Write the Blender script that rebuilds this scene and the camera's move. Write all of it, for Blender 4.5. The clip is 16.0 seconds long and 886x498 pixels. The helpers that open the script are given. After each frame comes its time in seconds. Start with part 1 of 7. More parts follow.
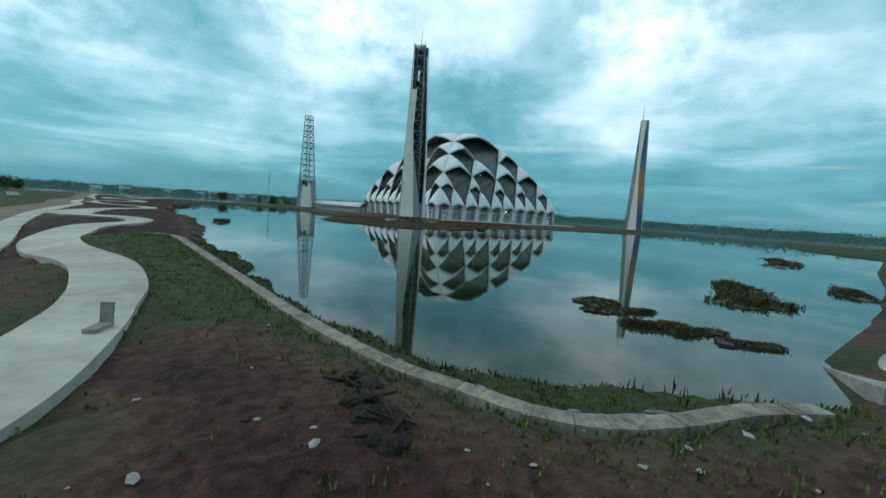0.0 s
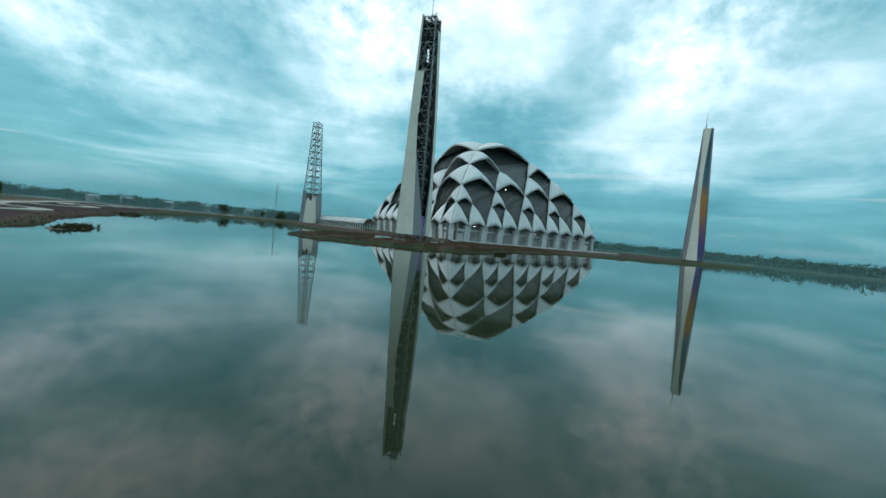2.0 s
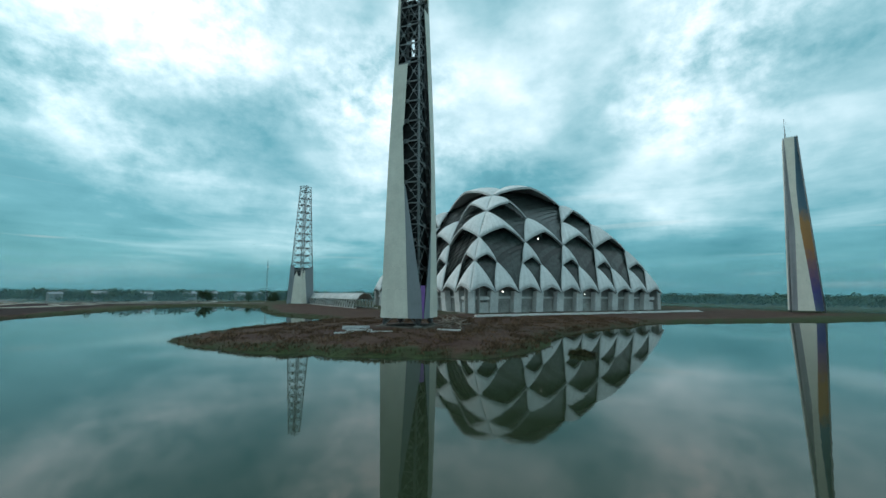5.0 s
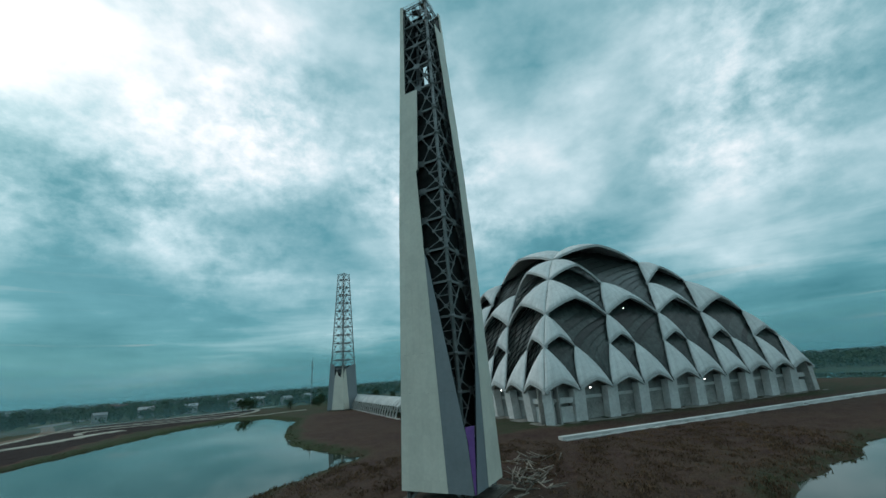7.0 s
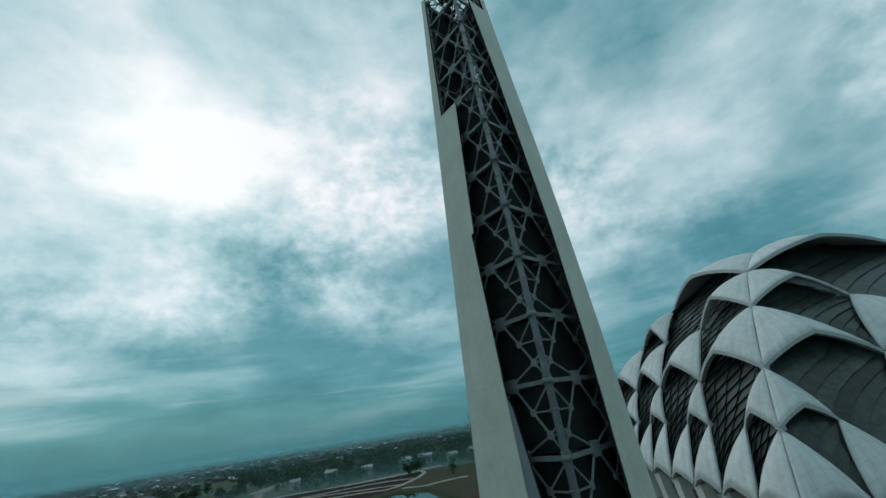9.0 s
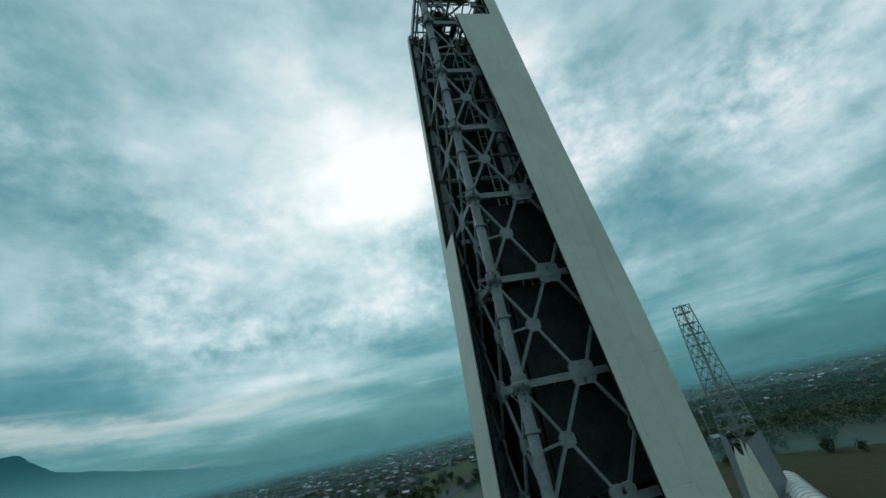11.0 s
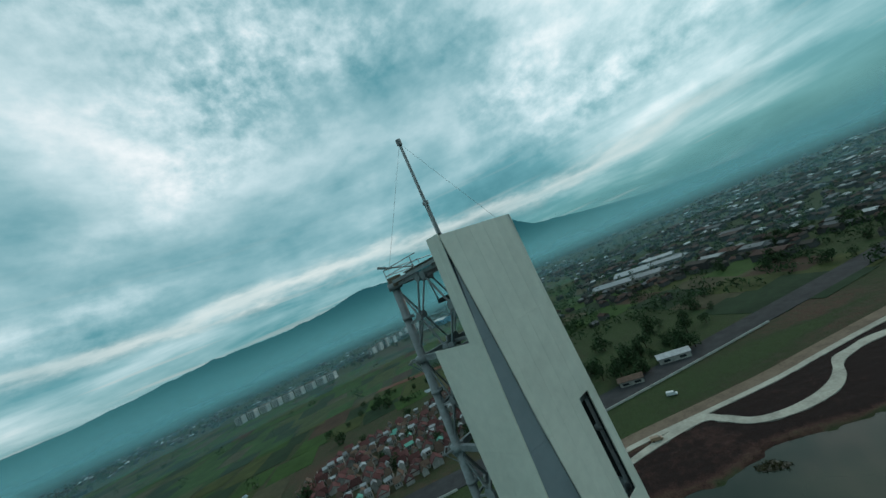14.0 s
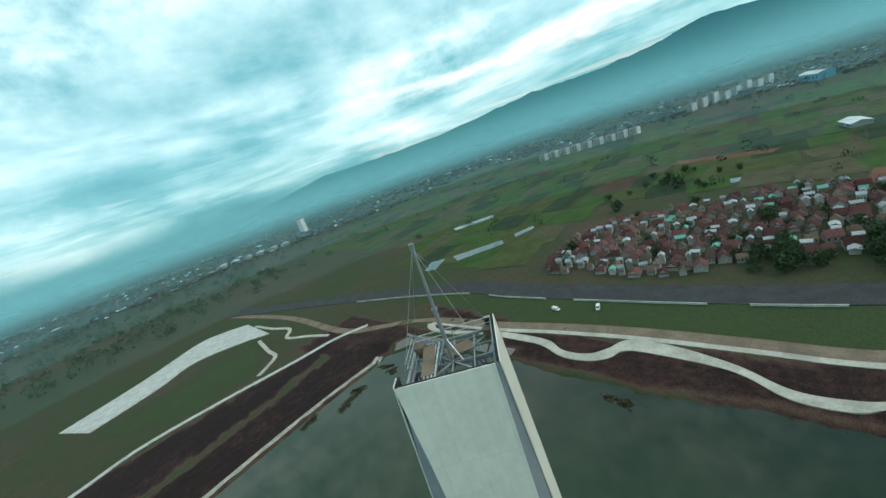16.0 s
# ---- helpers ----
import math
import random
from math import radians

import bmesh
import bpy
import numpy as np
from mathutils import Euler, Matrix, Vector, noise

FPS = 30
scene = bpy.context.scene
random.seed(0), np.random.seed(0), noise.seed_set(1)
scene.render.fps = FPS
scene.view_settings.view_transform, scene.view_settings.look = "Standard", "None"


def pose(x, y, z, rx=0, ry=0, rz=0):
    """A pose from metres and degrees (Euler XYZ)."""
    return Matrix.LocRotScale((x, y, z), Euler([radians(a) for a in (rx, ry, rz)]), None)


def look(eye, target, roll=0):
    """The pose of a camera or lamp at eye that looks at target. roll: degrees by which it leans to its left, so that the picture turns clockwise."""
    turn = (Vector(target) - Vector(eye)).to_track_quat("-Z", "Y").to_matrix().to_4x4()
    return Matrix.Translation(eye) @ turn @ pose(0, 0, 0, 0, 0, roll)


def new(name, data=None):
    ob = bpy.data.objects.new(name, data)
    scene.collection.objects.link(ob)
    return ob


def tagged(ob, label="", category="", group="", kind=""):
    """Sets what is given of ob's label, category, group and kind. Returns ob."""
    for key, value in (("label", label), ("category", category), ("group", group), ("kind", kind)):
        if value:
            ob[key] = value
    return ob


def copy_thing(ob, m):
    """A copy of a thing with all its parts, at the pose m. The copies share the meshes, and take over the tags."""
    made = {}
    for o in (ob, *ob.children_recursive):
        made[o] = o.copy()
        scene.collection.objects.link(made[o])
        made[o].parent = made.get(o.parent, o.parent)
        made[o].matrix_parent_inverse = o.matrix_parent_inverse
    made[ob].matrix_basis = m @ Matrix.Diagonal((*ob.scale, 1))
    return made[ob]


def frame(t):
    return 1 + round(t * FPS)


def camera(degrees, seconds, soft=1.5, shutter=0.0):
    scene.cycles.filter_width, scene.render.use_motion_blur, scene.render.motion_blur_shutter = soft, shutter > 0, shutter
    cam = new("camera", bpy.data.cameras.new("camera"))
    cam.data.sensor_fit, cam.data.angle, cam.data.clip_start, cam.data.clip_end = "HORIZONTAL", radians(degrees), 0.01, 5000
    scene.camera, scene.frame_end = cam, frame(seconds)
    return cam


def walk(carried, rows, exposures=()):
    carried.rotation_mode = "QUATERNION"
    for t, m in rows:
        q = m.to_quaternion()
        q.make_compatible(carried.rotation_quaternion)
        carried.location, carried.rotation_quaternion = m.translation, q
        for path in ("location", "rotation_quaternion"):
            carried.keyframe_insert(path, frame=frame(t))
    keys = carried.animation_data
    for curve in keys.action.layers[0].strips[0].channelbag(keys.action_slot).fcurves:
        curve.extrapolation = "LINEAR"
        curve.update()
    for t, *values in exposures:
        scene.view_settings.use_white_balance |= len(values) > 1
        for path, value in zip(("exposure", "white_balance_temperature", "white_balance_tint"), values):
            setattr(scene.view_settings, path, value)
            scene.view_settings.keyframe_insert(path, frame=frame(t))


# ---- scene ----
# ---- camera and flight ----
cam = camera(97.06, 16.0, soft=1.5)
FLIGHT = [
    (0, -103.40, -176.66, 7.90, -35.24, -5.73, 3.91),
    (0.5, -92.80, -168.03, 7.49, -32.34, -4.62, 7.13),
    (1, -82.48, -158.52, 6.04, -31.75, -4.26, 6.95),
    (1.5, -75.44, -149.34, 5.92, -31.34, -3.97, 6.19),
    (2, -69.83, -140.81, 5.98, -31.06, -2.71, 5.49),
    (2.5, -64.49, -131.90, 5.85, -30.69, -1.87, 4.55),
    (3, -58.04, -123.37, 5.61, -30.20, 0.66, 3.77),
    (5.5, -33.27, -80.21, 10.31, -27.10, 8.84, -0.81),
    (6, -28.69, -72.34, 12.24, -25.93, 12.21, -1.84),
    (6.5, -24.56, -65.40, 14.44, -24.41, 15.43, -2.79),
    (7, -20.47, -58.31, 17.13, -20.33, 17.73, -4.27),
    (7.5, -16.51, -51.55, 21.22, -16.19, 19.71, -5.53),
    (8, -12.79, -45.73, 25.27, -11.68, 20.34, -6.53),
    (8.5, -9.19, -40.80, 29.39, -5.98, 21.92, -7.50),
    (8.7, -7.92, -39.19, 31.13, -3.18, 22.71, -8.00),
    (10.8, 6.01, -23.41, 53.12, 25.58, 24.83, -12.52),
    (11, 7.44, -22.31, 55.41, 29.46, 24.01, -12.36),
    (11.5, 10.73, -19.19, 60.94, 38.73, 23.71, -13.56),
    (12, 13.05, -15.25, 67.43, 48.69, 23.43, -14.67),
    (12.5, 16.28, -12.25, 71.76, 59.13, 21.72, -15.99),
    (13, 19.21, -8.93, 76.56, 67.92, 17.21, -18.93),
    (13.5, 21.36, -4.89, 81.38, 77.72, 11.37, -21.02),
    (14, 22.61, -0.47, 85.78, 89.20, 5.06, -23.83),
    (14.5, 22.44, 4.57, 89.82, 100.28, -0.25, -25.07),
    (15, 20.58, 9.57, 93.36, 112.75, -5.12, -24.42),
    (15.5, 17.14, 14.18, 96.48, 125.45, -9.66, -21.37),
    (16, 12.35, 17.77, 99.26, 140.86, -13.78, -19.07),
]
walk(cam, [(t, pose(x, y, z, 90 + pitch, 0, yaw) @ pose(0, 0, 0, 0, 0, roll)) for t, x, y, z, yaw, pitch, roll in FLIGHT],
     exposures=[(0, 0.48, 6350, 15), (1, 0.53, 6400, 15), (3, 0.50, 6500, 14), (6, 0.2, 6550, 13), (8.5, -0.24, 6500, 12), (12, -0.24, 6550, 11), (13.3, -0.27, 6600, 11), (14.5, 0.2, 6650, 11), (15.3, 0.53, 6650, 12), (16, 0.86, 6950, 14)])

# ---- sky and sun ----
SUN_AZ, SUN_EL = radians(132), radians(36)      # azimuth from +x towards +y, elevation
SUN_DIR = Vector((math.cos(SUN_EL) * math.cos(SUN_AZ), math.cos(SUN_EL) * math.sin(SUN_AZ), math.sin(SUN_EL)))


def build_world():
    w = bpy.data.worlds.new("sky")
    scene.world = w
    w.use_nodes = True
    nt = w.node_tree
    nt.nodes.clear()
    N, L = nt.nodes.new, nt.links.new

    def mth(op, a, b=None, c=None, clamp=False):
        n = N("ShaderNodeMath")
        n.operation, n.use_clamp = op, clamp
        for i, v in enumerate((a, b, c)):
            if v is None:
                continue
            if isinstance(v, (int, float)):
                n.inputs[i].default_value = v
            else:
                L(v, n.inputs[i])
        return n.outputs[0]

    def mix(fac, a, b, kind="MIX"):
        n = N("ShaderNodeMix")
        n.data_type, n.blend_type = "RGBA", kind
        for sock, v in ((n.inputs[0], fac), (n.inputs[6], a), (n.inputs[7], b)):
            if isinstance(v, (int, float)):
                sock.default_value = v
            elif isinstance(v, tuple):
                sock.default_value = (*v, 1)
            else:
                L(v, sock)
        return n.outputs[2]

    def ramp(v, *stops):
        n = N("ShaderNodeValToRGB")
        el = n.color_ramp.elements
        el[0].position, el[0].color = stops[0][0], (*stops[0][1], 1)
        el[1].position, el[1].color = stops[-1][0], (*stops[-1][1], 1)
        for p, c in stops[1:-1]:
            e = el.new(p)
            e.color = (*c, 1)
        L(v, n.inputs[0])
        return n.outputs[0]

    co = N("ShaderNodeTexCoord").outputs["Generated"]
    sep = N("ShaderNodeSeparateXYZ")
    L(co, sep.inputs[0])
    x, y, z = sep.outputs
    up = mth("MAXIMUM", z, 0.0)
    lift = mth("ADD", up, 0.25)
    # the cloud deck, seen in perspective on a flat layer
    ca, sa = math.cos(CLOUD_TURN), math.sin(CLOUD_TURN)
    px = mth("DIVIDE", mth("ADD", mth("MULTIPLY", x, ca), mth("MULTIPLY", y, sa)), lift)
    py = mth("DIVIDE", mth("SUBTRACT", mth("MULTIPLY", y, ca), mth("MULTIPLY", x, sa)), lift)

    def cloud(sx, sy, scale, detail, rough, seed, dist=0.0):
        c = N("ShaderNodeCombineXYZ")
        L(mth("MULTIPLY", px, sx), c.inputs[0])
        L(mth("MULTIPLY", py, sy), c.inputs[1])
        c.inputs[2].default_value = seed
        n = N("ShaderNodeTexNoise")
        n.inputs["Scale"].default_value = scale
        n.inputs["Detail"].default_value = detail
        n.inputs["Roughness"].default_value = rough
        n.inputs["Distortion"].default_value = dist
        L(c.outputs[0], n.inputs["Vector"])
        return n.outputs[0]

    def puffs(flat, scale, detail, rough, seed, dist):
        c = N("ShaderNodeCombineXYZ")
        L(mth("ADD", x, seed), c.inputs[0])
        L(y, c.inputs[1])
        L(mth("MULTIPLY", z, flat), c.inputs[2])
        n = N("ShaderNodeTexNoise")
        n.inputs["Scale"].default_value, n.inputs["Detail"].default_value = scale, detail
        n.inputs["Roughness"].default_value, n.inputs["Distortion"].default_value = rough, dist
        L(c.outputs[0], n.inputs["Vector"])
        return n.outputs[0]

    big = cloud(0.8, 1.0, 0.66, 3, 0.5, 3.7, 0.5)
    mid = puffs(1.7, 2.7, 5, 0.50, 4.1, 0.15)
    fine = puffs(1.8, 9.0, 6, 0.56, 1.7, 0.1)
    dens = mth("ADD", mth("ADD", mth("MULTIPLY", big, 0.36), mth("MULTIPLY", mid, 0.36)), mth("MULTIPLY_ADD", fine, 0.13, 0.09))
    # flocks of small cloud, gathered in patches high up
    flock = mth("SUBTRACT", puffs(1.3, 21.0, 5, 0.60, 8.3, 0.1), 0.5)
    patch = mth("MAXIMUM", mth("SUBTRACT", cloud(1.0, 1.0, 0.9, 2, 0.5, 5.5), 0.42), 0.0)
    dens = mth("ADD", dens, mth("MULTIPLY", mth("MULTIPLY", flock, mth("MULTIPLY", patch, 2.0)), mth("POWER", up, 0.5)))
    # low layers drawn out along the horizon
    v = N("ShaderNodeCombineXYZ")
    L(mth("MULTIPLY", x, 2.2), v.inputs[0])
    L(mth("MULTIPLY", y, 2.2), v.inputs[1])
    L(mth("MULTIPLY", z, 14.0), v.inputs[2])
    ns = N("ShaderNodeTexNoise")
    ns.inputs["Scale"].default_value, ns.inputs["Detail"].default_value, ns.inputs["Roughness"].default_value = 1.15, 6, 0.55
    ns.inputs["Distortion"].default_value = 0.4
    L(v.outputs[0], ns.inputs["Vector"])
    low = mth("POWER", mth("SUBTRACT", 1.0, up), 6.0)
    dens = mth("ADD", mth("MULTIPLY", dens, mth("SUBTRACT", 1.0, mth("MULTIPLY", low, 0.75))), mth("MULTIPLY", mth("MULTIPLY", ns.outputs[0], low), 0.75))
    # glow of the veiled sun
    dot = N("ShaderNodeVectorMath")
    dot.operation = "DOT_PRODUCT"
    L(co, dot.inputs[0])
    dot.inputs[1].default_value = SUN_DIR
    near = mth("MAXIMUM", dot.outputs["Value"], 0.0)
    wide = mth("POWER", near, 5.0)
    tight = mth("POWER", near, 45.0)
    nish = N("ShaderNodeTexSky")
    nish.sky_type, nish.sun_disc = "NISHITA", False
    nish.sun_elevation, nish.sun_rotation = SUN_EL, math.pi / 2 - SUN_AZ
    blue = mix(1.0, mix(0.08, (0, 0, 0), nish.outputs[0]), (0.55, 1.0, 0.95), "MULTIPLY")
    high = mth("MULTIPLY", mth("POWER", up, 0.8), 0.075)
    dens = mth("SUBTRACT", dens, mth("MULTIPLY", mth("POWER", mth("SUBTRACT", 1.0, up), 8.0), 0.045))
    # thick and thin masses of the deck: azimuth, elevation, sharpness, how much lighter
    for az, el, k, amt in CLOUD_MASSES:
        n_ = N("ShaderNodeVectorMath")
        n_.operation = "DOT_PRODUCT"
        L(co, n_.inputs[0])
        n_.inputs[1].default_value = (math.cos(radians(el)) * math.cos(radians(az)), math.cos(radians(el)) * math.sin(radians(az)), math.sin(radians(el)))
        dens = mth("MULTIPLY_ADD", mth("POWER", mth("MAXIMUM", n_.outputs["Value"], 0.0), k), amt, dens)
    light = mth("ADD", mth("ADD", dens, high), mth("ADD", mth("MULTIPLY", wide, 0.085), mth("MULTIPLY", tight, 0.13)))
    deck = ramp(light, *CLOUD_STOPS)
    col = mix(0.10, deck, blue)
    # thin lit gaps between the low layers
    v2 = N("ShaderNodeCombineXYZ")
    L(mth("MULTIPLY", x, 1.6), v2.inputs[0])
    L(mth("MULTIPLY", y, 1.6), v2.inputs[1])
    L(mth("MULTIPLY", z, 34.0), v2.inputs[2])
    n2 = N("ShaderNodeTexNoise")
    n2.inputs["Scale"].default_value, n2.inputs["Detail"].default_value, n2.inputs["Distortion"].default_value = 1.3, 5, 0.3
    L(v2.outputs[0], n2.inputs["Vector"])
    gap = N("ShaderNodeMapRange")
    gap.interpolation_type = "SMOOTHSTEP"
    gap.inputs[1].default_value, gap.inputs[2].default_value = 0.60, 0.70
    L(n2.outputs[0], gap.inputs[0])
    col = mix(mth("MULTIPLY", mth("MULTIPLY", gap.outputs[0], 0.75), mth("POWER", mth("SUBTRACT", 1.0, up), 9.0)), col, (0.62, 0.66, 0.64))
    # long lit break in the clouds above the western hills
    v3 = N("ShaderNodeCombineXYZ")
    L(mth("MULTIPLY", x, 3.0), v3.inputs[0])
    L(mth("MULTIPLY", y, 3.0), v3.inputs[1])
    L(mth("MULTIPLY", z, 9.0), v3.inputs[2])
    n3 = N("ShaderNodeTexNoise")
    n3.inputs["Scale"].default_value, n3.inputs["Detail"].default_value, n3.inputs["Roughness"].default_value = 1.6, 7, 0.6
    L(v3.outputs[0], n3.inputs["Vector"])
    sag = mth("POWER", mth("MAXIMUM", mth("SUBTRACT", mth("MULTIPLY", y, 0.292), mth("MULTIPLY", x, 0.956)), 0.0), 30.0)
    off = mth("DIVIDE", mth("SUBTRACT", mth("SUBTRACT", mth("MULTIPLY_ADD", sag, 0.03, z), 0.141), mth("MULTIPLY", mth("SUBTRACT", n3.outputs[0], 0.5), 0.11)), 0.018)
    band = mth("POWER", 2.718, mth("MULTIPLY", mth("MULTIPLY", off, off), -1.0))
    west = N("ShaderNodeMapRange")
    west.interpolation_type = "SMOOTHSTEP"
    west.inputs[1].default_value, west.inputs[2].default_value = 0.55, 0.85
    L(mth("SUBTRACT", mth("MULTIPLY", x, -0.992), mth("MULTIPLY", y, 0.122)), west.inputs[0])
    col = mix(mth("MULTIPLY", mth("MULTIPLY", band, west.outputs[0]), mth("MULTIPLY_ADD", n2.outputs[0], 1.3, 0.05)), col, (0.74, 0.85, 0.85))
    # still teal haze lying on the horizon
    haze = mth("POWER", mth("SUBTRACT", 1.0, up), 26.0)
    col = mix(mth("MULTIPLY", haze, 0.9), col, HAZE)
    bg = N("ShaderNodeBackground")
    L(col, bg.inputs[0])
    bg.inputs[1].default_value = SKY_STRENGTH
    out = N("ShaderNodeOutputWorld")
    L(bg.outputs[0], out.inputs[0])


SKY_STRENGTH = 1.0
CLOUD_MASSES = [(113, 34, 40, .05), (97, 34, 60, .04), (76, 26, 60, .06), (46, 29, 50, .03), (32, 16, 140, .05), (20, 19, 140, .02), (93, 14, 160, .05), (104, 17, 160, .05), (225, 34, 12, .022), (55, 7, 90, .05), (82, 6, 90, .03), (262, 20, 14, .045), (132, 18, 120, .05), (68, 22, 25, .03), (170, 5, 40, -.06),
                (20, 28, 60, -.05), (24, 8, 60, -.05), (43, 21, 100, -.06), (56, 19, 110, -.05), (87, 23, 130, -.05), (82, 43, 110, -.03), (108, 9, 60, -.05), (120, 24, 110, -.07), (128, 11, 50, -.06), (163, 26, 60, -.02), (178, 19, 40, -.05), (190, 38, 40, -.03), (130, 17.6, 230, .10), (126, 21, 250, .05), (111, 13.7, 60, -.05), (89, 21, 130, -.03), (118, 22, 220, -.05), (104, 20.5, 260, -.05), (106, 17.4, 500, .06), (121, 16.5, 350, .05), (205, 24, 60, .03), (224, 22, 160, -.05), (165, 20, 60, .03)]
CLOUD_TURN = 0.6
CLOUD_STOPS = [(0.37, (0.04, 0.20, 0.25)), (0.48, (0.12, 0.35, 0.41)), (0.55, (0.31, 0.55, 0.61)), (0.62, (0.60, 0.81, 0.87)), (0.73, (1.18, 1.2, 1.22))]
HAZE = (0.064, 0.218, 0.232)
build_world()
sun = new("sun", bpy.data.lights.new("sun", "SUN"))
sun.data.energy, sun.data.angle, sun.data.color = 0.5, radians(10), (1.0, 0.95, 0.88)
sun.matrix_world = look(SUN_DIR * 100, (0, 0, 0))

# ---- materials ----
def material(name, colour, rough=0.7, metal=0.0, scale=1.0, vary=0.25, bump=0.0, second=None, coord="Object", fine=8.0, rnd=0.0, spec=None, island=False):
    """A surface with stains at two scales (patches and grain) and fine relief; sizes in 1/m."""
    m = bpy.data.materials.new(name)
    m.use_nodes = True
    nt = m.node_tree
    N, L = nt.nodes.new, nt.links.new
    b = nt.nodes["Principled BSDF"]
    b.inputs["Metallic"].default_value = metal
    b.inputs["Specular IOR Level"].default_value = spec if spec is not None else (0.12 if rough >= 0.8 else 0.45)
    co = N("ShaderNodeTexCoord").outputs[coord]
    n1, n2 = N("ShaderNodeTexNoise"), N("ShaderNodeTexNoise")
    for n, s, d in ((n1, scale, 5), (n2, scale * fine, 6)):
        n.inputs["Scale"].default_value, n.inputs["Detail"].default_value = s, d
        n.inputs["Roughness"].default_value = 0.6
        L(co, n.inputs["Vector"])
    mixn = N("ShaderNodeMath")
    mixn.operation = "ADD"
    L(n1.outputs[0], mixn.inputs[0])
    h = N("ShaderNodeMath")
    h.operation, h.inputs[1].default_value = "MULTIPLY", 0.5
    L(n2.outputs[0], h.inputs[0])
    L(h.outputs[0], mixn.inputs[1])
    r = N("ShaderNodeValToRGB")
    lo = second or tuple(c * (1 - vary) for c in colour)
    hi = colour if second else tuple(min(1, c * (1 + vary * 0.6)) for c in colour)
    r.color_ramp.elements[0].position, r.color_ramp.elements[0].color = 0.55, (*lo, 1)
    r.color_ramp.elements[1].position, r.color_ramp.elements[1].color = 0.95, (*hi, 1)
    L(mixn.outputs[0], r.inputs[0])
    col = r.outputs[0]
    if rnd:
        src = N("ShaderNodeNewGeometry").outputs["Random Per Island"] if island else N("ShaderNodeObjectInfo").outputs["Random"]
        hs = N("ShaderNodeHueSaturation")
        mr = N("ShaderNodeMapRange")
        mr.inputs[3].default_value, mr.inputs[4].default_value = 1 - rnd, 1 + rnd
        L(src, mr.inputs[0])
        L(mr.outputs[0], hs.inputs["Value"])
        L(col, hs.inputs["Color"])
        col = hs.outputs[0]
    L(col, b.inputs["Base Color"])
    rr = N("ShaderNodeMapRange")
    rr.inputs[3].default_value, rr.inputs[4].default_value = max(0.02, rough - 0.12), min(1, rough + 0.12)
    L(n2.outputs[0], rr.inputs[0])
    L(rr.outputs[0], b.inputs["Roughness"])
    if bump:
        bp = N("ShaderNodeBump")
        bp.inputs["Strength"].default_value, bp.inputs["Distance"].default_value = 0.6, bump
        L(n2.outputs[0], bp.inputs["Height"])
        L(bp.outputs[0], b.inputs["Normal"])
    return m


def ground_material():
    """Soil, dead grass and green grass, laid by the 'cover' attribute (0 soil, 0.5 dry grass, 1 green) and noise."""
    m = bpy.data.materials.new("ground")
    m.use_nodes = True
    nt = m.node_tree
    N, L = nt.nodes.new, nt.links.new
    b = nt.nodes["Principled BSDF"]
    b.inputs["Roughness"].default_value = 0.95
    b.inputs["Specular IOR Level"].default_value = 0.15
    at = N("ShaderNodeAttribute")
    at.attribute_name = "cover"
    co = N("ShaderNodeTexCoord").outputs["Object"]
    ns = []
    for s, d in ((0.035, 4), (0.35, 5), (2.5, 6)):
        n = N("ShaderNodeTexNoise")
        n.inputs["Scale"].default_value, n.inputs["Detail"].default_value, n.inputs["Roughness"].default_value = s, d, 0.62
        L(co, n.inputs["Vector"])
        ns.append(n.outputs[0])

    def mth(op, a, b_):
        n = N("ShaderNodeMath")
        n.operation = op
        for i, v in enumerate((a, b_)):
            if isinstance(v, (int, float)):
                n.inputs[i].default_value = v
            else:
                L(v, n.inputs[i])
        return n.outputs[0]
    f = mth("ADD", at.outputs["Fac"], mth("MULTIPLY", mth("SUBTRACT", ns[0], 0.5), 0.7))
    f = mth("ADD", f, mth("MULTIPLY", mth("SUBTRACT", ns[1], 0.5), 0.75))
    f = mth("ADD", f, mth("MULTIPLY", mth("SUBTRACT", ns[2], 0.5), 0.45))
    r = N("ShaderNodeValToRGB")
    el = r.color_ramp.elements
    stops = [(-0.25, (0.017, 0.009, 0.008)), (0.0, (0.048, 0.023, 0.019)), (0.28, (0.072, 0.043, 0.030)), (0.5, (0.050, 0.045, 0.026)), (0.72, (0.034, 0.044, 0.019)), (1.0, (0.034, 0.052, 0.019))]
    el[0].position, el[0].color = 0.0, (*stops[0][1], 1)
    el[1].position, el[1].color = 1.0, (*stops[-1][1], 1)
    for p, c in stops[1:-1]:
        e = el.new((p + 0.25) / 1.25)
        e.color = (*c, 1)
    L(mth("MULTIPLY", mth("ADD", f, 0.25), 0.8), r.inputs[0])
    hs = N("ShaderNodeHueSaturation")
    mr = N("ShaderNodeMapRange")
    mr.inputs[1].default_value, mr.inputs[2].default_value = 0.3, 0.7
    mr.inputs[3].default_value, mr.inputs[4].default_value = 0.6, 1.45
    L(ns[2], mr.inputs[0])
    L(mr.outputs[0], hs.inputs["Value"])
    L(r.outputs[0], hs.inputs["Color"])
    L(hs.outputs[0], b.inputs["Base Color"])
    bp = N("ShaderNodeBump")
    bp.inputs["Strength"].default_value, bp.inputs["Distance"].default_value = 0.9, 0.25
    L(mth("ADD", ns[2], mth("MULTIPLY", ns[1], 2.0)), bp.inputs["Height"])
    L(bp.outputs[0], b.inputs["Normal"])
    return m


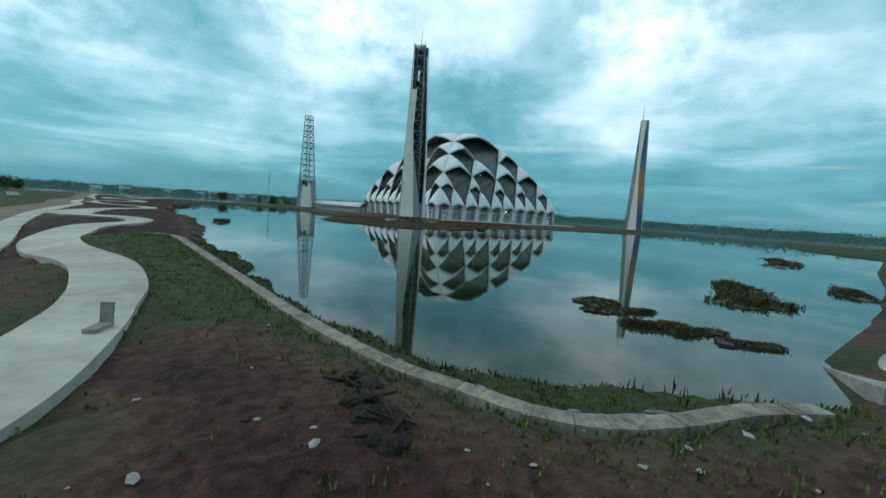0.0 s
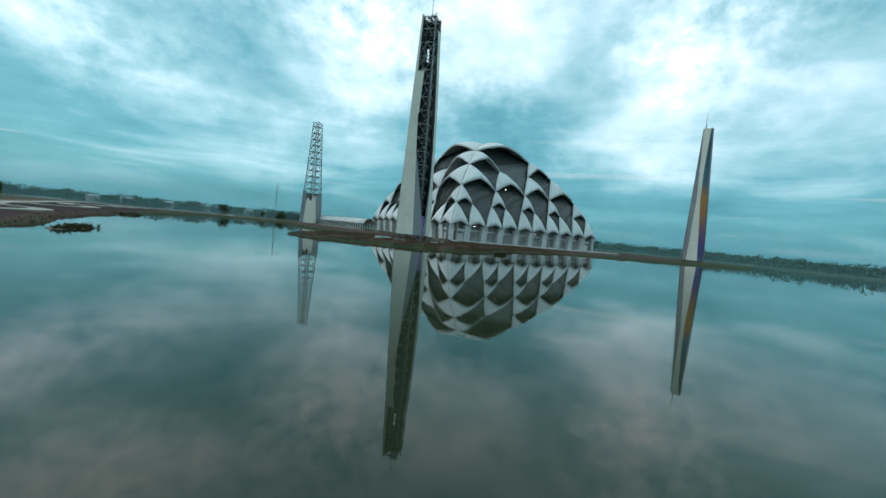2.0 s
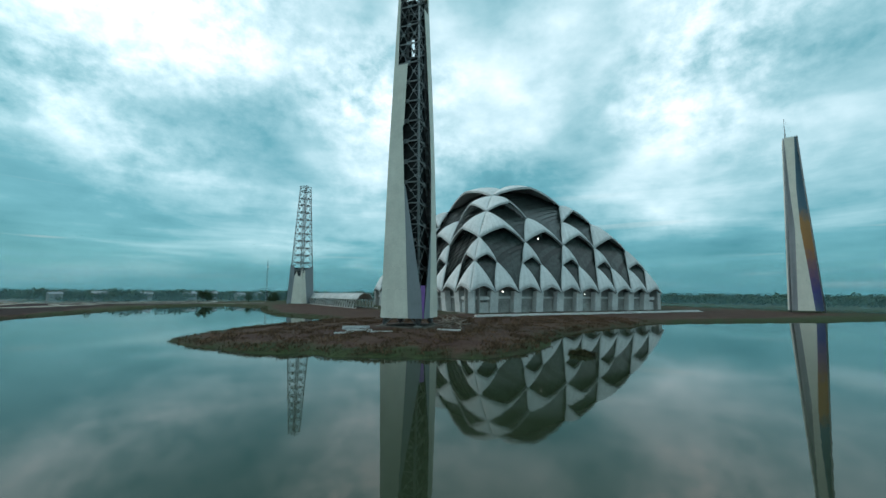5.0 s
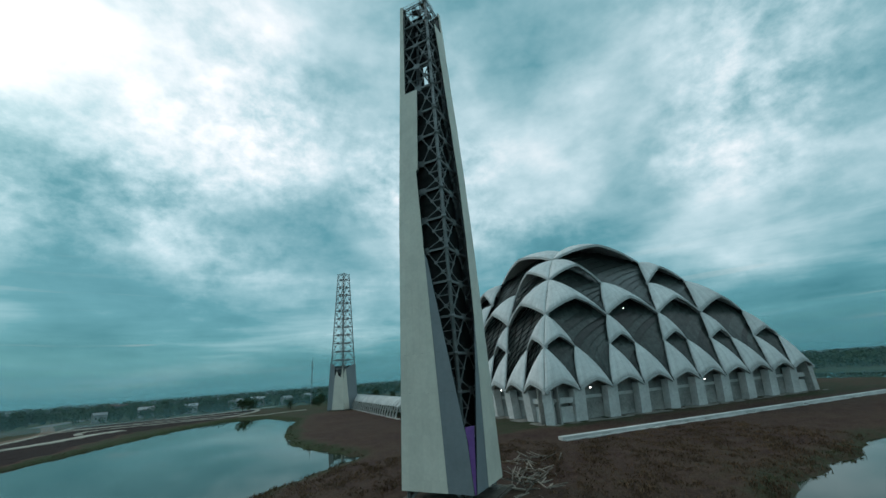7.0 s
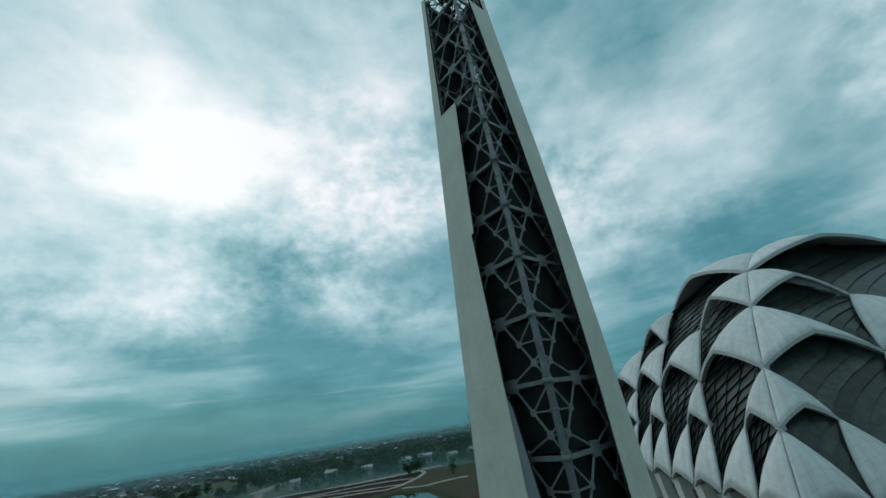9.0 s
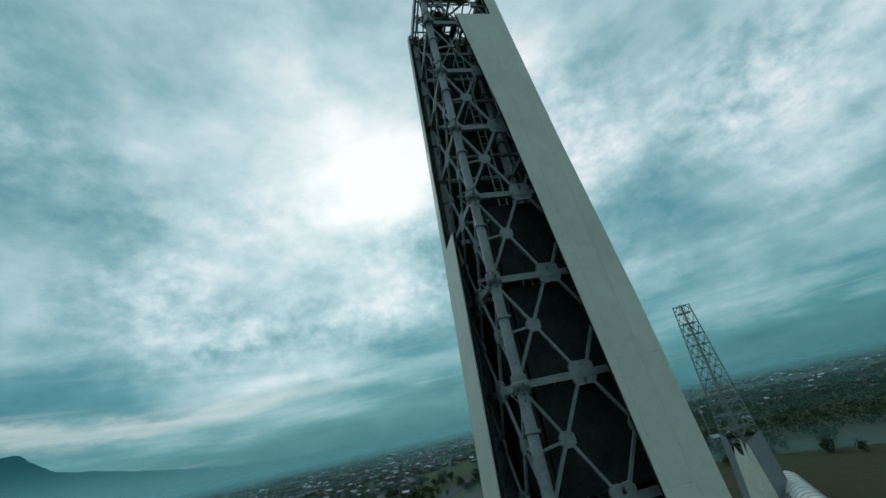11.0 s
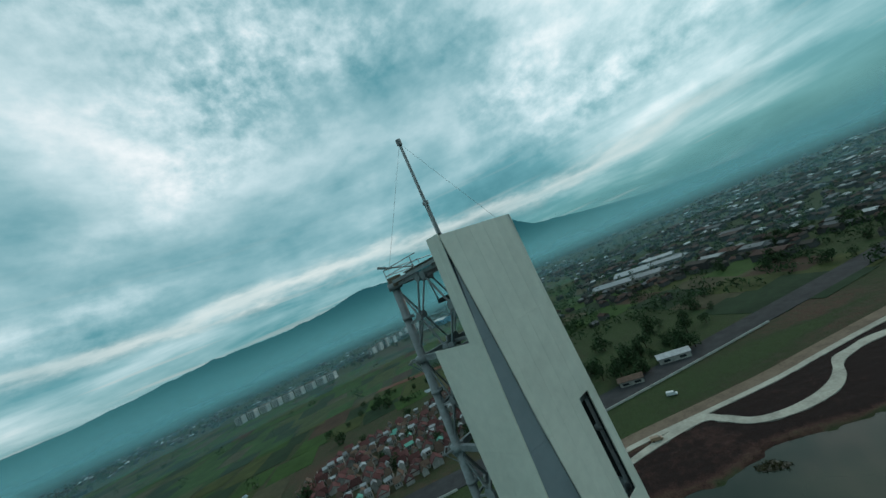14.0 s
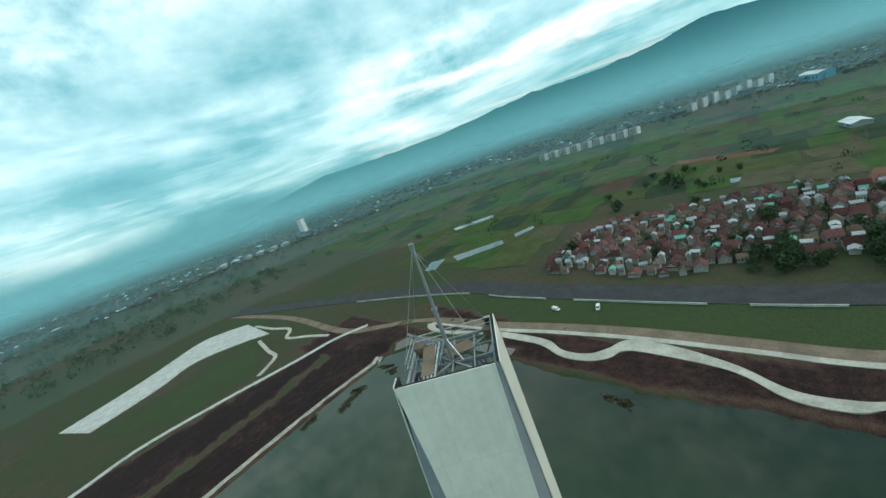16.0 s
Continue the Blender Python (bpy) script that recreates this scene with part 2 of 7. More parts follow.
def water_material():
    m = bpy.data.materials.new("lake water")
    m.use_nodes = True
    nt = m.node_tree
    N, L = nt.nodes.new, nt.links.new
    b = nt.nodes["Principled BSDF"]
    b.inputs["Base Color"].default_value = (0.014, 0.020, 0.010, 1)
    b.inputs["Roughness"].default_value = 0.04
    b.inputs["IOR"].default_value = 1.36
    b.inputs["Specular Tint"].default_value = (0.84, 1.0, 0.90, 1)
    co = N("ShaderNodeTexCoord").outputs["Object"]
    n = N("ShaderNodeTexNoise")
    n.inputs["Scale"].default_value, n.inputs["Detail"].default_value = 0.9, 3
    L(co, n.inputs["Vector"])
    n2 = N("ShaderNodeTexNoise")
    n2.inputs["Scale"].default_value, n2.inputs["Detail"].default_value = 0.05, 3
    L(co, n2.inputs["Vector"])
    rm = N("ShaderNodeMapRange")
    rm.inputs[1].default_value, rm.inputs[2].default_value = 0.4, 0.7
    rm.inputs[3].default_value, rm.inputs[4].default_value = 0.01, 0.05
    L(n2.outputs[0], rm.inputs[0])
    L(rm.outputs[0], b.inputs["Roughness"])
    sp = N("ShaderNodeSeparateXYZ")
    L(co, sp.inputs[0])
    drift = N("ShaderNodeMath")
    drift.operation, drift.inputs[1].default_value = "MULTIPLY_ADD", 60.0
    L(n2.outputs[0], drift.inputs[0])
    L(sp.outputs[0], drift.inputs[2])
    silt = N("ShaderNodeValToRGB")
    silt.color_ramp.elements[0].color, silt.color_ramp.elements[1].color = (0.009, 0.015, 0.008, 1), (0.024, 0.034, 0.018, 1)
    reach = N("ShaderNodeMapRange")
    reach.inputs[1].default_value, reach.inputs[2].default_value = -65.0, -25.0
    L(drift.outputs[0], reach.inputs[0])
    L(reach.outputs[0], silt.inputs[0])
    L(silt.outputs[0], b.inputs["Base Color"])
    bp = N("ShaderNodeBump")
    bp.inputs["Strength"].default_value, bp.inputs["Distance"].default_value = 0.12, 0.02
    L(n.outputs[0], bp.inputs["Height"])
    L(bp.outputs[0], b.inputs["Normal"])
    return m


def height_material(name, stops, rough=0.35, metal=0.3):
    """A coated sheet whose colour changes with its height up the tower."""
    m = bpy.data.materials.new(name)
    m.use_nodes = True
    nt = m.node_tree
    N, L = nt.nodes.new, nt.links.new
    b = nt.nodes["Principled BSDF"]
    b.inputs["Roughness"].default_value, b.inputs["Metallic"].default_value = rough, metal
    co = N("ShaderNodeTexCoord").outputs["Object"]
    sp = N("ShaderNodeSeparateXYZ")
    L(co, sp.inputs[0])
    n = N("ShaderNodeTexNoise")
    n.inputs["Scale"].default_value, n.inputs["Detail"].default_value = 0.35, 6
    L(co, n.inputs["Vector"])
    a = N("ShaderNodeMath")
    a.operation, a.inputs[2].default_value = "MULTIPLY_ADD", 0.0
    a.inputs[1].default_value = 1 / 90
    L(sp.outputs[2], a.inputs[0])
    a2 = N("ShaderNodeMath")
    a2.operation, a2.inputs[1].default_value = "MULTIPLY_ADD", 0.16
    L(n.outputs[0], a2.inputs[0])
    L(a.outputs[0], a2.inputs[2])
    r = N("ShaderNodeValToRGB")
    el = r.color_ramp.elements
    el[0].position, el[0].color = stops[0][0], (*stops[0][1], 1)
    el[1].position, el[1].color = stops[-1][0], (*stops[-1][1], 1)
    for p, c in stops[1:-1]:
        e = el.new(p)
        e.color = (*c, 1)
    L(a2.outputs[0], r.inputs[0])
    L(r.outputs[0], b.inputs["Base Color"])
    return m


CLAD = material("cream cladding", (0.66, 0.635, 0.545), 0.5, 0, 0.25, 0.10, 0, rnd=0.03)
CLAD_GREY = material("grey cladding", (0.21, 0.235, 0.25), 0.5, 0, 0.25, 0.12, rnd=0.03)
PURPLE = material("violet sheet", (0.22, 0.08, 0.30), 0.35, 0.3, 0.4, 0.2)
STEEL = material("grey painted steel", (0.21, 0.225, 0.225), 0.55, 0.0, 0.8, 0.3)
# near-black: dark parts, and the unlit insides of tower and hall
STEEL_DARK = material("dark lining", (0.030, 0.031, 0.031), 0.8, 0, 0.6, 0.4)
GALV = material("galvanised steel", (0.42, 0.43, 0.43), 0.45, 0.6, 1.5, 0.3)
CONCRETE = material("pale concrete", (0.42, 0.41, 0.38), 0.85, 0, 0.25, 0.28, 0.02)
CONCRETE_D = material("weathered concrete", (0.24, 0.23, 0.21), 0.9, 0, 0.25, 0.35, 0.03)
WHITE_WALL = material("white plaster", (0.62, 0.62, 0.60), 0.8, 0, 0.15, 0.2, 0.01)
BAY = material("grey block infill", (0.33, 0.33, 0.31), 0.9, 0, 0.22, 0.35, 0.02)
RIM = material("pale arch rim", (0.46, 0.47, 0.46), 0.6, 0, 0.2, 0.12)
GLASS_D = material("dark tinted glazing", (0.041, 0.053, 0.049), 0.32, 0.0, 0.5, 0.5, rnd=0.5, spec=0.4)
PATH = material("pale paving", (0.38, 0.355, 0.30), 0.9, 0, 0.12, 0.28, 0.02)
DIRT = material("brown dirt track", (0.17, 0.125, 0.092), 0.95, 0, 0.12, 0.3, 0.05)
BARK = material("bark", (0.07, 0.05, 0.035), 0.95, 0, 2, 0.4, 0.03)
LEAF = material("leaves", (0.036, 0.064, 0.027), 0.8, 0, 1.5, 0.5, rnd=0.45, island=True)
BANK_GRASS = material("bank grass", (0.080, 0.115, 0.026), 0.85, 0, 1.5, 0.5, rnd=0.4, island=True)
REED = material("reeds", (0.062, 0.056, 0.026), 0.9, 0, 1.0, 0.5, rnd=0.4, island=True)
MUD = material("mud", (0.050, 0.044, 0.032), 0.7, 0, 0.5, 0.4, 0.05)


def shell_facing():
    """White render over radiating panels: thin seams laid by the 'seam' map, rain streaks and grey patches."""
    m = material("white shell facing", (0.66, 0.67, 0.655), 0.6, 0, 0.09, 0.14)
    nt = m.node_tree
    N, L = nt.nodes.new, nt.links.new
    b = nt.nodes["Principled BSDF"]
    uv = N("ShaderNodeUVMap")
    uv.uv_map = "seam"
    sp = N("ShaderNodeSeparateXYZ")
    L(uv.outputs[0], sp.inputs[0])
    line = None
    for k, step in ((0, 2.2), (1, 2.6)):
        q = N("ShaderNodeMath")
        q.operation, q.inputs[1].default_value = "PINGPONG", step / 2
        L(sp.outputs[k], q.inputs[0])
        e = N("ShaderNodeMapRange")
        e.inputs[1].default_value, e.inputs[2].default_value = 0.0, 0.12
        L(q.outputs[0], e.inputs[0])
        if line is None:
            line = e.outputs[0]
        else:
            mn = N("ShaderNodeMath")
            mn.operation = "MINIMUM"
            L(line, mn.inputs[0])
            L(e.outputs[0], mn.inputs[1])
            line = mn.outputs[0]
    mp = N("ShaderNodeMapping")
    mp.inputs["Scale"].default_value = (0.9, 0.08, 1)
    L(uv.outputs[0], mp.inputs[0])
    ns = N("ShaderNodeTexNoise")
    ns.inputs["Scale"].default_value, ns.inputs["Detail"].default_value = 1.0, 5
    L(mp.outputs[0], ns.inputs["Vector"])
    st = N("ShaderNodeMapRange")
    st.inputs[1].default_value, st.inputs[2].default_value = 0.35, 0.65
    st.inputs[3].default_value, st.inputs[4].default_value = 0.87, 1.04
    L(ns.outputs[0], st.inputs[0])
    se = N("ShaderNodeMapRange")
    se.inputs[3].default_value, se.inputs[4].default_value = 0.86, 1.0
    L(line, se.inputs[0])
    v = N("ShaderNodeMath")
    v.operation = "MULTIPLY"
    L(st.outputs[0], v.inputs[0])
    L(se.outputs[0], v.inputs[1])
    hs = N("ShaderNodeHueSaturation")
    old = b.inputs["Base Color"].links[0].from_socket
    L(old, hs.inputs["Color"])
    L(v.outputs[0], hs.inputs["Value"])
    L(hs.outputs[0], b.inputs["Base Color"])
    return m


SHELL = shell_facing()
GROUND, WATER = ground_material(), water_material()


# ---- mesh helpers ----
def mesh_of(name, verts, faces, mat, smooth=False):
    me = bpy.data.meshes.new(name)
    me.from_pydata([tuple(v) for v in verts], [], faces)
    me.materials.append(mat)
    if smooth:
        me.polygons.foreach_set("use_smooth", [True] * len(me.polygons))
    me.update()
    return me


def part(name, data, parent, label="", kind=""):
    """Links a mesh as one part under a thing or under a part."""
    ob = new(name, data)
    ob.parent = parent
    return tagged(ob, label, kind=kind)


def thing(name, label, category, m=None, group="", kind="", data=None):
    ob = new(name, data)
    if m is not None:
        ob.matrix_world = m
    return tagged(ob, label, category, group, kind)


class Soup:
    """Gathers vertices and faces of one mesh."""
    def __init__(self):
        self.v, self.f = [], []

    def add(self, verts, faces):
        n = len(self.v)
        self.v += [tuple(p) for p in verts]
        self.f += [tuple(i + n for i in q) for q in faces]
        return self

    def box(self, c, s, turn=0.0, bottom=False):
        """A box with centre c and size s, turned about z; bottom: c is the centre of its base."""
        ca, sa = math.cos(turn), math.sin(turn)
        out = []
        for k in (0, 1) if bottom else (-0.5, 0.5):
            for i, j in ((-.5, -.5), (.5, -.5), (.5, .5), (-.5, .5)):
                x, y = i * s[0], j * s[1]
                out.append((c[0] + ca * x - sa * y, c[1] + sa * x + ca * y, c[2] + k * s[2]))
        return self.add(out, [(3, 2, 1, 0), (4, 5, 6, 7), (0, 1, 5, 4), (1, 2, 6, 5), (2, 3, 7, 6), (3, 0, 4, 7)])

    def beam(self, a, b, w, h=None, sides=4, w2=None):
        """A straight bar from a to b; sides 4: a box section w x h, else a round one of radius w."""
        a, b = Vector(a), Vector(b)
        d = (b - a).normalized()
        ref = Vector((0, 0, 1)) if abs(d.z) < 0.95 else Vector((0, 1, 0))
        u = d.cross(ref).normalized()
        v = u.cross(d)
        out = []
        for p, r in ((a, w), (b, w2 or w)):
            for k in range(sides):
                if sides == 4:
                    i, j = ((-1, -1), (1, -1), (1, 1), (-1, 1))[k]
                    out.append(p + u * (i * r / 2) + v * (j * (h or r) / 2))
                else:
                    t = 2 * math.pi * k / sides
                    out.append(p + u * (r * math.cos(t)) + v * (r * math.sin(t)))
        f = [(k, (k + 1) % sides, sides + (k + 1) % sides, sides + k) for k in range(sides)]
        return self.add(out, f + [tuple(range(sides))[::-1], tuple(range(sides, 2 * sides))])

    def prism(self, poly, lift):
        """A polygon (3D points) thickened by the vector lift."""
        n = len(poly)
        lift = Vector(lift)
        vs = [Vector(p) for p in poly]
        return self.add(vs + [p + lift for p in vs],
                        [tuple(range(n))[::-1], tuple(range(n, 2 * n))] + [(k, (k + 1) % n, n + (k + 1) % n, n + k) for k in range(n)])

    def mesh(self, name, mat, smooth=False):
        return mesh_of(name, self.v, self.f, mat, smooth)


def ribbon(line, z, w=None, other=None, mat=None, name="strip", samples=8):
    """A smooth flat band along a plan line (Catmull-Rom); w: its width, or other: its second edge."""
    def smooth_line(pts):
        pts = [Vector((*p, 0)) for p in pts]
        pts = [2 * pts[0] - pts[1]] + pts + [2 * pts[-1] - pts[-2]]
        out = []
        for a, b, c, d in zip(pts, pts[1:], pts[2:], pts[3:]):
            for k in range(samples):
                t = k / samples
                out.append(0.5 * (2 * b + (c - a) * t + (2 * a - 5 * b + 4 * c - d) * t * t + (3 * b - a - 3 * c + d) * t ** 3))
        return out + [pts[-2]]
    a = smooth_line(line)
    if other:
        b = smooth_line(other)
    else:
        b = []
        for k, p in enumerate(a):
            d = (a[min(k + 1, len(a) - 1)] - a[max(k - 1, 0)]).normalized()
            b.append(p + Vector((-d.y, d.x, 0)) * w)
    return a, b

# ---- land and water ----
LAKE = [(-58, 220), (-76, 192), (-87, 148), (-97, 105), (-103, 80), (-105, 70), (-99, 50), (-102, 29), (-101.5, 8), (-102, -4), (-100, -22), (-96.5, -41), (-97.5, -55), (-97, -75), (-98, -102),
        (-95.8, -135), (-95, -148), (-94, -156), (-93.3, -161.3), (-91.0, -163.5), (-88.4, -165.4), (-85.9, -167.1), (-84.4, -168.5), (-82.5, -170.3), (-80.5, -172.6), (-78, -173.6), (-75, -174), (-70, -171.3), (-62, -170.9), (-42, -170.2), (-10, -167), (30, -161), 
        (60, -158), (120, -152), (150, -120), (205, -100), (300, -80), (330, 0), (330, 240), (270, 300), (240, 290), (250, 60), (245, -25), (190, -35), (150, -28), (114, -16), (83, -9),
        (43, -17), (20, -28), (3, -41.5)]
LAKE += [(-8, -43), (-21, -36), (-34, -25), (-43, -14), (-48, -3), (-36, 16), (-26, 23), (-17, 33), (-7, 45), (-22, 78), (-26, 110), (-22, 171), (-40, 214)]
SOIL = [  # bare soil: plan polygons and how bare they are
    ([(-108, -220), (-104, -158), (-101, -146), (-97.5, -160), (-93, -170), (-82, -176), (-60, -190), (-60, -260), (-108, -260)], -0.13),
    ([(-132, -200), (-110, -150), (-112, -128), (-119, -118), (-140, -120), (-150, -200)], -0.13),
    ([(-84, -176), (-40, -168), (10, -164), (90, -162), (100, -215), (-5, -222), (-70, -215), (-88, -195)], -0.26),
    ([(-60, -216), (90, -210), (90, -250), (-76, -240)], -0.30),
    ([(-120, -114), (-99, -108), (-99, 20), (-103, 128), (-146, 130), (-128, 0)], -0.18),
    ([(-140, 66), (-106, 66), (-100, 130), (-96, 190), (-60, 232), (-48, 300), (-60, 318), (-156, 286), (-148, 200), (-141, 130)], -0.36),
    ([(-46, -8), (-6, -44), (22, -28), (80, -10), (160, -18), (200, -20), (215, 30), (30, 45), (20, 110), (12, 200), (-15, 195), (-20, 90), (-8, 48)], 0.17),
]
GREEN = [([(-110, -118), (-106, -140), (-103.6, -158), (-99.6, -160), (-101, -146), (-103, -128), (-105, -112)], 0.9),
         ([(-152, -330), (-126, -110), (-138, 20), (-168, 180), (-182, 20), (-160, -120)], 0.95),
         ([(-50, -322), (68, -325), (20, -262), (-28, -258)], 0.9),
         ([(-62, -224), (-22, -212), (27, -203), (70, -196), (70, -190), (27, -197), (-22, -206), (-62, -217)], 0.85),
         ([(-192, 60), (-230, 300), (-150, 330), (30, 330), (60, 900), (-900, 900), (-900, 120)], 0.95)]


def inside(px, py, poly):
    c = np.zeros(px.shape, bool)
    for (x0, y0), (x1, y1) in zip(poly, poly[1:] + poly[:1]):
        k = (y0 > py) != (y1 > py)
        with np.errstate(divide="ignore", invalid="ignore"):
            c ^= k & (px < (x1 - x0) * (py - y0) / (y1 - y0 + 1e-12) + x0)
    return c


def edge_distance(px, py, poly):
    d = np.full(px.shape, 1e9)
    for (x0, y0), (x1, y1) in zip(poly, poly[1:] + poly[:1]):
        dx, dy = x1 - x0, y1 - y0
        t = np.clip(((px - x0) * dx + (py - y0) * dy) / (dx * dx + dy * dy + 1e-9), 0, 1)
        d = np.minimum(d, np.hypot(px - x0 - t * dx, py - y0 - t * dy))
    return d


def ripple(x, y, s, seed):
    """Cheap smooth noise from -1 to 1."""
    r = np.random.RandomState(seed)
    out = np.zeros(np.shape(x))
    for k in range(7):
        a, f, p = r.uniform(0, 6.28), r.uniform(0.5, 1.9) / s, r.uniform(0, 6.28)
        out = out + np.sin((x * np.cos(a) + y * np.sin(a)) * f * 6.28 + p)
    return out / 3.5


def lines(lo, hi, dense, fine, mid, far):
    """Grid lines: fine steps inside the dense stretches, mid elsewhere, growing beyond."""
    out, v = [], lo
    while v < hi:
        out.append(v)
        v += fine if any(a <= v < b for a, b in dense) else mid
    out.append(hi)
    step = mid
    left, right = lo, hi
    while right < far:
        step *= 1.22
        right, left = right + step, left - step
        out = [left] + out + [right]
    return np.array(out)


def ease(v, a, b):
    t = np.clip((v - a) / (b - a), 0, 1)
    return t * t * (3 - 2 * t)


BANK = [(-105.5, -100.4), (-102.2, -128.6), (-100.2, -146.9), (-99.2, -156.8), (-98.4, -162.1), (-97.65, -165.7), (-96.95, -167.4), (-96.35, -168.8), (-95.6, -170.4), (-94.3, -171.7), (-92.4, -172.6), (-89.7, -173.4), (-87.5, -174.5)]
TOE = [(-101, -100.4), (-98.4, -128), (-97, -146), (-95.9, -155.2), (-94.9, -160.8), (-94, -163.6), (-93.3, -165), (-92.4, -166.3), (-91.2, -167.6), (-89.8, -168.6), (-88, -169.5), (-85.5, -170.9), (-83.6, -172.3)]


def bank_rise(x, y):
    """How far the start bank stands above the flat land."""
    return 1.6 * ease(-y, 98, 124) * (1 - ease(-y, 184, 214)) * ease(x, -117, -108) * (1 - ease(x, -86, -78))


def on_bank(z):
    return lambda p: z + float(bank_rise(p.x, p.y))


def terrain_height(x, y):
    loose = 1.1 * (1 - ease(-y, 146, 158) * ease(x, -84, -77))
    xs, ys = x + loose * ripple(x, y, 14, 4), y + loose * ripple(x, y, 13, 5)
    wet = inside(xs, ys, LAKE)
    d = edge_distance(xs, ys, LAKE)
    land = 0.1 + 0.95 * (1 - np.exp(-d / 2.2)) + 0.16 * ripple(x, y, 9, 1) * np.clip(d / 3, 0, 1) + 0.10 * ripple(x, y, 3, 2) * np.clip(d / 4, 0, 1)
    rise = bank_rise(x, y)
    land = land + rise * ease(d, 2.4, 5.6)
    db, dt = edge_distance(x, y, BANK + BANK[::-1]), edge_distance(x, y, TOE + TOE[::-1])
    paved = inside(x, y, BANK + TOE[::-1])
    seaward = inside(x, y, TOE + [(-83, -165), (-88, -100.4)])
    t = db / (db + dt)
    near = (1 - ease(db, 0.6, 3.0)) * ease(-y, 99, 104) * (x < -86.5)
    land = np.where(paved, (1.15 + rise) * (1 - t) + 0.5 * t - 0.35, np.where(seaward, np.minimum(land, 0.35), land * (1 - near) + (1.09 + rise) * near))
    wet = wet & ~(paved & (dt > 0.6))
    return np.where(wet, -0.1 - 1.3 * (1 - np.exp(-d / 3)), land)


def build_land():
    gx = lines(-190, 330, [(-135, -60)], 0.9, 3.2, 1900)
    gy = lines(-260, 300, [(-200, -125)], 0.9, 3.2, 1900)
    X, Y = np.meshgrid(gx, gy)
    Z = terrain_height(X, Y)
    nx, ny = len(gx), len(gy)
    verts = np.stack([X, Y, Z], -1).reshape(-1, 3)
    i = np.arange(nx * ny).reshape(ny, nx)
    quads = np.stack([i[:-1, :-1], i[:-1, 1:], i[1:, 1:], i[1:, :-1]], -1).reshape(-1, 4)
    me = mesh_of("ground", verts.tolist(), quads.tolist(), GROUND, True)
    cover = np.full(X.shape, 0.62)
    cover = cover + 0.18 * ripple(X, Y, 160, 11)
    for poly, v in SOIL + GREEN:
        d = edge_distance(X, Y, poly)
        k = np.clip(0.5 + np.where(inside(X, Y, poly), d, -d) / 5 + 0.5 * ripple(X, Y, 12, 7), 0, 1)
        cover = cover * (1 - k) + v * k
    shore = np.exp(-((edge_distance(X, Y, LAKE) - 2.2) / 2.0) ** 2)
    kerb = np.exp(-(edge_distance(X, Y, BANK + BANK[::-1]) / 2.2) ** 2)
    cover = np.clip(cover + 0.38 * shore + 0.5 * kerb, -0.4, 1.2)
    at = me.attributes.new("cover", "FLOAT", "POINT")
    at.data.foreach_set("value", cover.ravel().astype(np.float32))
    thing("ground", "flat land of grass and bare red-brown soil round the lake", "ground", kind="structure", data=me)
    xs, ys = (-150, 360), (-240, 320)
    me = mesh_of("water", [(xs[0], ys[0], 0), (xs[1], ys[0], 0), (xs[1], ys[1], 0), (xs[0], ys[1], 0)], [(0, 1, 2, 3)], WATER)
    thing("water", "still grey-green lake water mirroring the sky", "water", kind="structure", data=me)


build_land()


def slab(name, label, a, b, z, thick, mat, category="path", kind="structure"):
    """A paved band between two plan lines with real edges."""
    s = Soup()
    n = len(a)
    zf = z if callable(z) else (lambda p: z)
    top = [(p.x, p.y, zf(p)) for p in a] + [(p.x, p.y, zf(p)) for p in b]
    low = [(x, y, h - thick) for x, y, h in top]
    f = []
    for k in range(n - 1):
        f += [(k, k + 1, n + k + 1, n + k), (2 * n + k, 2 * n + k + 1, k + 1, k), (n + k, n + k + 1, 3 * n + k + 1, 3 * n + k)]
    f += [(0, n, 3 * n, 2 * n), (n - 1, 3 * n - 1, 4 * n - 1, 2 * n - 1)]
    s.add(top + low, f)
    return thing(name, label, category, kind=kind, data=s.mesh(name, mat))


# winding garden walk on the west bank, its straight companion and the dirt track
WALK_E = [(-110.8, -171.2), (-107.3, -167.5), (-105.7, -164.5), (-104.8, -159.5), (-104.5, -155.7), (-104.3, -150.4), (-105.5, -142.1), (-109.3, -131.1), (-111.6, -115.0), (-112, -92), (-106.5, -76), (-107, -65), (-111, -58), (-118, -53), (-118.2, -35),
          (-115.6, -17), (-107.6, -3), (-107, 9), (-111, 16), (-123, 30), (-130, 62), (-125, 68.5), (-117.6, 73.5), (-113.4, 82.4), (-112.7, 93.5), (-114.9, 104.3), (-120.4, 112.7), (-127.5, 119.5), (-131, 128), (-132.5, 138), (-131, 148.8), (-126.6, 156), (-118.8, 166), (-115.5, 178), (-111, 194), (-104.4, 205)]
WALK_W = [(-114.5, -168.0), (-110.2, -163.4), (-108.1, -159.9), (-107.5, -156.9), (-107.3, -154.2), (-107.6, -149.7), (-109.0, -142.5), (-113.5, -129.5), (-117.0, -113.0), (-116.5, -90), (-111, -78), (-111.6, -67), (-117, -61), (-125.6, -55), (-125.4, -38),
          (-119.8, -18), (-112, -3), (-112, 9), (-115.5, 18), (-127, 32), (-135, 63.5), (-128.5, 71.5), (-120.7, 76.3), (-117.6, 84), (-117.7, 95), (-121, 105.7), (-126.3, 113.6), (-133.5, 121), (-135.2, 129), (-137, 138.5), (-136, 147), (-132.5, 157), (-124.5, 174), (-122, 184), (-118, 200), (-110, 212)]
a, b = ribbon(WALK_E, 0, other=WALK_W)
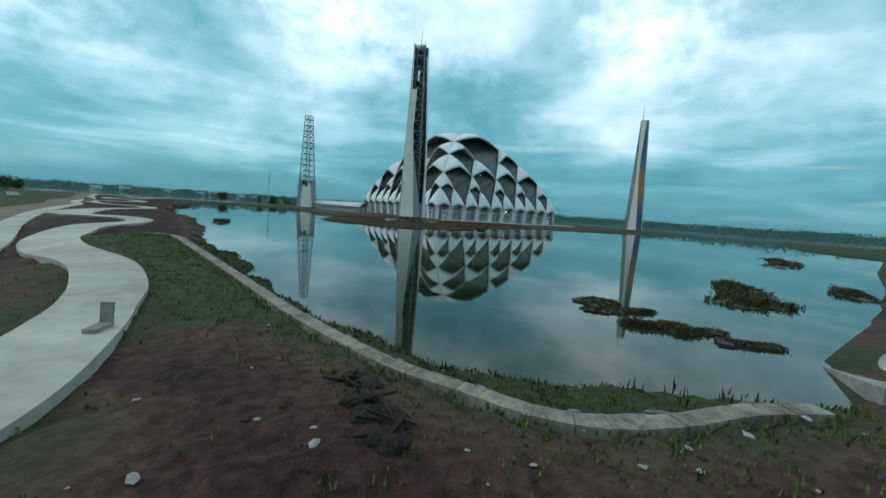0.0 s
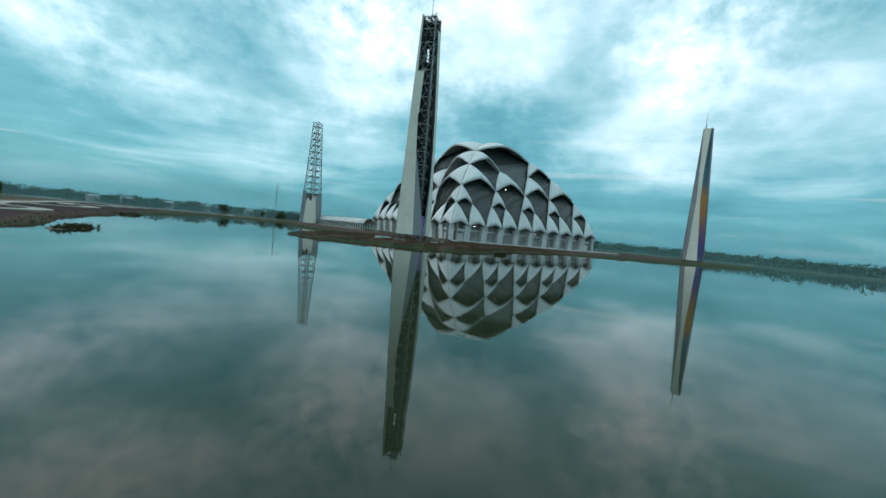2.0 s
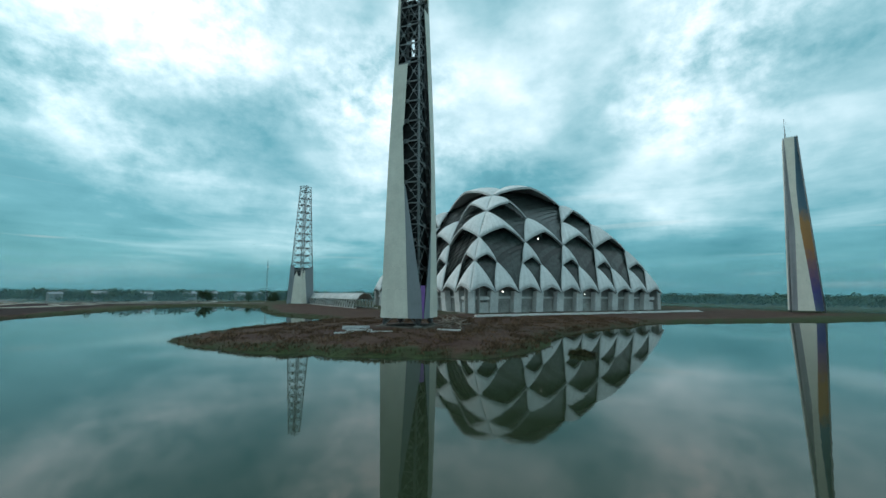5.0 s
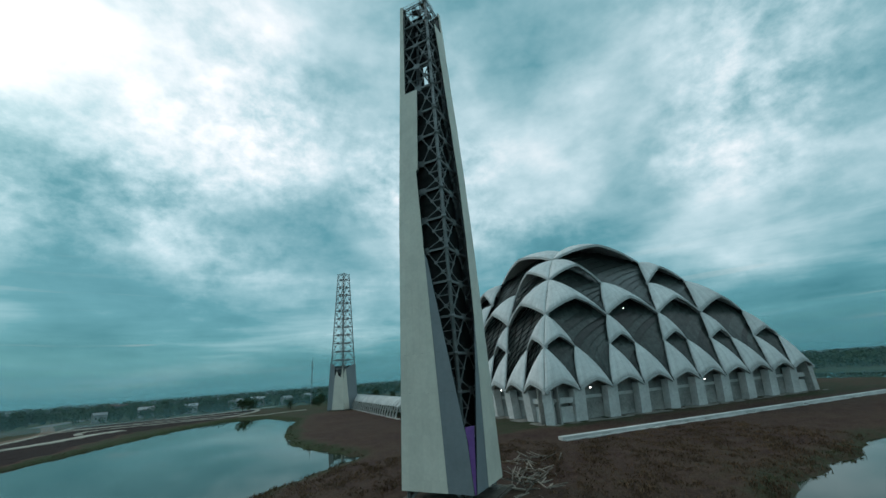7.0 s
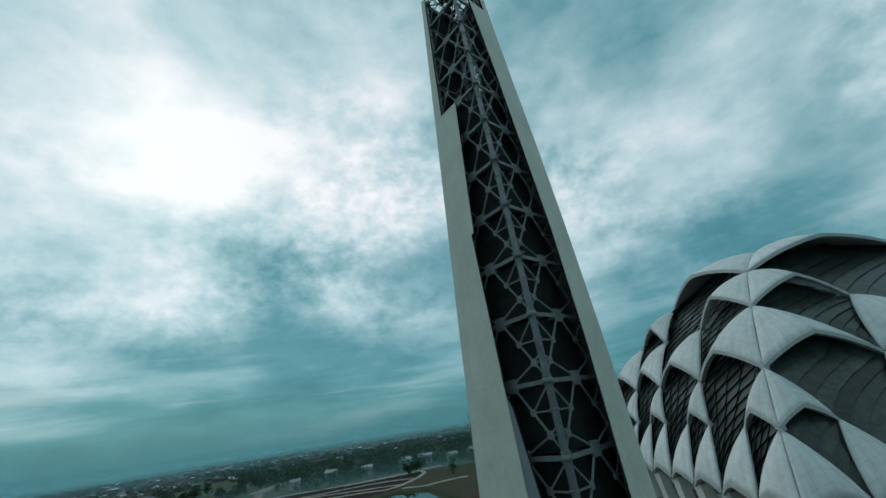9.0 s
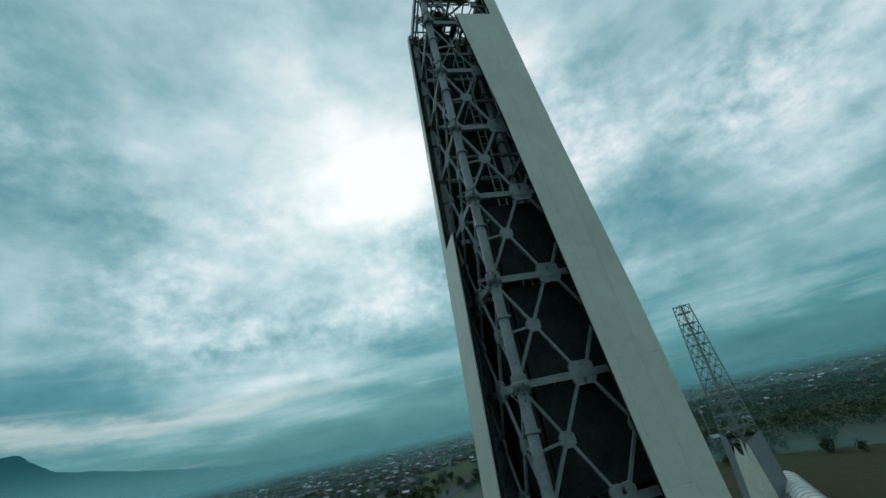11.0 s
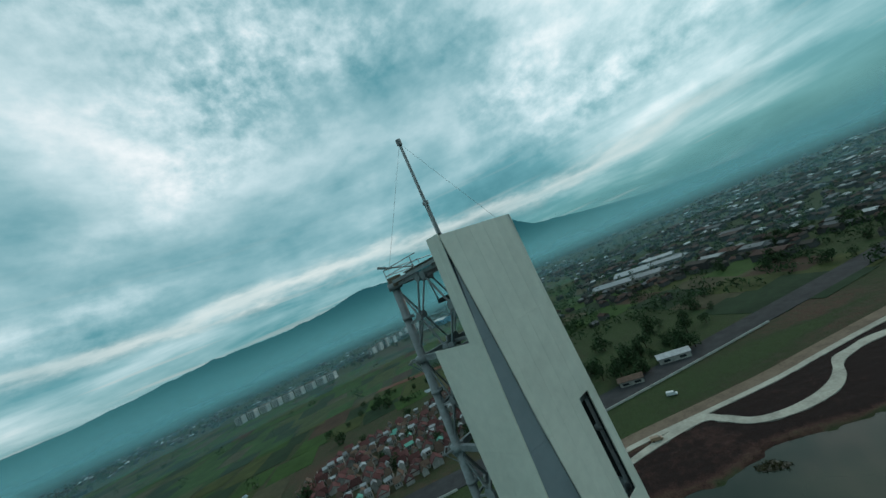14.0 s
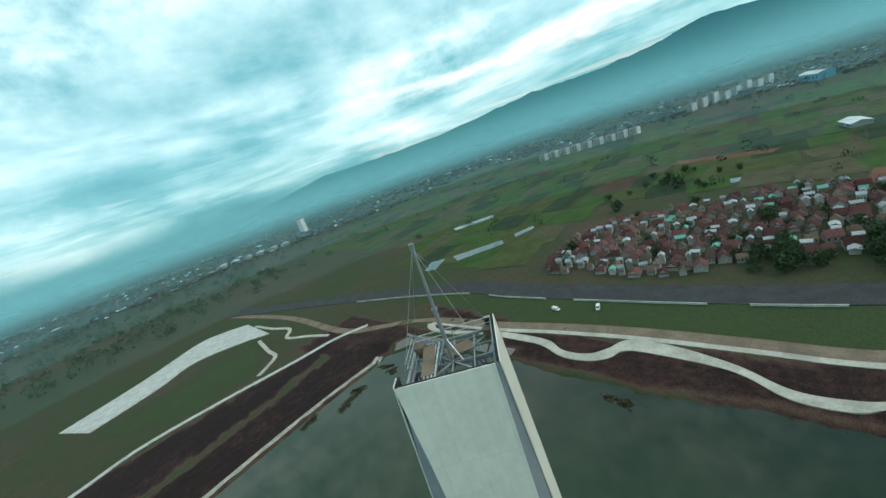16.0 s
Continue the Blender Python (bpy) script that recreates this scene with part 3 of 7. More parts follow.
slab("pavement_walk", "winding pale concrete garden walk along the lake bank", a, b, on_bank(1.34), 0.6, PATH)
a, b = ribbon([(-112, -170), (-116.5, -122), (-122, -88), (-126, -52), (-127.5, -14), (-128, 10), (-132.5, 38), (-133.6, 70), (-134.8, 100), (-138, 123), (-140.8, 145), (-144, 178), (-147, 217), (-151, 250), (-158, 285)], 0, w=2.9)
slab("pavement_straight", "straight pale concrete walk beside the dirt track", a, b, on_bank(1.30), 0.5, PATH)
a, b = ribbon([(-60, -470), (-82, -345), (-84, -245), (-98, -208), (-114, -172), (-119.5, -122), (-125, -88), (-129, -52), (-130.5, -14), (-131, 10), (-135.6, 38), (-136.7, 70), (-138, 100), (-141.5, 128), (-147.3, 178), (-150.5, 217), (-156, 255), (-190, 330)], 0, w=6.5)
slab("road_dirt", "brown dirt track along the embankment", a, b, on_bank(1.24), 0.5, DIRT, "road")
a, b = ribbon([(-60, -470), (-120, -300), (-151, -190), (-153, -140), (-155, -102), (-159, -46), (-163, -8), (-167, 18), (-182, 110), (-210, 260), (-260, 480)], 0, w=17)
ASPHALT = material("worn asphalt", (0.045, 0.045, 0.047), 0.9, 0, 0.15, 0.3, 0.01)
slab("road", "wide grey asphalt road behind the embankment", a, b, 1.35, 0.4, ASPHALT, "road")
ROAD_EDGE = [Vector((p.x + 1.2, p.y, 0)) for p in a]
for k in range(6, len(ROAD_EDGE) - 12, 3):
    if k % 4 == 2:
        continue
    s = Soup()
    for p, q in zip(ROAD_EDGE[k:k + 3], ROAD_EDGE[k + 1:k + 4]):
        s.beam((p.x, p.y, 1.75), (q.x, q.y, 1.75), 0.35, 0.95)
    thing("barrier_wall", "long low pale concrete barrier along the road", "barrier", group="road barriers", data=s.mesh("barrier_wall", CONCRETE))

# looping walks and roads north-west of the lake
for nm, lb, ln, w in (("pavement_loop", "pale walk looping round dark soil beds", [(-122, 204), (-127.5, 217), (-126.5, 228), (-114.8, 232), (-83, 236), (-64, 235), (-53, 262), (-49, 296), (-57, 316), (-70, 305), (-110, 290)], 3.2),
                      ("pavement_spur", "short pale walk to the lake corner", [(-56, 230), (-42, 226), (-30, 234), (-16, 240)], 3.2),
                      ("pavement_bend_north", "bent pale walk round a narrow soil bed", [(-149.5, 226), (-150, 238), (-142, 248), (-125, 252), (-92, 250), (-60, 248)], 2.8),
                      ("pavement_hairpin", "pale hairpin walk between two soil beds", [(-50, 272), (-81, 277), (-129, 260), (-140, 259.5), (-151, 263), (-155, 278), (-146, 286), (-120, 288), (-86, 300), (-64, 314), (-40, 330)], 3.2)):
    a, b = ribbon(ln, 0, w=w)
    slab(nm, lb, a, b, 1.30, 0.5, PATH)
a, b = ribbon([(-190, 330), (-194, 372), (-182, 480), (-196, 650), (-214, 905), (-230, 1300)], 0, w=14)
slab("road_north", "straight grey road running north", a, b, 1.36, 0.4, material("pale road", (0.16, 0.155, 0.145), 0.9, 0, 0.1, 0.3), "road")
# stone revetment of the start bank: kerb, sloped stone apron and cross ribs
STONE = material("grouted stone", (0.17, 0.165, 0.155), 0.95, 0, 1.6, 0.5, 0.10, fine=3.0)
top, mid_line = ribbon(BANK, 0, w=0.66)
_, low = ribbon(BANK, 0, other=TOE)
apron = tagged(new("pavement_bank"), "sloped grey stone revetment with concrete kerb and ribs", "revetment", kind="structure")
kerb_z = on_bank(1.16)
n = len(top)
rng = random.Random(77)
s = Soup()
rows = 5
grid = []
for k in range(n):
    for j in range(rows + 1):
        t = j / rows
        p = mid_line[k].lerp(low[k], t)
        z = (kerb_z(top[k]) - 0.06) * (1 - t) + 0.5 * t
        grid.append((p.x + rng.uniform(-.05, .05), p.y + rng.uniform(-.05, .05), z + (rng.uniform(-.05, .05) if 0 < j < rows else 0)))
    grid.append((low[k].x, low[k].y, -0.2))
m = rows + 2
s.add(grid, [(k * m + j, k * m + j + 1, (k + 1) * m + j + 1, (k + 1) * m + j) for k in range(n - 1) for j in range(m - 1)])
part("stone_apron", s.mesh("stone_apron", STONE), apron)
acc = 0.0
for k in range(1, n):
    step = (top[k] - top[k - 1]).length
    c = max(1, int(step / 2.6))
    for i in range(c):
        acc += step / c
        if acc > 2.9:
            acc = 0.0
            t = i / c
            a, b = mid_line[k - 1].lerp(mid_line[k], t), low[k - 1].lerp(low[k], t)
            q = Soup().beam((a.x, a.y, kerb_z(a) + 0.0), (b.x, b.y, 0.56), 0.22, 0.10)
            part("rib", q.mesh("rib", CONCRETE_D), apron)
KERB = material("weathered kerb", (0.22, 0.195, 0.155), 0.95, 0, 0.7, 0.5, 0.04, rnd=0.10)
for k in range(n - 1):
    a, b, c, d = top[k], top[k + 1], mid_line[k + 1], mid_line[k]
    m = max(1, round((b - a).length / 2.2))
    for j in range(m):
        t0, t1 = j / m + 0.004, (j + 1) / m - 0.004
        jz, jx = rng.uniform(-.02, .015), rng.uniform(-.012, .012)
        q = [a.lerp(b, t0), a.lerp(b, t1), d.lerp(c, t1), d.lerp(c, t0)]
        s = Soup().prism([(p.x + jx, p.y, kerb_z(p) - 0.5) for p in q], (rng.uniform(-.02, .02), 0, 0.5 + jz * 0.6))
        part("kerb_stone", s.mesh("kerb_stone", KERB), apron)

# concrete slipway and embankment on the south shore
a, b = ribbon([(-76.5, -175.0), (-74.5, -173.9), (-70, -171.6), (-62, -171.2), (-42, -170.5), (-10, -167.3), (30, -161.4), (60, -158.6), (120, -152.6)], 0, w=-3.4)
s = Soup()
n = len(a)
s.add([(p.x, p.y, -0.25) for p in a] + [(p.x, p.y, 1.35) for p in b] + [(p.x, p.y - 0.6, 1.35) for p in b] + [(p.x, p.y - 0.6, 0.3) for p in b],
      [(r * n + k, r * n + k + 1, (r + 1) * n + k + 1, (r + 1) * n + k) for k in range(n - 1) for r in range(3)])
thing("pavement_bund", "sloped pale concrete edge of the south shore", "embankment", kind="structure", data=s.mesh("bund", material("stained concrete slope", (0.31, 0.285, 0.25), 0.9, 0, 0.3, 0.45, 0.03)))
# end wedge in a darker concrete than the slope
s = Soup().prism([(-70.2, -170.9, -0.15), (-76.4, -174.4, -0.15), (-76.4, -174.4, 1.1)], (1.3, -2.2, 0.0))
thing("pavement_wing", "dark concrete wedge closing the end of the slope", "wall", kind="structure", data=s.mesh("wing", CONCRETE_D))
a, b = ribbon([(100, -246), (68, -248), (37, -256), (-8, -251), (-49, -243), (-78, -239), (-100, -228)], 0, w=-3.4)
slab("pavement_south", "pale path between the soil beds and the lawn", a, b, 1.44, 0.6, CONCRETE)
a, b = ribbon([(61, -330), (20, -345), (-8, -362), (-40, -348), (-62, -330)], 0, other=[(79, -367), (28, -388), (-21, -418), (-45, -410), (-62, -395)])
slab("pavement_pad", "broad pale concrete apron", a, b, 1.44, 0.6, CONCRETE)
a, b = ribbon([(-62, -375), (-66, -340), (-72, -313), (-63, -295), (-72, -270), (-78, -250)], 0, w=3.0)
slab("pavement_curl", "curling pale garden walk", a, b, 1.46, 0.6, PATH)
a, b = ribbon([(-50, -326), (-46, -290), (-45, -272), (-36, -262), (-28, -256)], 0, w=3.0)
slab("pavement_bend", "bent pale garden walk round a lawn", a, b, 1.46, 0.6, PATH)
# strip of white kerb wall in front of the hall
s = Soup()
s.beam((36, 26.4, 1.15), (168, 26.4, 1.15), 1.5, 1.1)
s.beam((36, 24.3, 0.9), (168, 24.3, 0.9), 0.5, 0.7)
thing("pavement_terrace", "long white terrace edge wall before the hall", "wall", kind="structure", data=s.mesh("terrace", WHITE_WALL))

# ---- minarets ----
TOWER_TURN = -47.2
BASE_HALF, TAPER, TOP = 6.6, 0.0415, 88.0
STOREY = 5.22
LEVELS = [TOP - STOREY * k for k in range(17)]


def half(z):
    return BASE_HALF - TAPER * z


def on_face(k, u, z, out=0.0):
    """A point of face k (1: -y, 2: +x, 3: +y, 4: -x) at u along it, seen from outside left to right."""
    h = half(z) + out
    return {1: (u, -h, z), 2: (h, u, z), 3: (-u, h, z), 4: (-h, -u, z)}[k]


def clip(poly, axis, value, keep_less):
    out = []
    for a, b in zip(poly, poly[1:] + poly[:1]):
        ia, ib = ((p[axis] <= value) == keep_less for p in (a, b))
        if ia:
            out.append(a)
        if ia != ib:
            t = (value - a[axis]) / (b[axis] - a[axis])
            out.append((a[0] + t * (b[0] - a[0]), a[1] + t * (b[1] - a[1])))
    return out


def area(p):
    return abs(sum(a[0] * b[1] - b[0] * a[1] for a, b in zip(p, p[1:] + p[:1]))) / 2


def clad(tower, k, outline, mat, name="cladding_sheet", width=1.18, hole=None, out=0.0, lining=True):
    """Covers a face's outline (u, z) with single sheets that leave open joints, over an added dark lining."""
    holder = part("cladding", None, tower)
    zs = sorted(z for _, z in outline)
    us = sorted(u for u, _ in outline)
    cuts_z = [zs[0]] + [z for z in sorted(LEVELS) if zs[0] + 0.5 < z < zs[-1] - 0.5] + [zs[-1]]
    n = max(1, round((us[-1] - us[0]) / width))
    cuts_u = [us[0] + (us[-1] - us[0]) * i / n for i in range(n + 1)]
    g = 0.004
    for z0, z1 in zip(cuts_z, cuts_z[1:]):
        for u0, u1 in zip(cuts_u, cuts_u[1:]):
            p = clip(clip(clip(clip(outline, 0, u0 + g, False), 0, u1 - g, True), 1, z0 + g, False), 1, z1 - g, True)
            if len(p) < 3 or area(p) < 0.02:
                continue
            for q in (cut_hole(p, hole) if hole else [p]):
                s = Soup().prism([on_face(k, u, z, out) for u, z in q], Vector(on_face(k, 0, 0, 0.06)) - Vector(on_face(k, 0, 0, 0)))
                part(name, s.mesh(name, mat), holder)
    # near-black backing added to block light through the joints and darken the inside
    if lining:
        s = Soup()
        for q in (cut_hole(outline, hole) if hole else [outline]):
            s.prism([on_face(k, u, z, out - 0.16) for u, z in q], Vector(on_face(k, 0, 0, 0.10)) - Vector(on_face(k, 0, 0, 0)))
        part("lining", s.mesh("lining", STEEL_DARK), holder, "dark backing added behind the sheets")
    return holder


def chamfer(tower, ka, line_a, kb, line_b, mat=None):
    """Grey sheets across a cut corner, from an edge of face ka to an edge of face kb."""
    holder = part("corner_cladding", None, tower)
    lo_, hi_ = max(line_a[0][1], line_b[0][1]), min(line_a[-1][1], line_b[-1][1])
    zs = [lo_] + [z for z in sorted(LEVELS) if lo_ + 0.5 < z < hi_ - 0.5] + [hi_]

    def at(k, line, z):
        return Vector(on_face(k, float(np.interp(z, [p[1] for p in line], [p[0] for p in line])), z, -0.03))
    for z0, z1 in zip(zs, zs[1:]):
        q = [at(ka, line_a, z0 + .006), at(kb, line_b, z0 + .006), at(kb, line_b, z1 - .006), at(ka, line_a, z1 - .006)]
        if (q[0] - q[1]).length + (q[2] - q[3]).length < 0.2:
            continue
        nrm = (q[1] - q[0]).cross(q[3] - q[0]).normalized()
        part("cladding_sheet", Soup().prism(q, nrm * -0.06).mesh("cladding_sheet", mat or CLAD_GREY), holder)
    return holder


def cut_hole(p, hole):
    u0, u1, z0, z1 = hole
    pieces = [clip(p, 0, u0, True), clip(p, 0, u1, False)]
    mid_ = clip(clip(p, 0, u0, False), 0, u1, True) if len(p) >= 3 else []
    if len(mid_) >= 3:
        pieces += [clip(mid_, 1, z0, True), clip(mid_, 1, z1, False)]
    return [q for q in pieces if len(q) >= 3 and area(q) > 0.01]


def steel_frame(tower, z_low, z_high, faces=(1, 2, 3, 4), lean=0.0, braced=None):
    """Four pipe columns, ring beams at each storey and crossed braces with gusset plates in half bays."""
    def inset(z):
        return 0.44 + lean * (TOP - z)
    lv = ([z_high] if z_high not in LEVELS else []) + [z for z in LEVELS if z_low <= z <= z_high]
    for sx, sy in ((1, -1), (1, 1), (-1, 1), (-1, -1)):
        s = Soup()
        top, bot = half(z_high) - inset(z_high), half(z_low) - inset(z_low)
        s.beam((sx * bot, sy * bot, z_low), (sx * top, sy * top, z_high), 0.32, sides=12, w2=0.24)
        for z in lv:
            h = half(z) - inset(z)
            s.beam((sx * h, sy * h, z - 0.45), (sx * h, sy * h, z - 0.05), 0.41, sides=12)
            s.beam((sx * h, sy * h, z - 2.3), (sx * h, sy * h, z - 2.15), 0.36, sides=12)
        part("column", s.mesh("column", STEEL, True), tower, "grey steel pipe column")

    def at(k, u, z):
        return Vector(on_face(k, u, z, -inset(z)))
    for z in lv:
        h = half(z) - inset(z)
        for k in faces:
            g = 0.5 if z > 85 else 1.0
            s = Soup().beam(at(k, -h, z - 0.25), at(k, h, z - 0.25), 0.22 * g, 0.34 * g)
            part("ring_beam", s.mesh("ring_beam", STEEL), tower)
        s = Soup()
        for a_, b_ in (((-h, 0), (h, 0)), ((0, -h), (0, h))):
            s.beam((*a_, z - 0.3), (*b_, z - 0.3), 0.16, 0.22)
        part("floor_beam", s.mesh("floor_beam", STEEL), tower)
    for k in braced or faces:
        for z1, z0 in zip(lv, lv[1:]):
            h0, h1 = half(z0) - inset(z0), half(z1) - inset(z1)
            for side in (-1, 1):
                s = Soup()
                a0, a1, b0, b1 = at(k, side * h0, z0), at(k, side * h1, z1 - 0.4), at(k, side * 0.25, z0), at(k, side * 0.25, z1 - 0.4)
                g = 0.6 if z1 > 80 else 1.0
                nrm = Vector(on_face(k, 0, 0, 1)) - Vector(on_face(k, 0, 0, 0))
                tan = nrm.cross(Vector((0, 0, 1)))

                def plate(p, w, h):
                    s.prism([p + tan * i * w + Vector((0, 0, j * h)) - nrm * 0.09 for i, j in ((-1, -.5), (-.5, -1), (.5, -1), (1, -.5), (1, .5), (.5, 1), (-.5, 1), (-1, .5))], nrm * 0.18)

                def level_with(p):
                    return a0.lerp(a1, (p.z - a0.z) / (a1.z - a0.z))
                if z1 < 52:      # lower storeys: one long diagonal, two nodes stayed back to the column
                    s.beam(b1, a0, 0.13, 0.14)
                    na, nb = b1.lerp(a0, 0.40), b1.lerp(a0, 0.74)
                    s.beam(na, a1, 0.11, 0.12)
                    s.beam(na, level_with(na), 0.11, 0.12)
                    s.beam(nb, b0, 0.12, 0.13)
                    s.beam(nb, level_with(nb), 0.11, 0.12)
                    s.beam(nb, level_with(nb.lerp(na, 0.45)), 0.10, 0.11)
                    plate(na, 0.24, 0.26)
                    plate(nb, 0.28, 0.30)
                else:            # upper storeys: crossed diagonals with a stay to the column
                    s.beam(a0, b1, 0.13 * g, 0.14 * g)
                    s.beam(b0, a1, 0.13 * g, 0.14 * g)
                    c = (a0 + b1 + b0 + a1) / 4
                    s.beam(c, level_with(c - Vector((0, 0, 0.25))), 0.11, 0.12)
                    plate(c, 0.36 * g, 0.34 * g)
                for p in (a0, a1, b0, b1):
                    plate(p, 0.36 * g, 0.36 * g)
                part("cross_brace", s.mesh("cross_brace", STEEL), tower)


def mast_top(tower, z, mast, mx=0.0, my=0.0):
    """Roof deck: frame, grating planks, rails, tripod, guyed mast, davit arm and a sheeted tank."""
    h = half(z) - 0.25
    s = Soup()
    for a_, b_ in (((-h, -h), (h, -h)), ((h, -h), (h, h)), ((h, h), (-h, h)), ((-h, h), (-h, -h))):
        s.beam((*a_, z - 0.12), (*b_, z - 0.12), 0.14, 0.18)
    for i in range(1, 4):
        v = -h + 2 * h * i / 4
        s.beam((v, -h, z - 0.2), (v, h, z - 0.2), 0.09, 0.12)
        s.beam((-h, v, z - 0.3), (h, v, z - 0.3), 0.09, 0.12)
    s.beam((-h, -h, z - 0.25), (h, h, z - 0.25), 0.12)
    s.beam((-h, h, z - 0.25), (h, -h, z - 0.25), 0.12)
    part("deck_frame", s.mesh("deck_frame", STEEL), tower, "grey steel roof framing")
    s = Soup()
    for i in range(4):
        s.box((h * 0.55, -h * 0.1 + 0.0 + i * 0.0, z + 0.02 + i * 0.05), (0.5 + 0.1 * i, h * 1.3, 0.04), 0.02 * i)
    s.box((-h * 0.15, -h * 0.35, z + 0.03), (1.7, 1.3, 0.05), 0.3)
    part("walk_plank", s.mesh("walk_plank", DIRT), tower, "weathered plank decking")
    for sx, sy in ((1, 1), (-1, 1), (1, -1), (-1, -1)):
        s = Soup().beam((sx * (h - .3), sy * (h - .3), z - 0.4), (sx * (h - .3), sy * (h - .3), z + 0.18), 0.42, sides=14)
        part("column_cap", s.mesh("column_cap", DIRT), tower)
    for i in range(4):
        s = Soup().beam((h * 0.35 + 0.22 * i, -h * 0.8, z + 0.12), (h * 0.35 + 0.22 * i, h * 0.75, z + 0.12), 0.07, sides=8)
        part("deck_pipe", s.mesh("deck_pipe", GALV), tower, "loose pipe lying on the deck")
    rail = part("guard_rail", None, tower)
    for x, y in [(-h, -h), (0, -h), (h, -h), (h, 0), (-h, 0)]:
        s = Soup().beam((x, y, z), (x, y, z + 0.72), 0.03, sides=6)
        part("rail_post", s.mesh("rail_post", GALV), rail)
    for dz in (0.36, 0.72):
        for (x0, y0), (x1, y1) in (((-h, -h), (h, -h)), ((h, -h), (h, h * 0.2)), ((-h, -h), (-h, h * 0.3))):
            s = Soup().beam((x0, y0, z + dz), (x1, y1, z + dz), 0.03, sides=6)
            part("rail_bar", s.mesh("rail_bar", GALV), rail)
    s = Soup()
    for k in range(3):
        t = 2.1 * k + 0.4
        s.beam((mx + 0.9 * math.cos(t), my + 0.9 * math.sin(t), z), (mx, my, z + 1.5), 0.06, sides=6)
    part("tripod", s.mesh("tripod", GALV), tower)
    s = Soup().beam((mx, my, z), (mx, my, z + mast * 0.45), 0.13, sides=10)
    s.beam((mx, my, z + mast * 0.45), (mx, my, z + mast), 0.10, sides=10, w2=0.08)
    s.beam((mx, my, z + mast - 0.3), (mx, my, z + mast + 0.05), 0.16, sides=8)
    s.beam((mx, my, z + mast * 0.45 - 0.1), (mx, my, z + mast * 0.45 + 0.1), 0.19, sides=8)
    part("mast", s.mesh("mast", STEEL), tower, "lightning mast of two pipe lengths")
    for sx, sy in ((1, 1), (-1, 1), (1, -1), (-1, -1)):
        s = Soup().beam((mx, my, z + mast - 0.2), (sx * h, sy * h, z), 0.010, sides=5)
        part("guy_wire", s.mesh("guy_wire", GALV), tower)
    s = Soup().beam((h * 0.4, -h * 0.75, z + 0.35), (h + 0.15, -h - 0.1, z + 0.95), 0.05, sides=6)
    s.beam((h * 0.4, -h * 0.75, z - 0.2), (h * 0.4, -h * 0.75, z + 0.5), 0.06, sides=6)
    s.beam((h - 0.1, -h + 0.15, z + 0.82), (h + 0.2, -h - 0.15, z + 1.0), 0.09, sides=6)
    part("davit", s.mesh("davit", STEEL), tower, "small hoist arm over the edge")


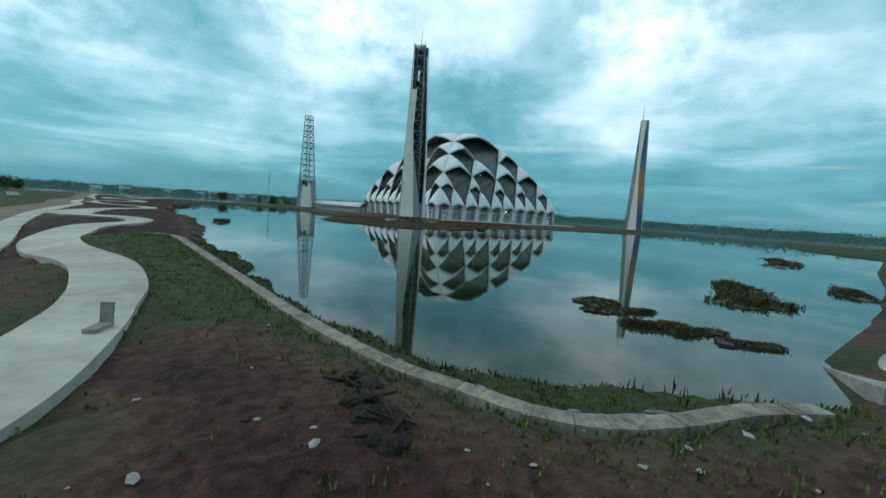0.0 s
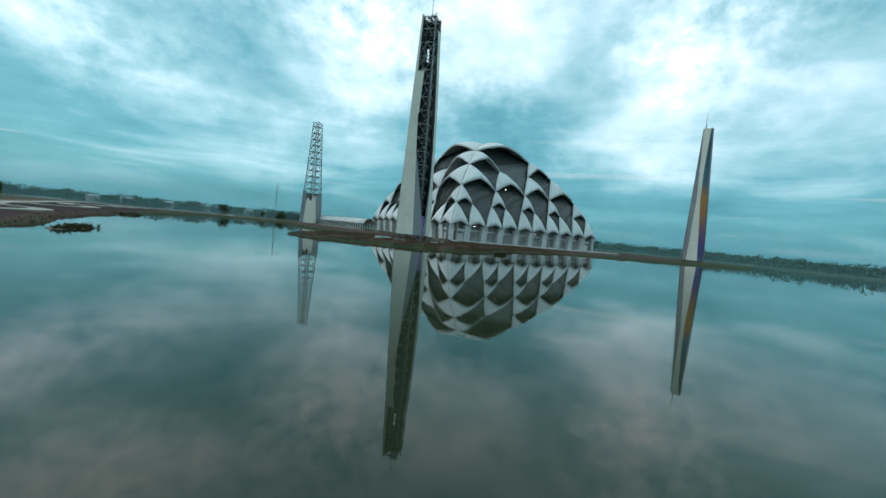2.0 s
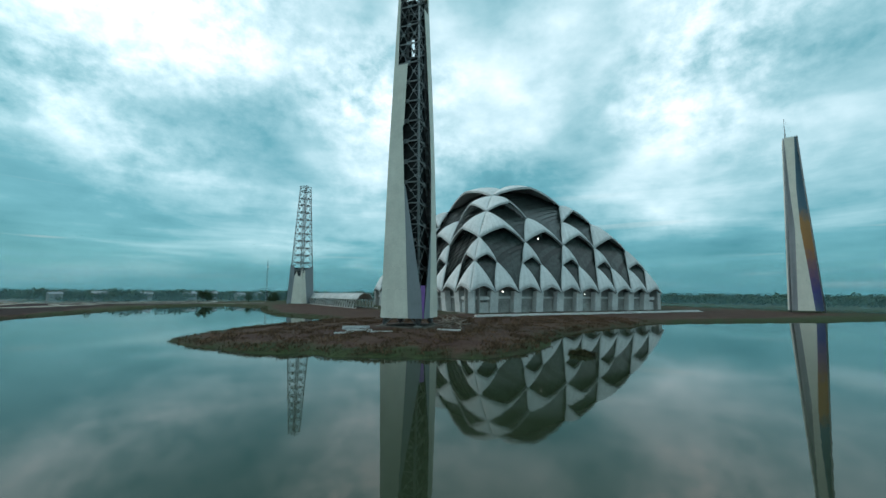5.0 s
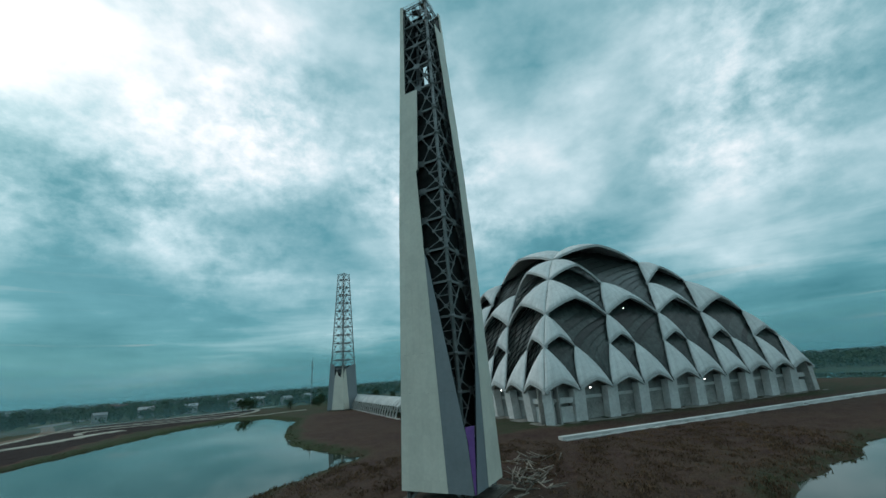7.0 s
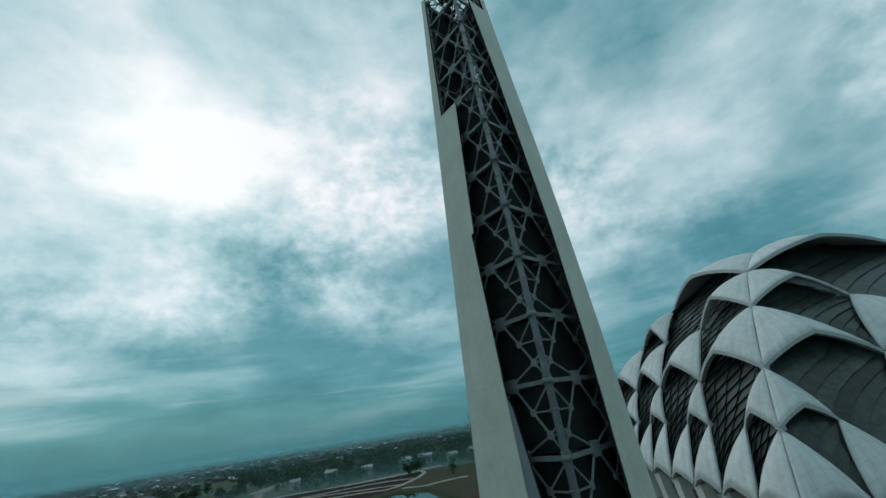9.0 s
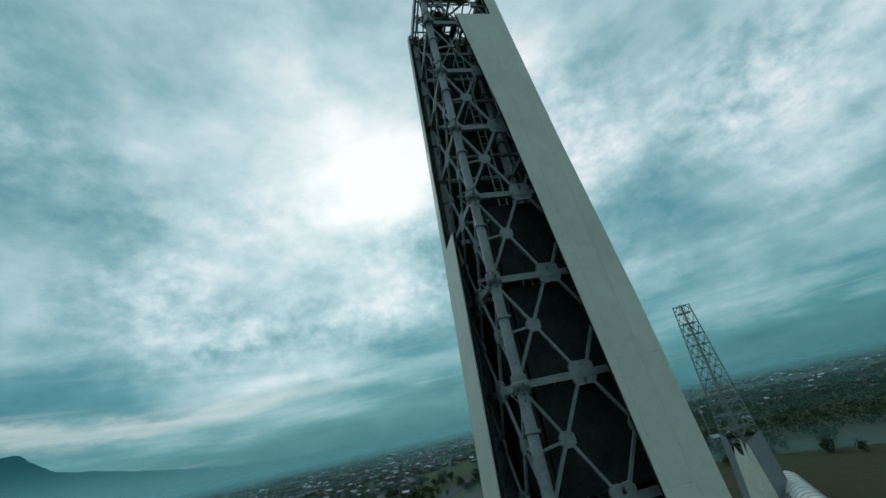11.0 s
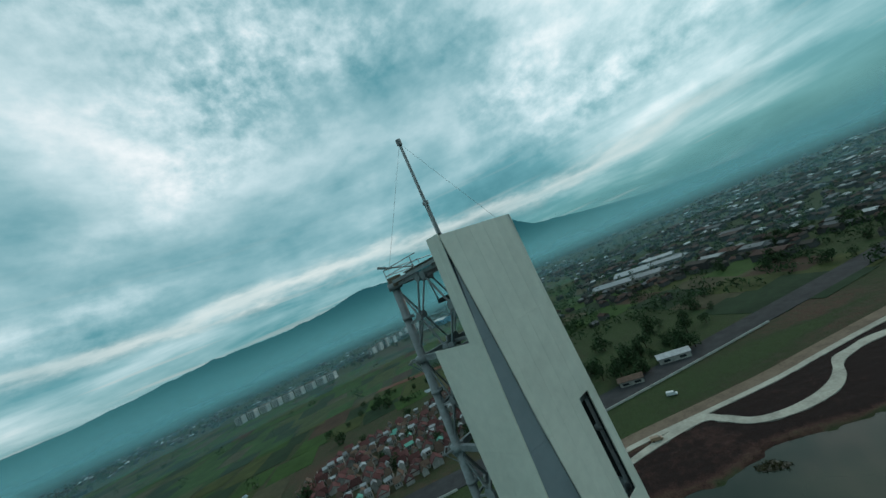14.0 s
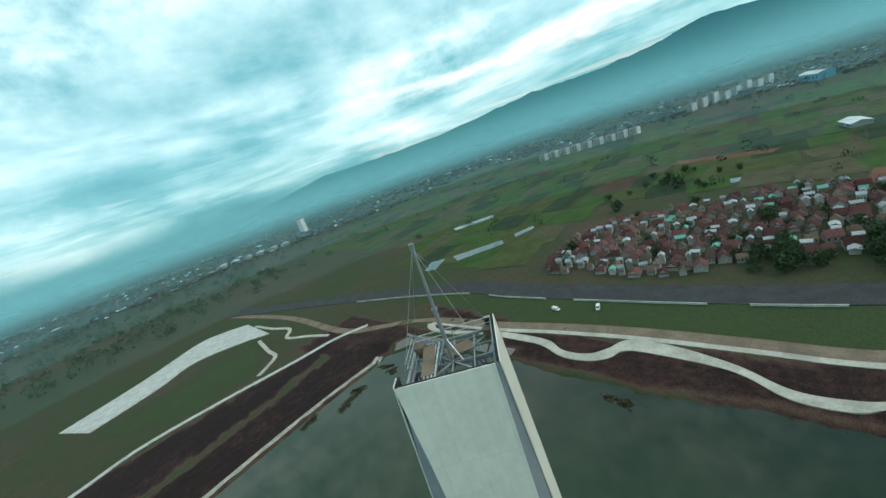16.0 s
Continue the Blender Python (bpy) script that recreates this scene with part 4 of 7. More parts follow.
def build_minaret():
    t = thing("minaret", "tall unfinished minaret, cream and grey cladding over an open steel frame", "minaret", pose(0, 0, 0, 0, 0, TOWER_TURN))
    steel_frame(t, 1.0, 87.2, lean=0.02, braced=(1, 2))
    lo = 3.2
    clad(t, 1, [(-4.1, lo), (2.7, lo), (1.45, 22), (0.55, 34.8), (-0.42, 49.6), (-0.1, 49.7), (0.3, 66.1), (-2.25, 66.1), (-2.3, 88), (-2.95, 88), (-3.3, 70), (-3.9, 40)], CLAD)
    clad(t, 1, [(2.72, lo), (6.2, lo), (5.7, 9.0), (0.95, 34.0), (0.57, 34.8), (1.47, 22)], CLAD_GREY, out=-0.05)
    right2 = [(2.4, lo), (3.3, 24), (3.75, 40), (3.85, 50), (3.7, 60), (3.3, 70), (3.1, 79), (2.95, 88.2)]
    clad(t, 2, [(-2.6, lo)] + right2 + [(2.05, 88.2), (2.2, 82.85), (-0.55, 82.85), (0.2, 72.5), (0.7, 60), (1.15, 49), (0.9, 38), (-0.1, 24.5)], CLAD)
    clad(t, 2, [(-6.1, lo), (-2.62, lo), (-0.12, 24.5), (-1.8, 18)], CLAD_GREY, out=-0.05)
    clad(t, 3, [(-2.95, 88.1), (-2.55, 82.9), (-2.3, 78.5), (-1.8, 73), (-1.15, 62), (-1.25, 45), (-2.2, 22), (-3.0, lo), (3.6, lo), (3.1, 40), (2.65, 70), (2.7, 88.1)], CLAD, hole=(1.05, 2.0, 72.4, 77.75))
    left3 = [(-3.0, lo), (-2.2, 22), (-1.25, 45), (-1.15, 62), (-1.8, 73), (-2.3, 78.5), (-2.55, 82.9), (-2.95, 88.1)]
    chamfer(t, 2, right2, 3, left3)
    side = [(4.1, lo), (3.9, 40), (3.3, 70), (2.95, 88.1)]
    other = [(-u, z) for u, z in side]
    chamfer(t, 3, [(3.6, lo), (3.1, 40), (2.65, 70), (2.7, 88.1)], 4, [(-2.2, lo), (-2.3, 40), (-2.5, 70), (-2.9, 88.1)])
    cut = [(2.2, lo), (2.3, 40), (2.5, 70), (2.9, 88.1)]
    chamfer(t, 4, cut, 1, other)
    clad(t, 4, [(-2.2, lo), (2.2, lo), (2.3, 40), (2.5, 70), (2.9, 88.1), (-2.9, 88.1), (-2.5, 70), (-2.3, 40)], CLAD)
    s = Soup()
    s.prism([on_face(1, 5.5, 10.6, -0.12), on_face(1, 6.25, lo, -0.12), on_face(2, -6.15, lo, -0.12), on_face(2, -4.5, 10.6, -0.12)], (-0.05, 0.05, 0))
    part("violet_panel", s.mesh("violet_panel", PURPLE), t, "violet sheet panel")
    mast_top(t, 87.3, 7.5)
    q = Soup()
    for c, d in (((-0.75, -0.45), (0.8, 1.9)), ((0.15, -1.05), (1.0, 0.7)), ((0.15, 0.25), (1.0, 0.5)), ((0.8, -0.45), (0.3, 1.9))):
        q.box((*c, 85.0), (*d, 0.25), bottom=True)
    q.box((-0.55, -0.65, 83.95), (1.3, 1.25, 1.0), 0.3, bottom=True)
    part("platform", q.mesh("platform", STEEL_DARK), t, "dark sheet platform with an open hatch")
    for x, y in ((-1.1, -1.35), (0.9, -1.35), (0.9, 0.45), (-1.1, 0.45)):
        part("hanger", Soup().beam((x, y, 85.2), (x * 1.1, y * 1.1, 87.1), 0.06).mesh("hanger", STEEL), t)
    for i in range(6):
        u = -1.9 + 0.72 * i
        q = Soup()
        q.add([(u + 0.08 * ((i + j) % 3) + 0.62 * k, 1.75 + 0.16 * ((i * 2 + j + k) % 3) + 0.06 * j, 82.9 + 0.42 * j - 0.12 * (i % 2) * (j == 4)) for j in range(5) for k in range(2)],
              [(2 * j, 2 * j + 1, 2 * j + 3, 2 * j + 2) for j in range(4)])
        part("tarpaulin", q.mesh("tarpaulin", STEEL if i % 3 == 1 else STEEL_DARK), t, "hanging dark sheet")
    q = Soup().beam((-2.2, 1.85, 84.65), (2.3, 1.85, 84.65), 0.08)
    part("tarpaulin_bar", q.mesh("tarpaulin_bar", STEEL), t)
    # inner shaft of near-black sheets, added to hide far braces; open slots between them
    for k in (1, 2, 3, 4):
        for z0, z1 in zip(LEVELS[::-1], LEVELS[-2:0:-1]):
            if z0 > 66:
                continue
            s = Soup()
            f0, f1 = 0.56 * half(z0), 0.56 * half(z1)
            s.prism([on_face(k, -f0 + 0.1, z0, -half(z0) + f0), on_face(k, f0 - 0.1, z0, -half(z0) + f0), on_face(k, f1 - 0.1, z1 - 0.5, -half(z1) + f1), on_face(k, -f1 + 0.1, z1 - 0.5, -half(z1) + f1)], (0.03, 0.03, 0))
            part("shaft_sheet", s.mesh("shaft_sheet", STEEL_DARK), t, "near-black sheet added inside the tower core")
    # ladder inside the open corner
    lad = part("ladder", None, t)
    for dy in (-0.25, 0.25):
        f0, f1 = half(4.0) - 3.6, half(82.0) - 1.35
        part("stile", Soup().beam((f0, -f0 * .4 + dy, 4.0), (f1, -f1 * .4 + dy, 82.0), 0.07).mesh("stile", STEEL), lad)
    rung = Soup()
    for k in range(130):
        z = 4.3 + 0.6 * k
        f = half(4.0) - 3.6 + (half(82.0) - 1.35 - half(4.0) + 3.6) * (z - 4) / 78
        rung.beam((f, -f * .4 - 0.25, z), (f, -f * .4 + 0.25, z), 0.045)
    part("rung_set", rung.mesh("rung_set", STEEL), lad, kind="stuff")
    # small outrigger brackets on one column
    for k, z in enumerate(LEVELS[1:9]):
        h = half(z) - 0.44 - 0.02 * (TOP - z)
        s = Soup()
        for dx, dy in ((0.95, -0.15), (0.15, -0.95)):
            s.beam((h, -h, z - 0.2), (h + dx, -h + dy, z - 0.2), 0.07)
            s.beam((h + 0.9 * dx, -h + 0.9 * dy, z - 0.22), (h + 0.25 * dx, -h + 0.25 * dy, z - 1.0), 0.05)
        s.beam((h + 0.95, -h - 0.15, z - 0.2), (h + 0.15, -h - 0.95, z - 0.2), 0.05)
        part("bracket", s.mesh("bracket", STEEL), t, "small steel outrigger bracket")
    for sx, sy in ((1, -1), (1, 1), (-1, 1), (-1, -1)):
        c = half(1.0) - 0.44 - 0.02 * (TOP - 1)
        s = Soup().box((sx * c, sy * c, 0.2), (1.5, 1.5, 1.35), bottom=True)
        part("footing", s.mesh("footing", CONCRETE_D), t, "raw concrete footing")
        s = Soup()
        for dx, dy in ((-2.2 * sx, 0), (0, -2.2 * sy), (-1.5 * sx, -1.5 * sy)):
            s.beam((sx * c, sy * c, 1.5), (sx * c + dx, sy * c + dy, 3.3), 0.26, 0.3)
        part("foot_strut", s.mesh("foot_strut", STEEL), t, "raking steel strut")
    s = Soup().box((0, 0, 0.5), (13.4, 13.4, 0.66), bottom=True)
    s.box((0.2, -0.1, 1.16), (12.2, 12.4, 0.12), bottom=True)
    part("base_slab", s.mesh("base_slab", material("dusty slab", (0.13, 0.112, 0.095), 0.95, 0, 0.6, 0.45, 0.04)), t, "rough concrete base slab")
    return t


build_minaret()
FAR_TURN = TOWER_TURN
IRID = height_material("iridescent sheet", [(0.05, (0.12, 0.17, 0.20)), (0.20, (0.09, 0.07, 0.24)), (0.33, (0.26, 0.12, 0.17)), (0.45, (0.46, 0.19, 0.06)), (0.58, (0.50, 0.22, 0.07)), (0.68, (0.10, 0.17, 0.22)), (1.0, (0.045, 0.10, 0.14))])


def build_minaret_clad():
    t = thing("minaret", "tall minaret with cream cladding and an iridescent orange and violet corner", "minaret", pose(T3X, T3Y, 0, 0, 0, -65))
    steel_frame(t, 1.0, 89.0, faces=(2,))
    lo, hi = 2.0, 90.0
    left1 = [(-3.6, lo), (-2.6, 22), (-1.7, 42), (-2.2, 63), (-2.4, hi)]
    right1 = [(2.65, lo), (1.6, 22), (0.3, 42), (0.3, 63), (1.5, hi)]
    clad(t, 1, left1 + right1[::-1], CLAD, width=2.0)
    right4 = [(3.9, lo), (2.8, 22), (2.0, 42), (2.2, 63), (2.4, hi)]
    clad(t, 4, [(-3.9, lo)] + right4 + [(-2.6, hi), (-3.4, 40)], CLAD, width=2.0)
    chamfer(t, 4, right4, 1, left1)
    left2 = [(-4.0, lo), (-2.6, 22), (-1.4, 42), (-1.4, 63), (-2.5, hi)]
    clad(t, 2, left2 + [(2.6, hi), (3.4, 40), (3.9, lo)], CLAD, width=2.0)
    chamfer(t, 1, right1, 2, left2, IRID)
    clad(t, 3, [(-3.9, lo), (3.9, lo), (3.4, 40), (2.6, hi), (-2.6, hi), (-3.4, 40)], CLAD, width=2.0)
    chamfer(t, 2, [(3.9, lo), (3.4, 40), (2.6, hi)], 3, [(-3.9, lo), (-3.4, 40), (-2.6, hi)])
    chamfer(t, 3, [(3.9, lo), (3.4, 40), (2.6, hi)], 4, [(-3.9, lo), (-3.4, 40), (-2.6, hi)])
    for z0, u0 in ((83, -2.0), (42, -3.1), (35, -3.2), (28, -3.3), (9, -3.6)):
        s = Soup().prism([on_face(4, u, z, 0.02) for u, z in ((u0, z0), (u0 + .8, z0), (u0 + .8, z0 + 5), (u0, z0 + 5))], Vector(on_face(4, 0, 0, 0.06)) - Vector(on_face(4, 0, 0, 0)))
        part("slot_window", s.mesh("slot_window", STEEL_DARK), t, "dark slot window")
    mast_top(t, 89.6, 11.5, -1.6, 0.3)
    s = Soup()
    for k in range(9):
        for dx, dy in ((0.45, 0), (-0.22, 0.39), (-0.22, -0.39)):
            s.beam((-1.6 + dx * (1 - k / 10), 0.3 + dy * (1 - k / 10), 89.6 + 1.0 * k), (-1.6 - dy * (0.9 - k / 10), 0.3 + dx * (0.9 - k / 10), 90.6 + 1.0 * k), 0.09)
    part("mast_lattice", s.mesh("mast_lattice", GALV), t, "slender lattice round the mast")


def build_minaret_frame():
    t = thing("minaret", "bare steel minaret frame with its foot clad in cream and grey", "minaret", pose(T2X, T2Y, 0, 0, 0, FAR_TURN))
    steel_frame(t, 1.0, 86.5)
    lo = 1.5
    clad(t, 1, [(-2.6, lo), (6.5, lo), (5.9, 17), (5.5, 22), (4.6, 27), (3.6, 20), (1.5, 21), (0.2, 24), (-1.4, 20)], CLAD, width=2.0)
    clad(t, 1, [(-6.4, lo), (-2.62, lo), (-1.42, 20), (-2.0, 27), (-5.4, 29)], CLAD_GREY, width=2.0, out=-0.05)
    clad(t, 2, [(-6.5, lo), (-1.4, lo), (-3.6, 24), (-4.4, 25), (-5.5, 22), (-5.9, 17)], CLAD, width=2.0)
    clad(t, 2, [(-1.38, lo), (6.4, lo), (5.4, 28), (-3.5, 25)], CLAD_GREY, width=2.0, out=-0.05)
    for k in (3, 4):
        clad(t, k, [(-6.4, lo), (6.4, lo), (5.4, 27), (-5.4, 27)], CLAD_GREY, width=2.5)


T3X, T3Y, T2X, T2Y = 212.3, -0.3, 4.5, 206.5
build_minaret_clad()
build_minaret_frame()

# ---- the domed hall ----
HALL = Vector((109.0, 109.0, 0.0))
EAVE, EAVE_Z = 62.3, 10.0
C1, C2, C3, C4 = ((56.5, 23.3), (49.6, 34.7), (37.0, 50.4), (24.8, 62.5))    # corner ridge: half width, height
CROWN = (0.0, 0.0, 75.0)


def corner(c):
    return Vector((-c[0], c[0], c[1]))


def mirror(p):
    return Vector((-p[0], p[1], p[2]))


def resample(pts, n, bow=0.0):
    """n + 1 even points along a polyline; bow: how far, as a share of its length, it swells outwards."""
    pts = [Vector(p) for p in pts]
    d = [0.0]
    for a_, b_ in zip(pts, pts[1:]):
        d.append(d[-1] + (b_ - a_).length)
    out = []
    for k in range(n + 1):
        s = d[-1] * k / n
        i = max(j for j in range(len(d) - 1) if d[j] <= s + 1e-9)
        p = pts[i].lerp(pts[i + 1], (s - d[i]) / max(d[i + 1] - d[i], 1e-9))
        t = k / n
        o = Vector((p.x * 0.55, p.y, p.z * 0.75)).normalized()
        out.append(p + o * (bow * d[-1] * 4 * t * (1 - t)))
    return out


def arch(l, apex, r, n=12, proud=1.0):
    """A pointed arch from l over apex to r, leaning proud of the wall."""
    l, apex, r = Vector(l), Vector(apex), Vector(r)
    out = []
    for side, (a_, b_) in enumerate(((l, apex), (apex, r))):
        for k in range(n // 2 + (1 if side else 0)):
            t = k / (n // 2)
            p = a_.lerp(b_, t)
            up = 4 * t * (1 - t) * 0.05 * (b_ - a_).length
            s_ = t if side == 0 else 1 - t
            p = p + Vector((0, proud * math.sin(s_ * math.pi / 2), up))
            out.append(p)
    return out


def coons(left, right, bottom, top, bulge=0.0):
    """A patch over four edges: left and right run top to bottom (same count), top and bottom left to right."""
    n, m = len(left) - 1, len(top) - 1
    g = []
    for i in range(n + 1):
        v = i / n
        row = []
        for j in range(m + 1):
            u = j / m
            p = left[i] * (1 - u) + right[i] * u + top[j] * (1 - v) + bottom[j] * v
            p = p - (left[0] * (1 - u) * (1 - v) + right[0] * u * (1 - v) + left[n] * (1 - u) * v + right[n] * u * v)
            o = Vector((p.x * 0.55, p.y, p.z * 0.8)).normalized()
            row.append(p + o * bulge * 16 * u * (1 - u) * v * (1 - v))
        g.append(row)
    return g


def shell_mesh(grid, thick, mat, name="shell", flip=False):
    """A patch made solid inwards."""
    s = Soup()
    n, m = len(grid), len(grid[0])
    outer = [p for row in grid for p in row]
    inner = [p - Vector((p.x * 0.5, p.y, p.z * 0.5)).normalized() * thick for p in outer]
    f = []
    for i in range(n - 1):
        for j in range(m - 1):
            a_, b_, c_, d_ = i * m + j, i * m + j + 1, (i + 1) * m + j + 1, (i + 1) * m + j
            q = (a_, d_, c_, b_)
            f.append(q if not flip else q[::-1])
            q = tuple(x + n * m for x in (a_, b_, c_, d_))
            f.append(q if not flip else q[::-1])
    rim = [j for j in range(m)] + [i * m + m - 1 for i in range(1, n)] + [(n - 1) * m + j for j in range(m - 2, -1, -1)] + [i * m for i in range(n - 2, 0, -1)]
    for a_, b_ in zip(rim, rim[1:] + rim[:1]):
        f.append((a_, b_, b_ + n * m, a_ + n * m) if not flip else (a_ + n * m, b_ + n * m, b_, a_))
    s.add(outer + inner, f)
    me = s.mesh(name, mat)
    # seams of the facing follow the patch
    uv = me.uv_layers.new(name="seam")
    w = sum((r[k + 1] - r[k]).length for r in (grid[n // 2],) for k in range(m - 1))
    h = sum((grid[k + 1][m // 2] - grid[k][m // 2]).length for k in range(n - 1))
    co = [(j / (m - 1) * w, i / (n - 1) * h) for _ in range(2) for i in range(n) for j in range(m)]
    for lp in me.loops:
        uv.data[lp.index].uv = co[lp.vertex_index]
    me.polygons.foreach_set("use_smooth", [k < 2 * (n - 1) * (m - 1) for k in range(len(me.polygons))])
    return me


def rim_mesh(line, inward, w, name="rim"):
    """A square-edged band along an arch, hanging under its shell."""
    s = Soup()
    n = len(line)
    ring = []
    for p in line:
        o = Vector((0, 1, 0))
        for dy, dz in ((0.05, 0.25), (0.05, -w), (-inward, -w), (-inward, 0.25)):
            ring.append(p + o * dy + Vector((0, 0, dz)))
    f = []
    for k in range(n - 1):
        for q in range(4):
            a_, b_ = 4 * k + q, 4 * k + (q + 1) % 4
            f.append((a_, b_, b_ + 4, a_ + 4))
    f += [(3, 2, 1, 0), tuple(4 * (n - 1) + q for q in range(4))]
    s.add(ring, f)
    return s.mesh(name, RIM)


def glazing(left, right, arc, rows, deep, slant=0.24):
    """Slanting rows of dark shingles filling an opening; each row steps out over the one below."""
    m = 5

    l0, r0, tip = left[0], right[0], left[-1]
    mid_ = (l0 + r0) / 2
    rise = max(p.z for p in arc) - mid_.z
    top = -rise / (mid_.z - tip.z)

    def at(u, v):
        half_ = (1 - v) if v > 0 else 1 - 0.7 * v / top
        c = mid_.lerp(tip, v)
        return c + (r0 - l0) * (half_ * (u - 0.5) * 1.12) + Vector((0, -deep * (1 - max(v, 0)) * 0.6 - 0.35, -0.2))
    out = []
    lip = Vector((0, 0.42, 0.05))
    extra = int((slant - top) * rows) + 2
    for i in range(-extra, rows + extra):
        cols = []
        for j in range(m + 1):
            u = j / m
            v0, v1 = (min(1, max(top, k / rows + slant * (2 * u - 1))) for k in (i, i + 1))
            if v1 - v0 > 0.004:
                p, q = at(u, v0), at(u, v1) + lip
                for up_ in (0.0, 0.34) if 0 < j < m else ((0.34,) if j == 0 else (0.0,)):
                    o = Vector((0, up_, 0))
                    cols.append((p + o, q + o, q + o - Vector((0, 0.14, 0)), p + o - Vector((0, 0.14, 0))))
        if len(cols) < 2:
            continue
        f = [(4 * j + k, 4 * j + (k + 1) % 4, 4 * j + 4 + (k + 1) % 4, 4 * j + 4 + k) for j in range(len(cols) - 1) for k in range(4)]
        f += [(0, 1, 2, 3), tuple(4 * len(cols) - 4 + k for k in (3, 2, 1, 0))]
        out.append(mesh_of("glazing_strip", [p for c in cols for p in c], f, GLASS_D))
    return out


def build_side():
    """Meshes of one side of the hall: name, mesh. The side faces +y in its own frame; mirrored halves are built alike."""
    out = []

    def E(s_):
        return Vector((-EAVE + EAVE * 2 * s_ / 10, EAVE, EAVE_Z))
    c1, c2, c3, c4 = (corner(c) for c in (C1, C2, C3, C4))
    J = [c2, Vector((-23.8, 50.5, 34.2)), Vector((0, 51.5, 34.2)), Vector((23.8, 50.5, 34.2)), mirror(c2)]
    n = 8

    def eave_arch(a_, b_):
        return arch(a_, (a_ + b_) / 2 + Vector((0, 0.3, 2.7)), b_, 12, 0.5)

    def edge(a_, b_, m=n, bow=0.012, swell=0.0):
        """A flank from a_ down to b_, lifted outwards and swollen sideways."""
        ln = (b_ - a_).length
        return [p + Vector((swell * ln * 4 * (k / m) * (1 - k / m), 0, 0)) for k, p in enumerate(resample([a_, b_], m, bow))]

    def on(a_, b_, z):
        return a_.lerp(b_, (a_.z - z) / (a_.z - b_.z))
    # small openings: shoulders on the flanks of the large ones, tips on the eaves
    smalls = []
    for i in range(5):
        l = on(J[i], E(2 * i), 23.4) if i > 0 else c1
        r = on(J[i], E(2 * i + 2), 23.4) if i < 4 else mirror(c1)
        smalls.append((E(2 * i + 1), l, r, arch(l, (l + r) / 2 + Vector((0, 0.4, 3.4)), r, 12, 0.5)))
    larges = []
    for j in range(4):
        l, r = J[j], J[j + 1]
        larges.append((E(2 * j + 2), l, r, arch(l, Vector(((l.x + r.x) / 2, 50.8, 40.6)), r, 16, 0.6)))
    mr = Vector((-12.7, 38.5, 49.1))
    med = (J[1], c3, mr, arch(c3, (-22.6, 37.2, 57.0), mr, 14, 0.5))
    cen = (J[2], c4, mirror(c4), arch(c4, (0.0, 26.5, 70.0), mirror(c4), 20, 0.6))
    pieces = [(c1, E(0), E(1), eave_arch(E(0), E(1)), 0.35)]
    for i in range(3):
        tip, l, r, ar = smalls[i]
        h = len(ar) // 2
        if i < 2:
            pieces.append((J[i], l, r, ar, 0.3))
            pieces.append((r, tip, E(2 * i + 2), eave_arch(tip, E(2 * i + 2)), 0.3))
        if i > 0:
            pieces.append((l, E(2 * i), tip, eave_arch(E(2 * i), tip), 0.3))
    pieces.append((c3, c2, J[1], larges[0][3], 0.4))
    pieces.append((c4, c3, mr, med[3], 0.2))
    pieces.append((mr, J[1], J[2], larges[1][3], 0.4))
    for top, l, r, ar, bulge in pieces:
        ridge_l = abs(abs(top.x) - top.y) < 0.1 and abs(abs(l.x) - l.y) < 0.1
        g = coons(edge(top, l, n, 0.03 if ridge_l else 0.045, 0.0 if ridge_l else -0.06), edge(top, r, n, 0.045, 0.06), ar, [top] * len(ar), bulge)
        out.append(("shell", shell_mesh(g, 0.45, SHELL)))
        out.append(("shell", shell_mesh([[mirror(p) for p in row] for row in g], 0.45, SHELL, flip=True)))
    tip, l, r, ar = smalls[2]
    out.append(("shell", shell_mesh(coons(edge(J[2], l, n, 0.045, -0.06), edge(J[2], r, n, 0.045, 0.06), ar, [J[2]] * len(ar), 0.3), 0.45, SHELL)))
    crown = Vector(CROWN)
    ar = cen[3]
    out.append(("shell", shell_mesh(coons(edge(crown, c4, n, 0.03), edge(crown, mirror(c4), n, 0.03), ar, [crown] * len(ar), 0.8), 0.45, SHELL)))
    # rims under the arches
    for s_ in range(10):
        out.append(("rim", rim_mesh(eave_arch(E(s_), E(s_ + 1)), 1.4, 0.5)))
    med2 = (J[3], mirror(mr), mirror(c3), [mirror(p) for p in med[3]][::-1])
    for o, w in [(o, 0.34) for o in smalls] + [(o, 0.42) for o in larges] + [(med, 0.45), (med2, 0.45), (cen, 0.55)]:
        out.append(("rim", rim_mesh(o[3], 1.3, w * 1.6)))
    for o, rows, deep in [(o, 5, 1.7) for o in smalls] + [(o, 9, 2.6) for o in larges] + [(med, 7, 2.2), (med2, 7, 2.2), (cen, 11, 3.2)]:
        tip, l, r, ar = o
        for me in glazing(edge(l, tip), edge(r, tip), ar, rows, deep):
            out.append(("glazing_strip", me))
    # wall below the eaves: piers, set-back wall, lintel
    for s_ in range(10):
        a_, b_ = E(s_), E(s_ + 1)
        m = (a_.x + b_.x) / 2
        q = Soup().box((m, EAVE - 4.4, 0.8), (b_.x - a_.x, 0.5, EAVE_Z + 1.6), bottom=True)
        out.append(("bay_wall", q.mesh("bay_wall", BAY)))
        q = Soup().box((m, EAVE - 3.9, EAVE_Z - 3.0), (b_.x - a_.x - 2.4, 0.5, 0.9), bottom=True)
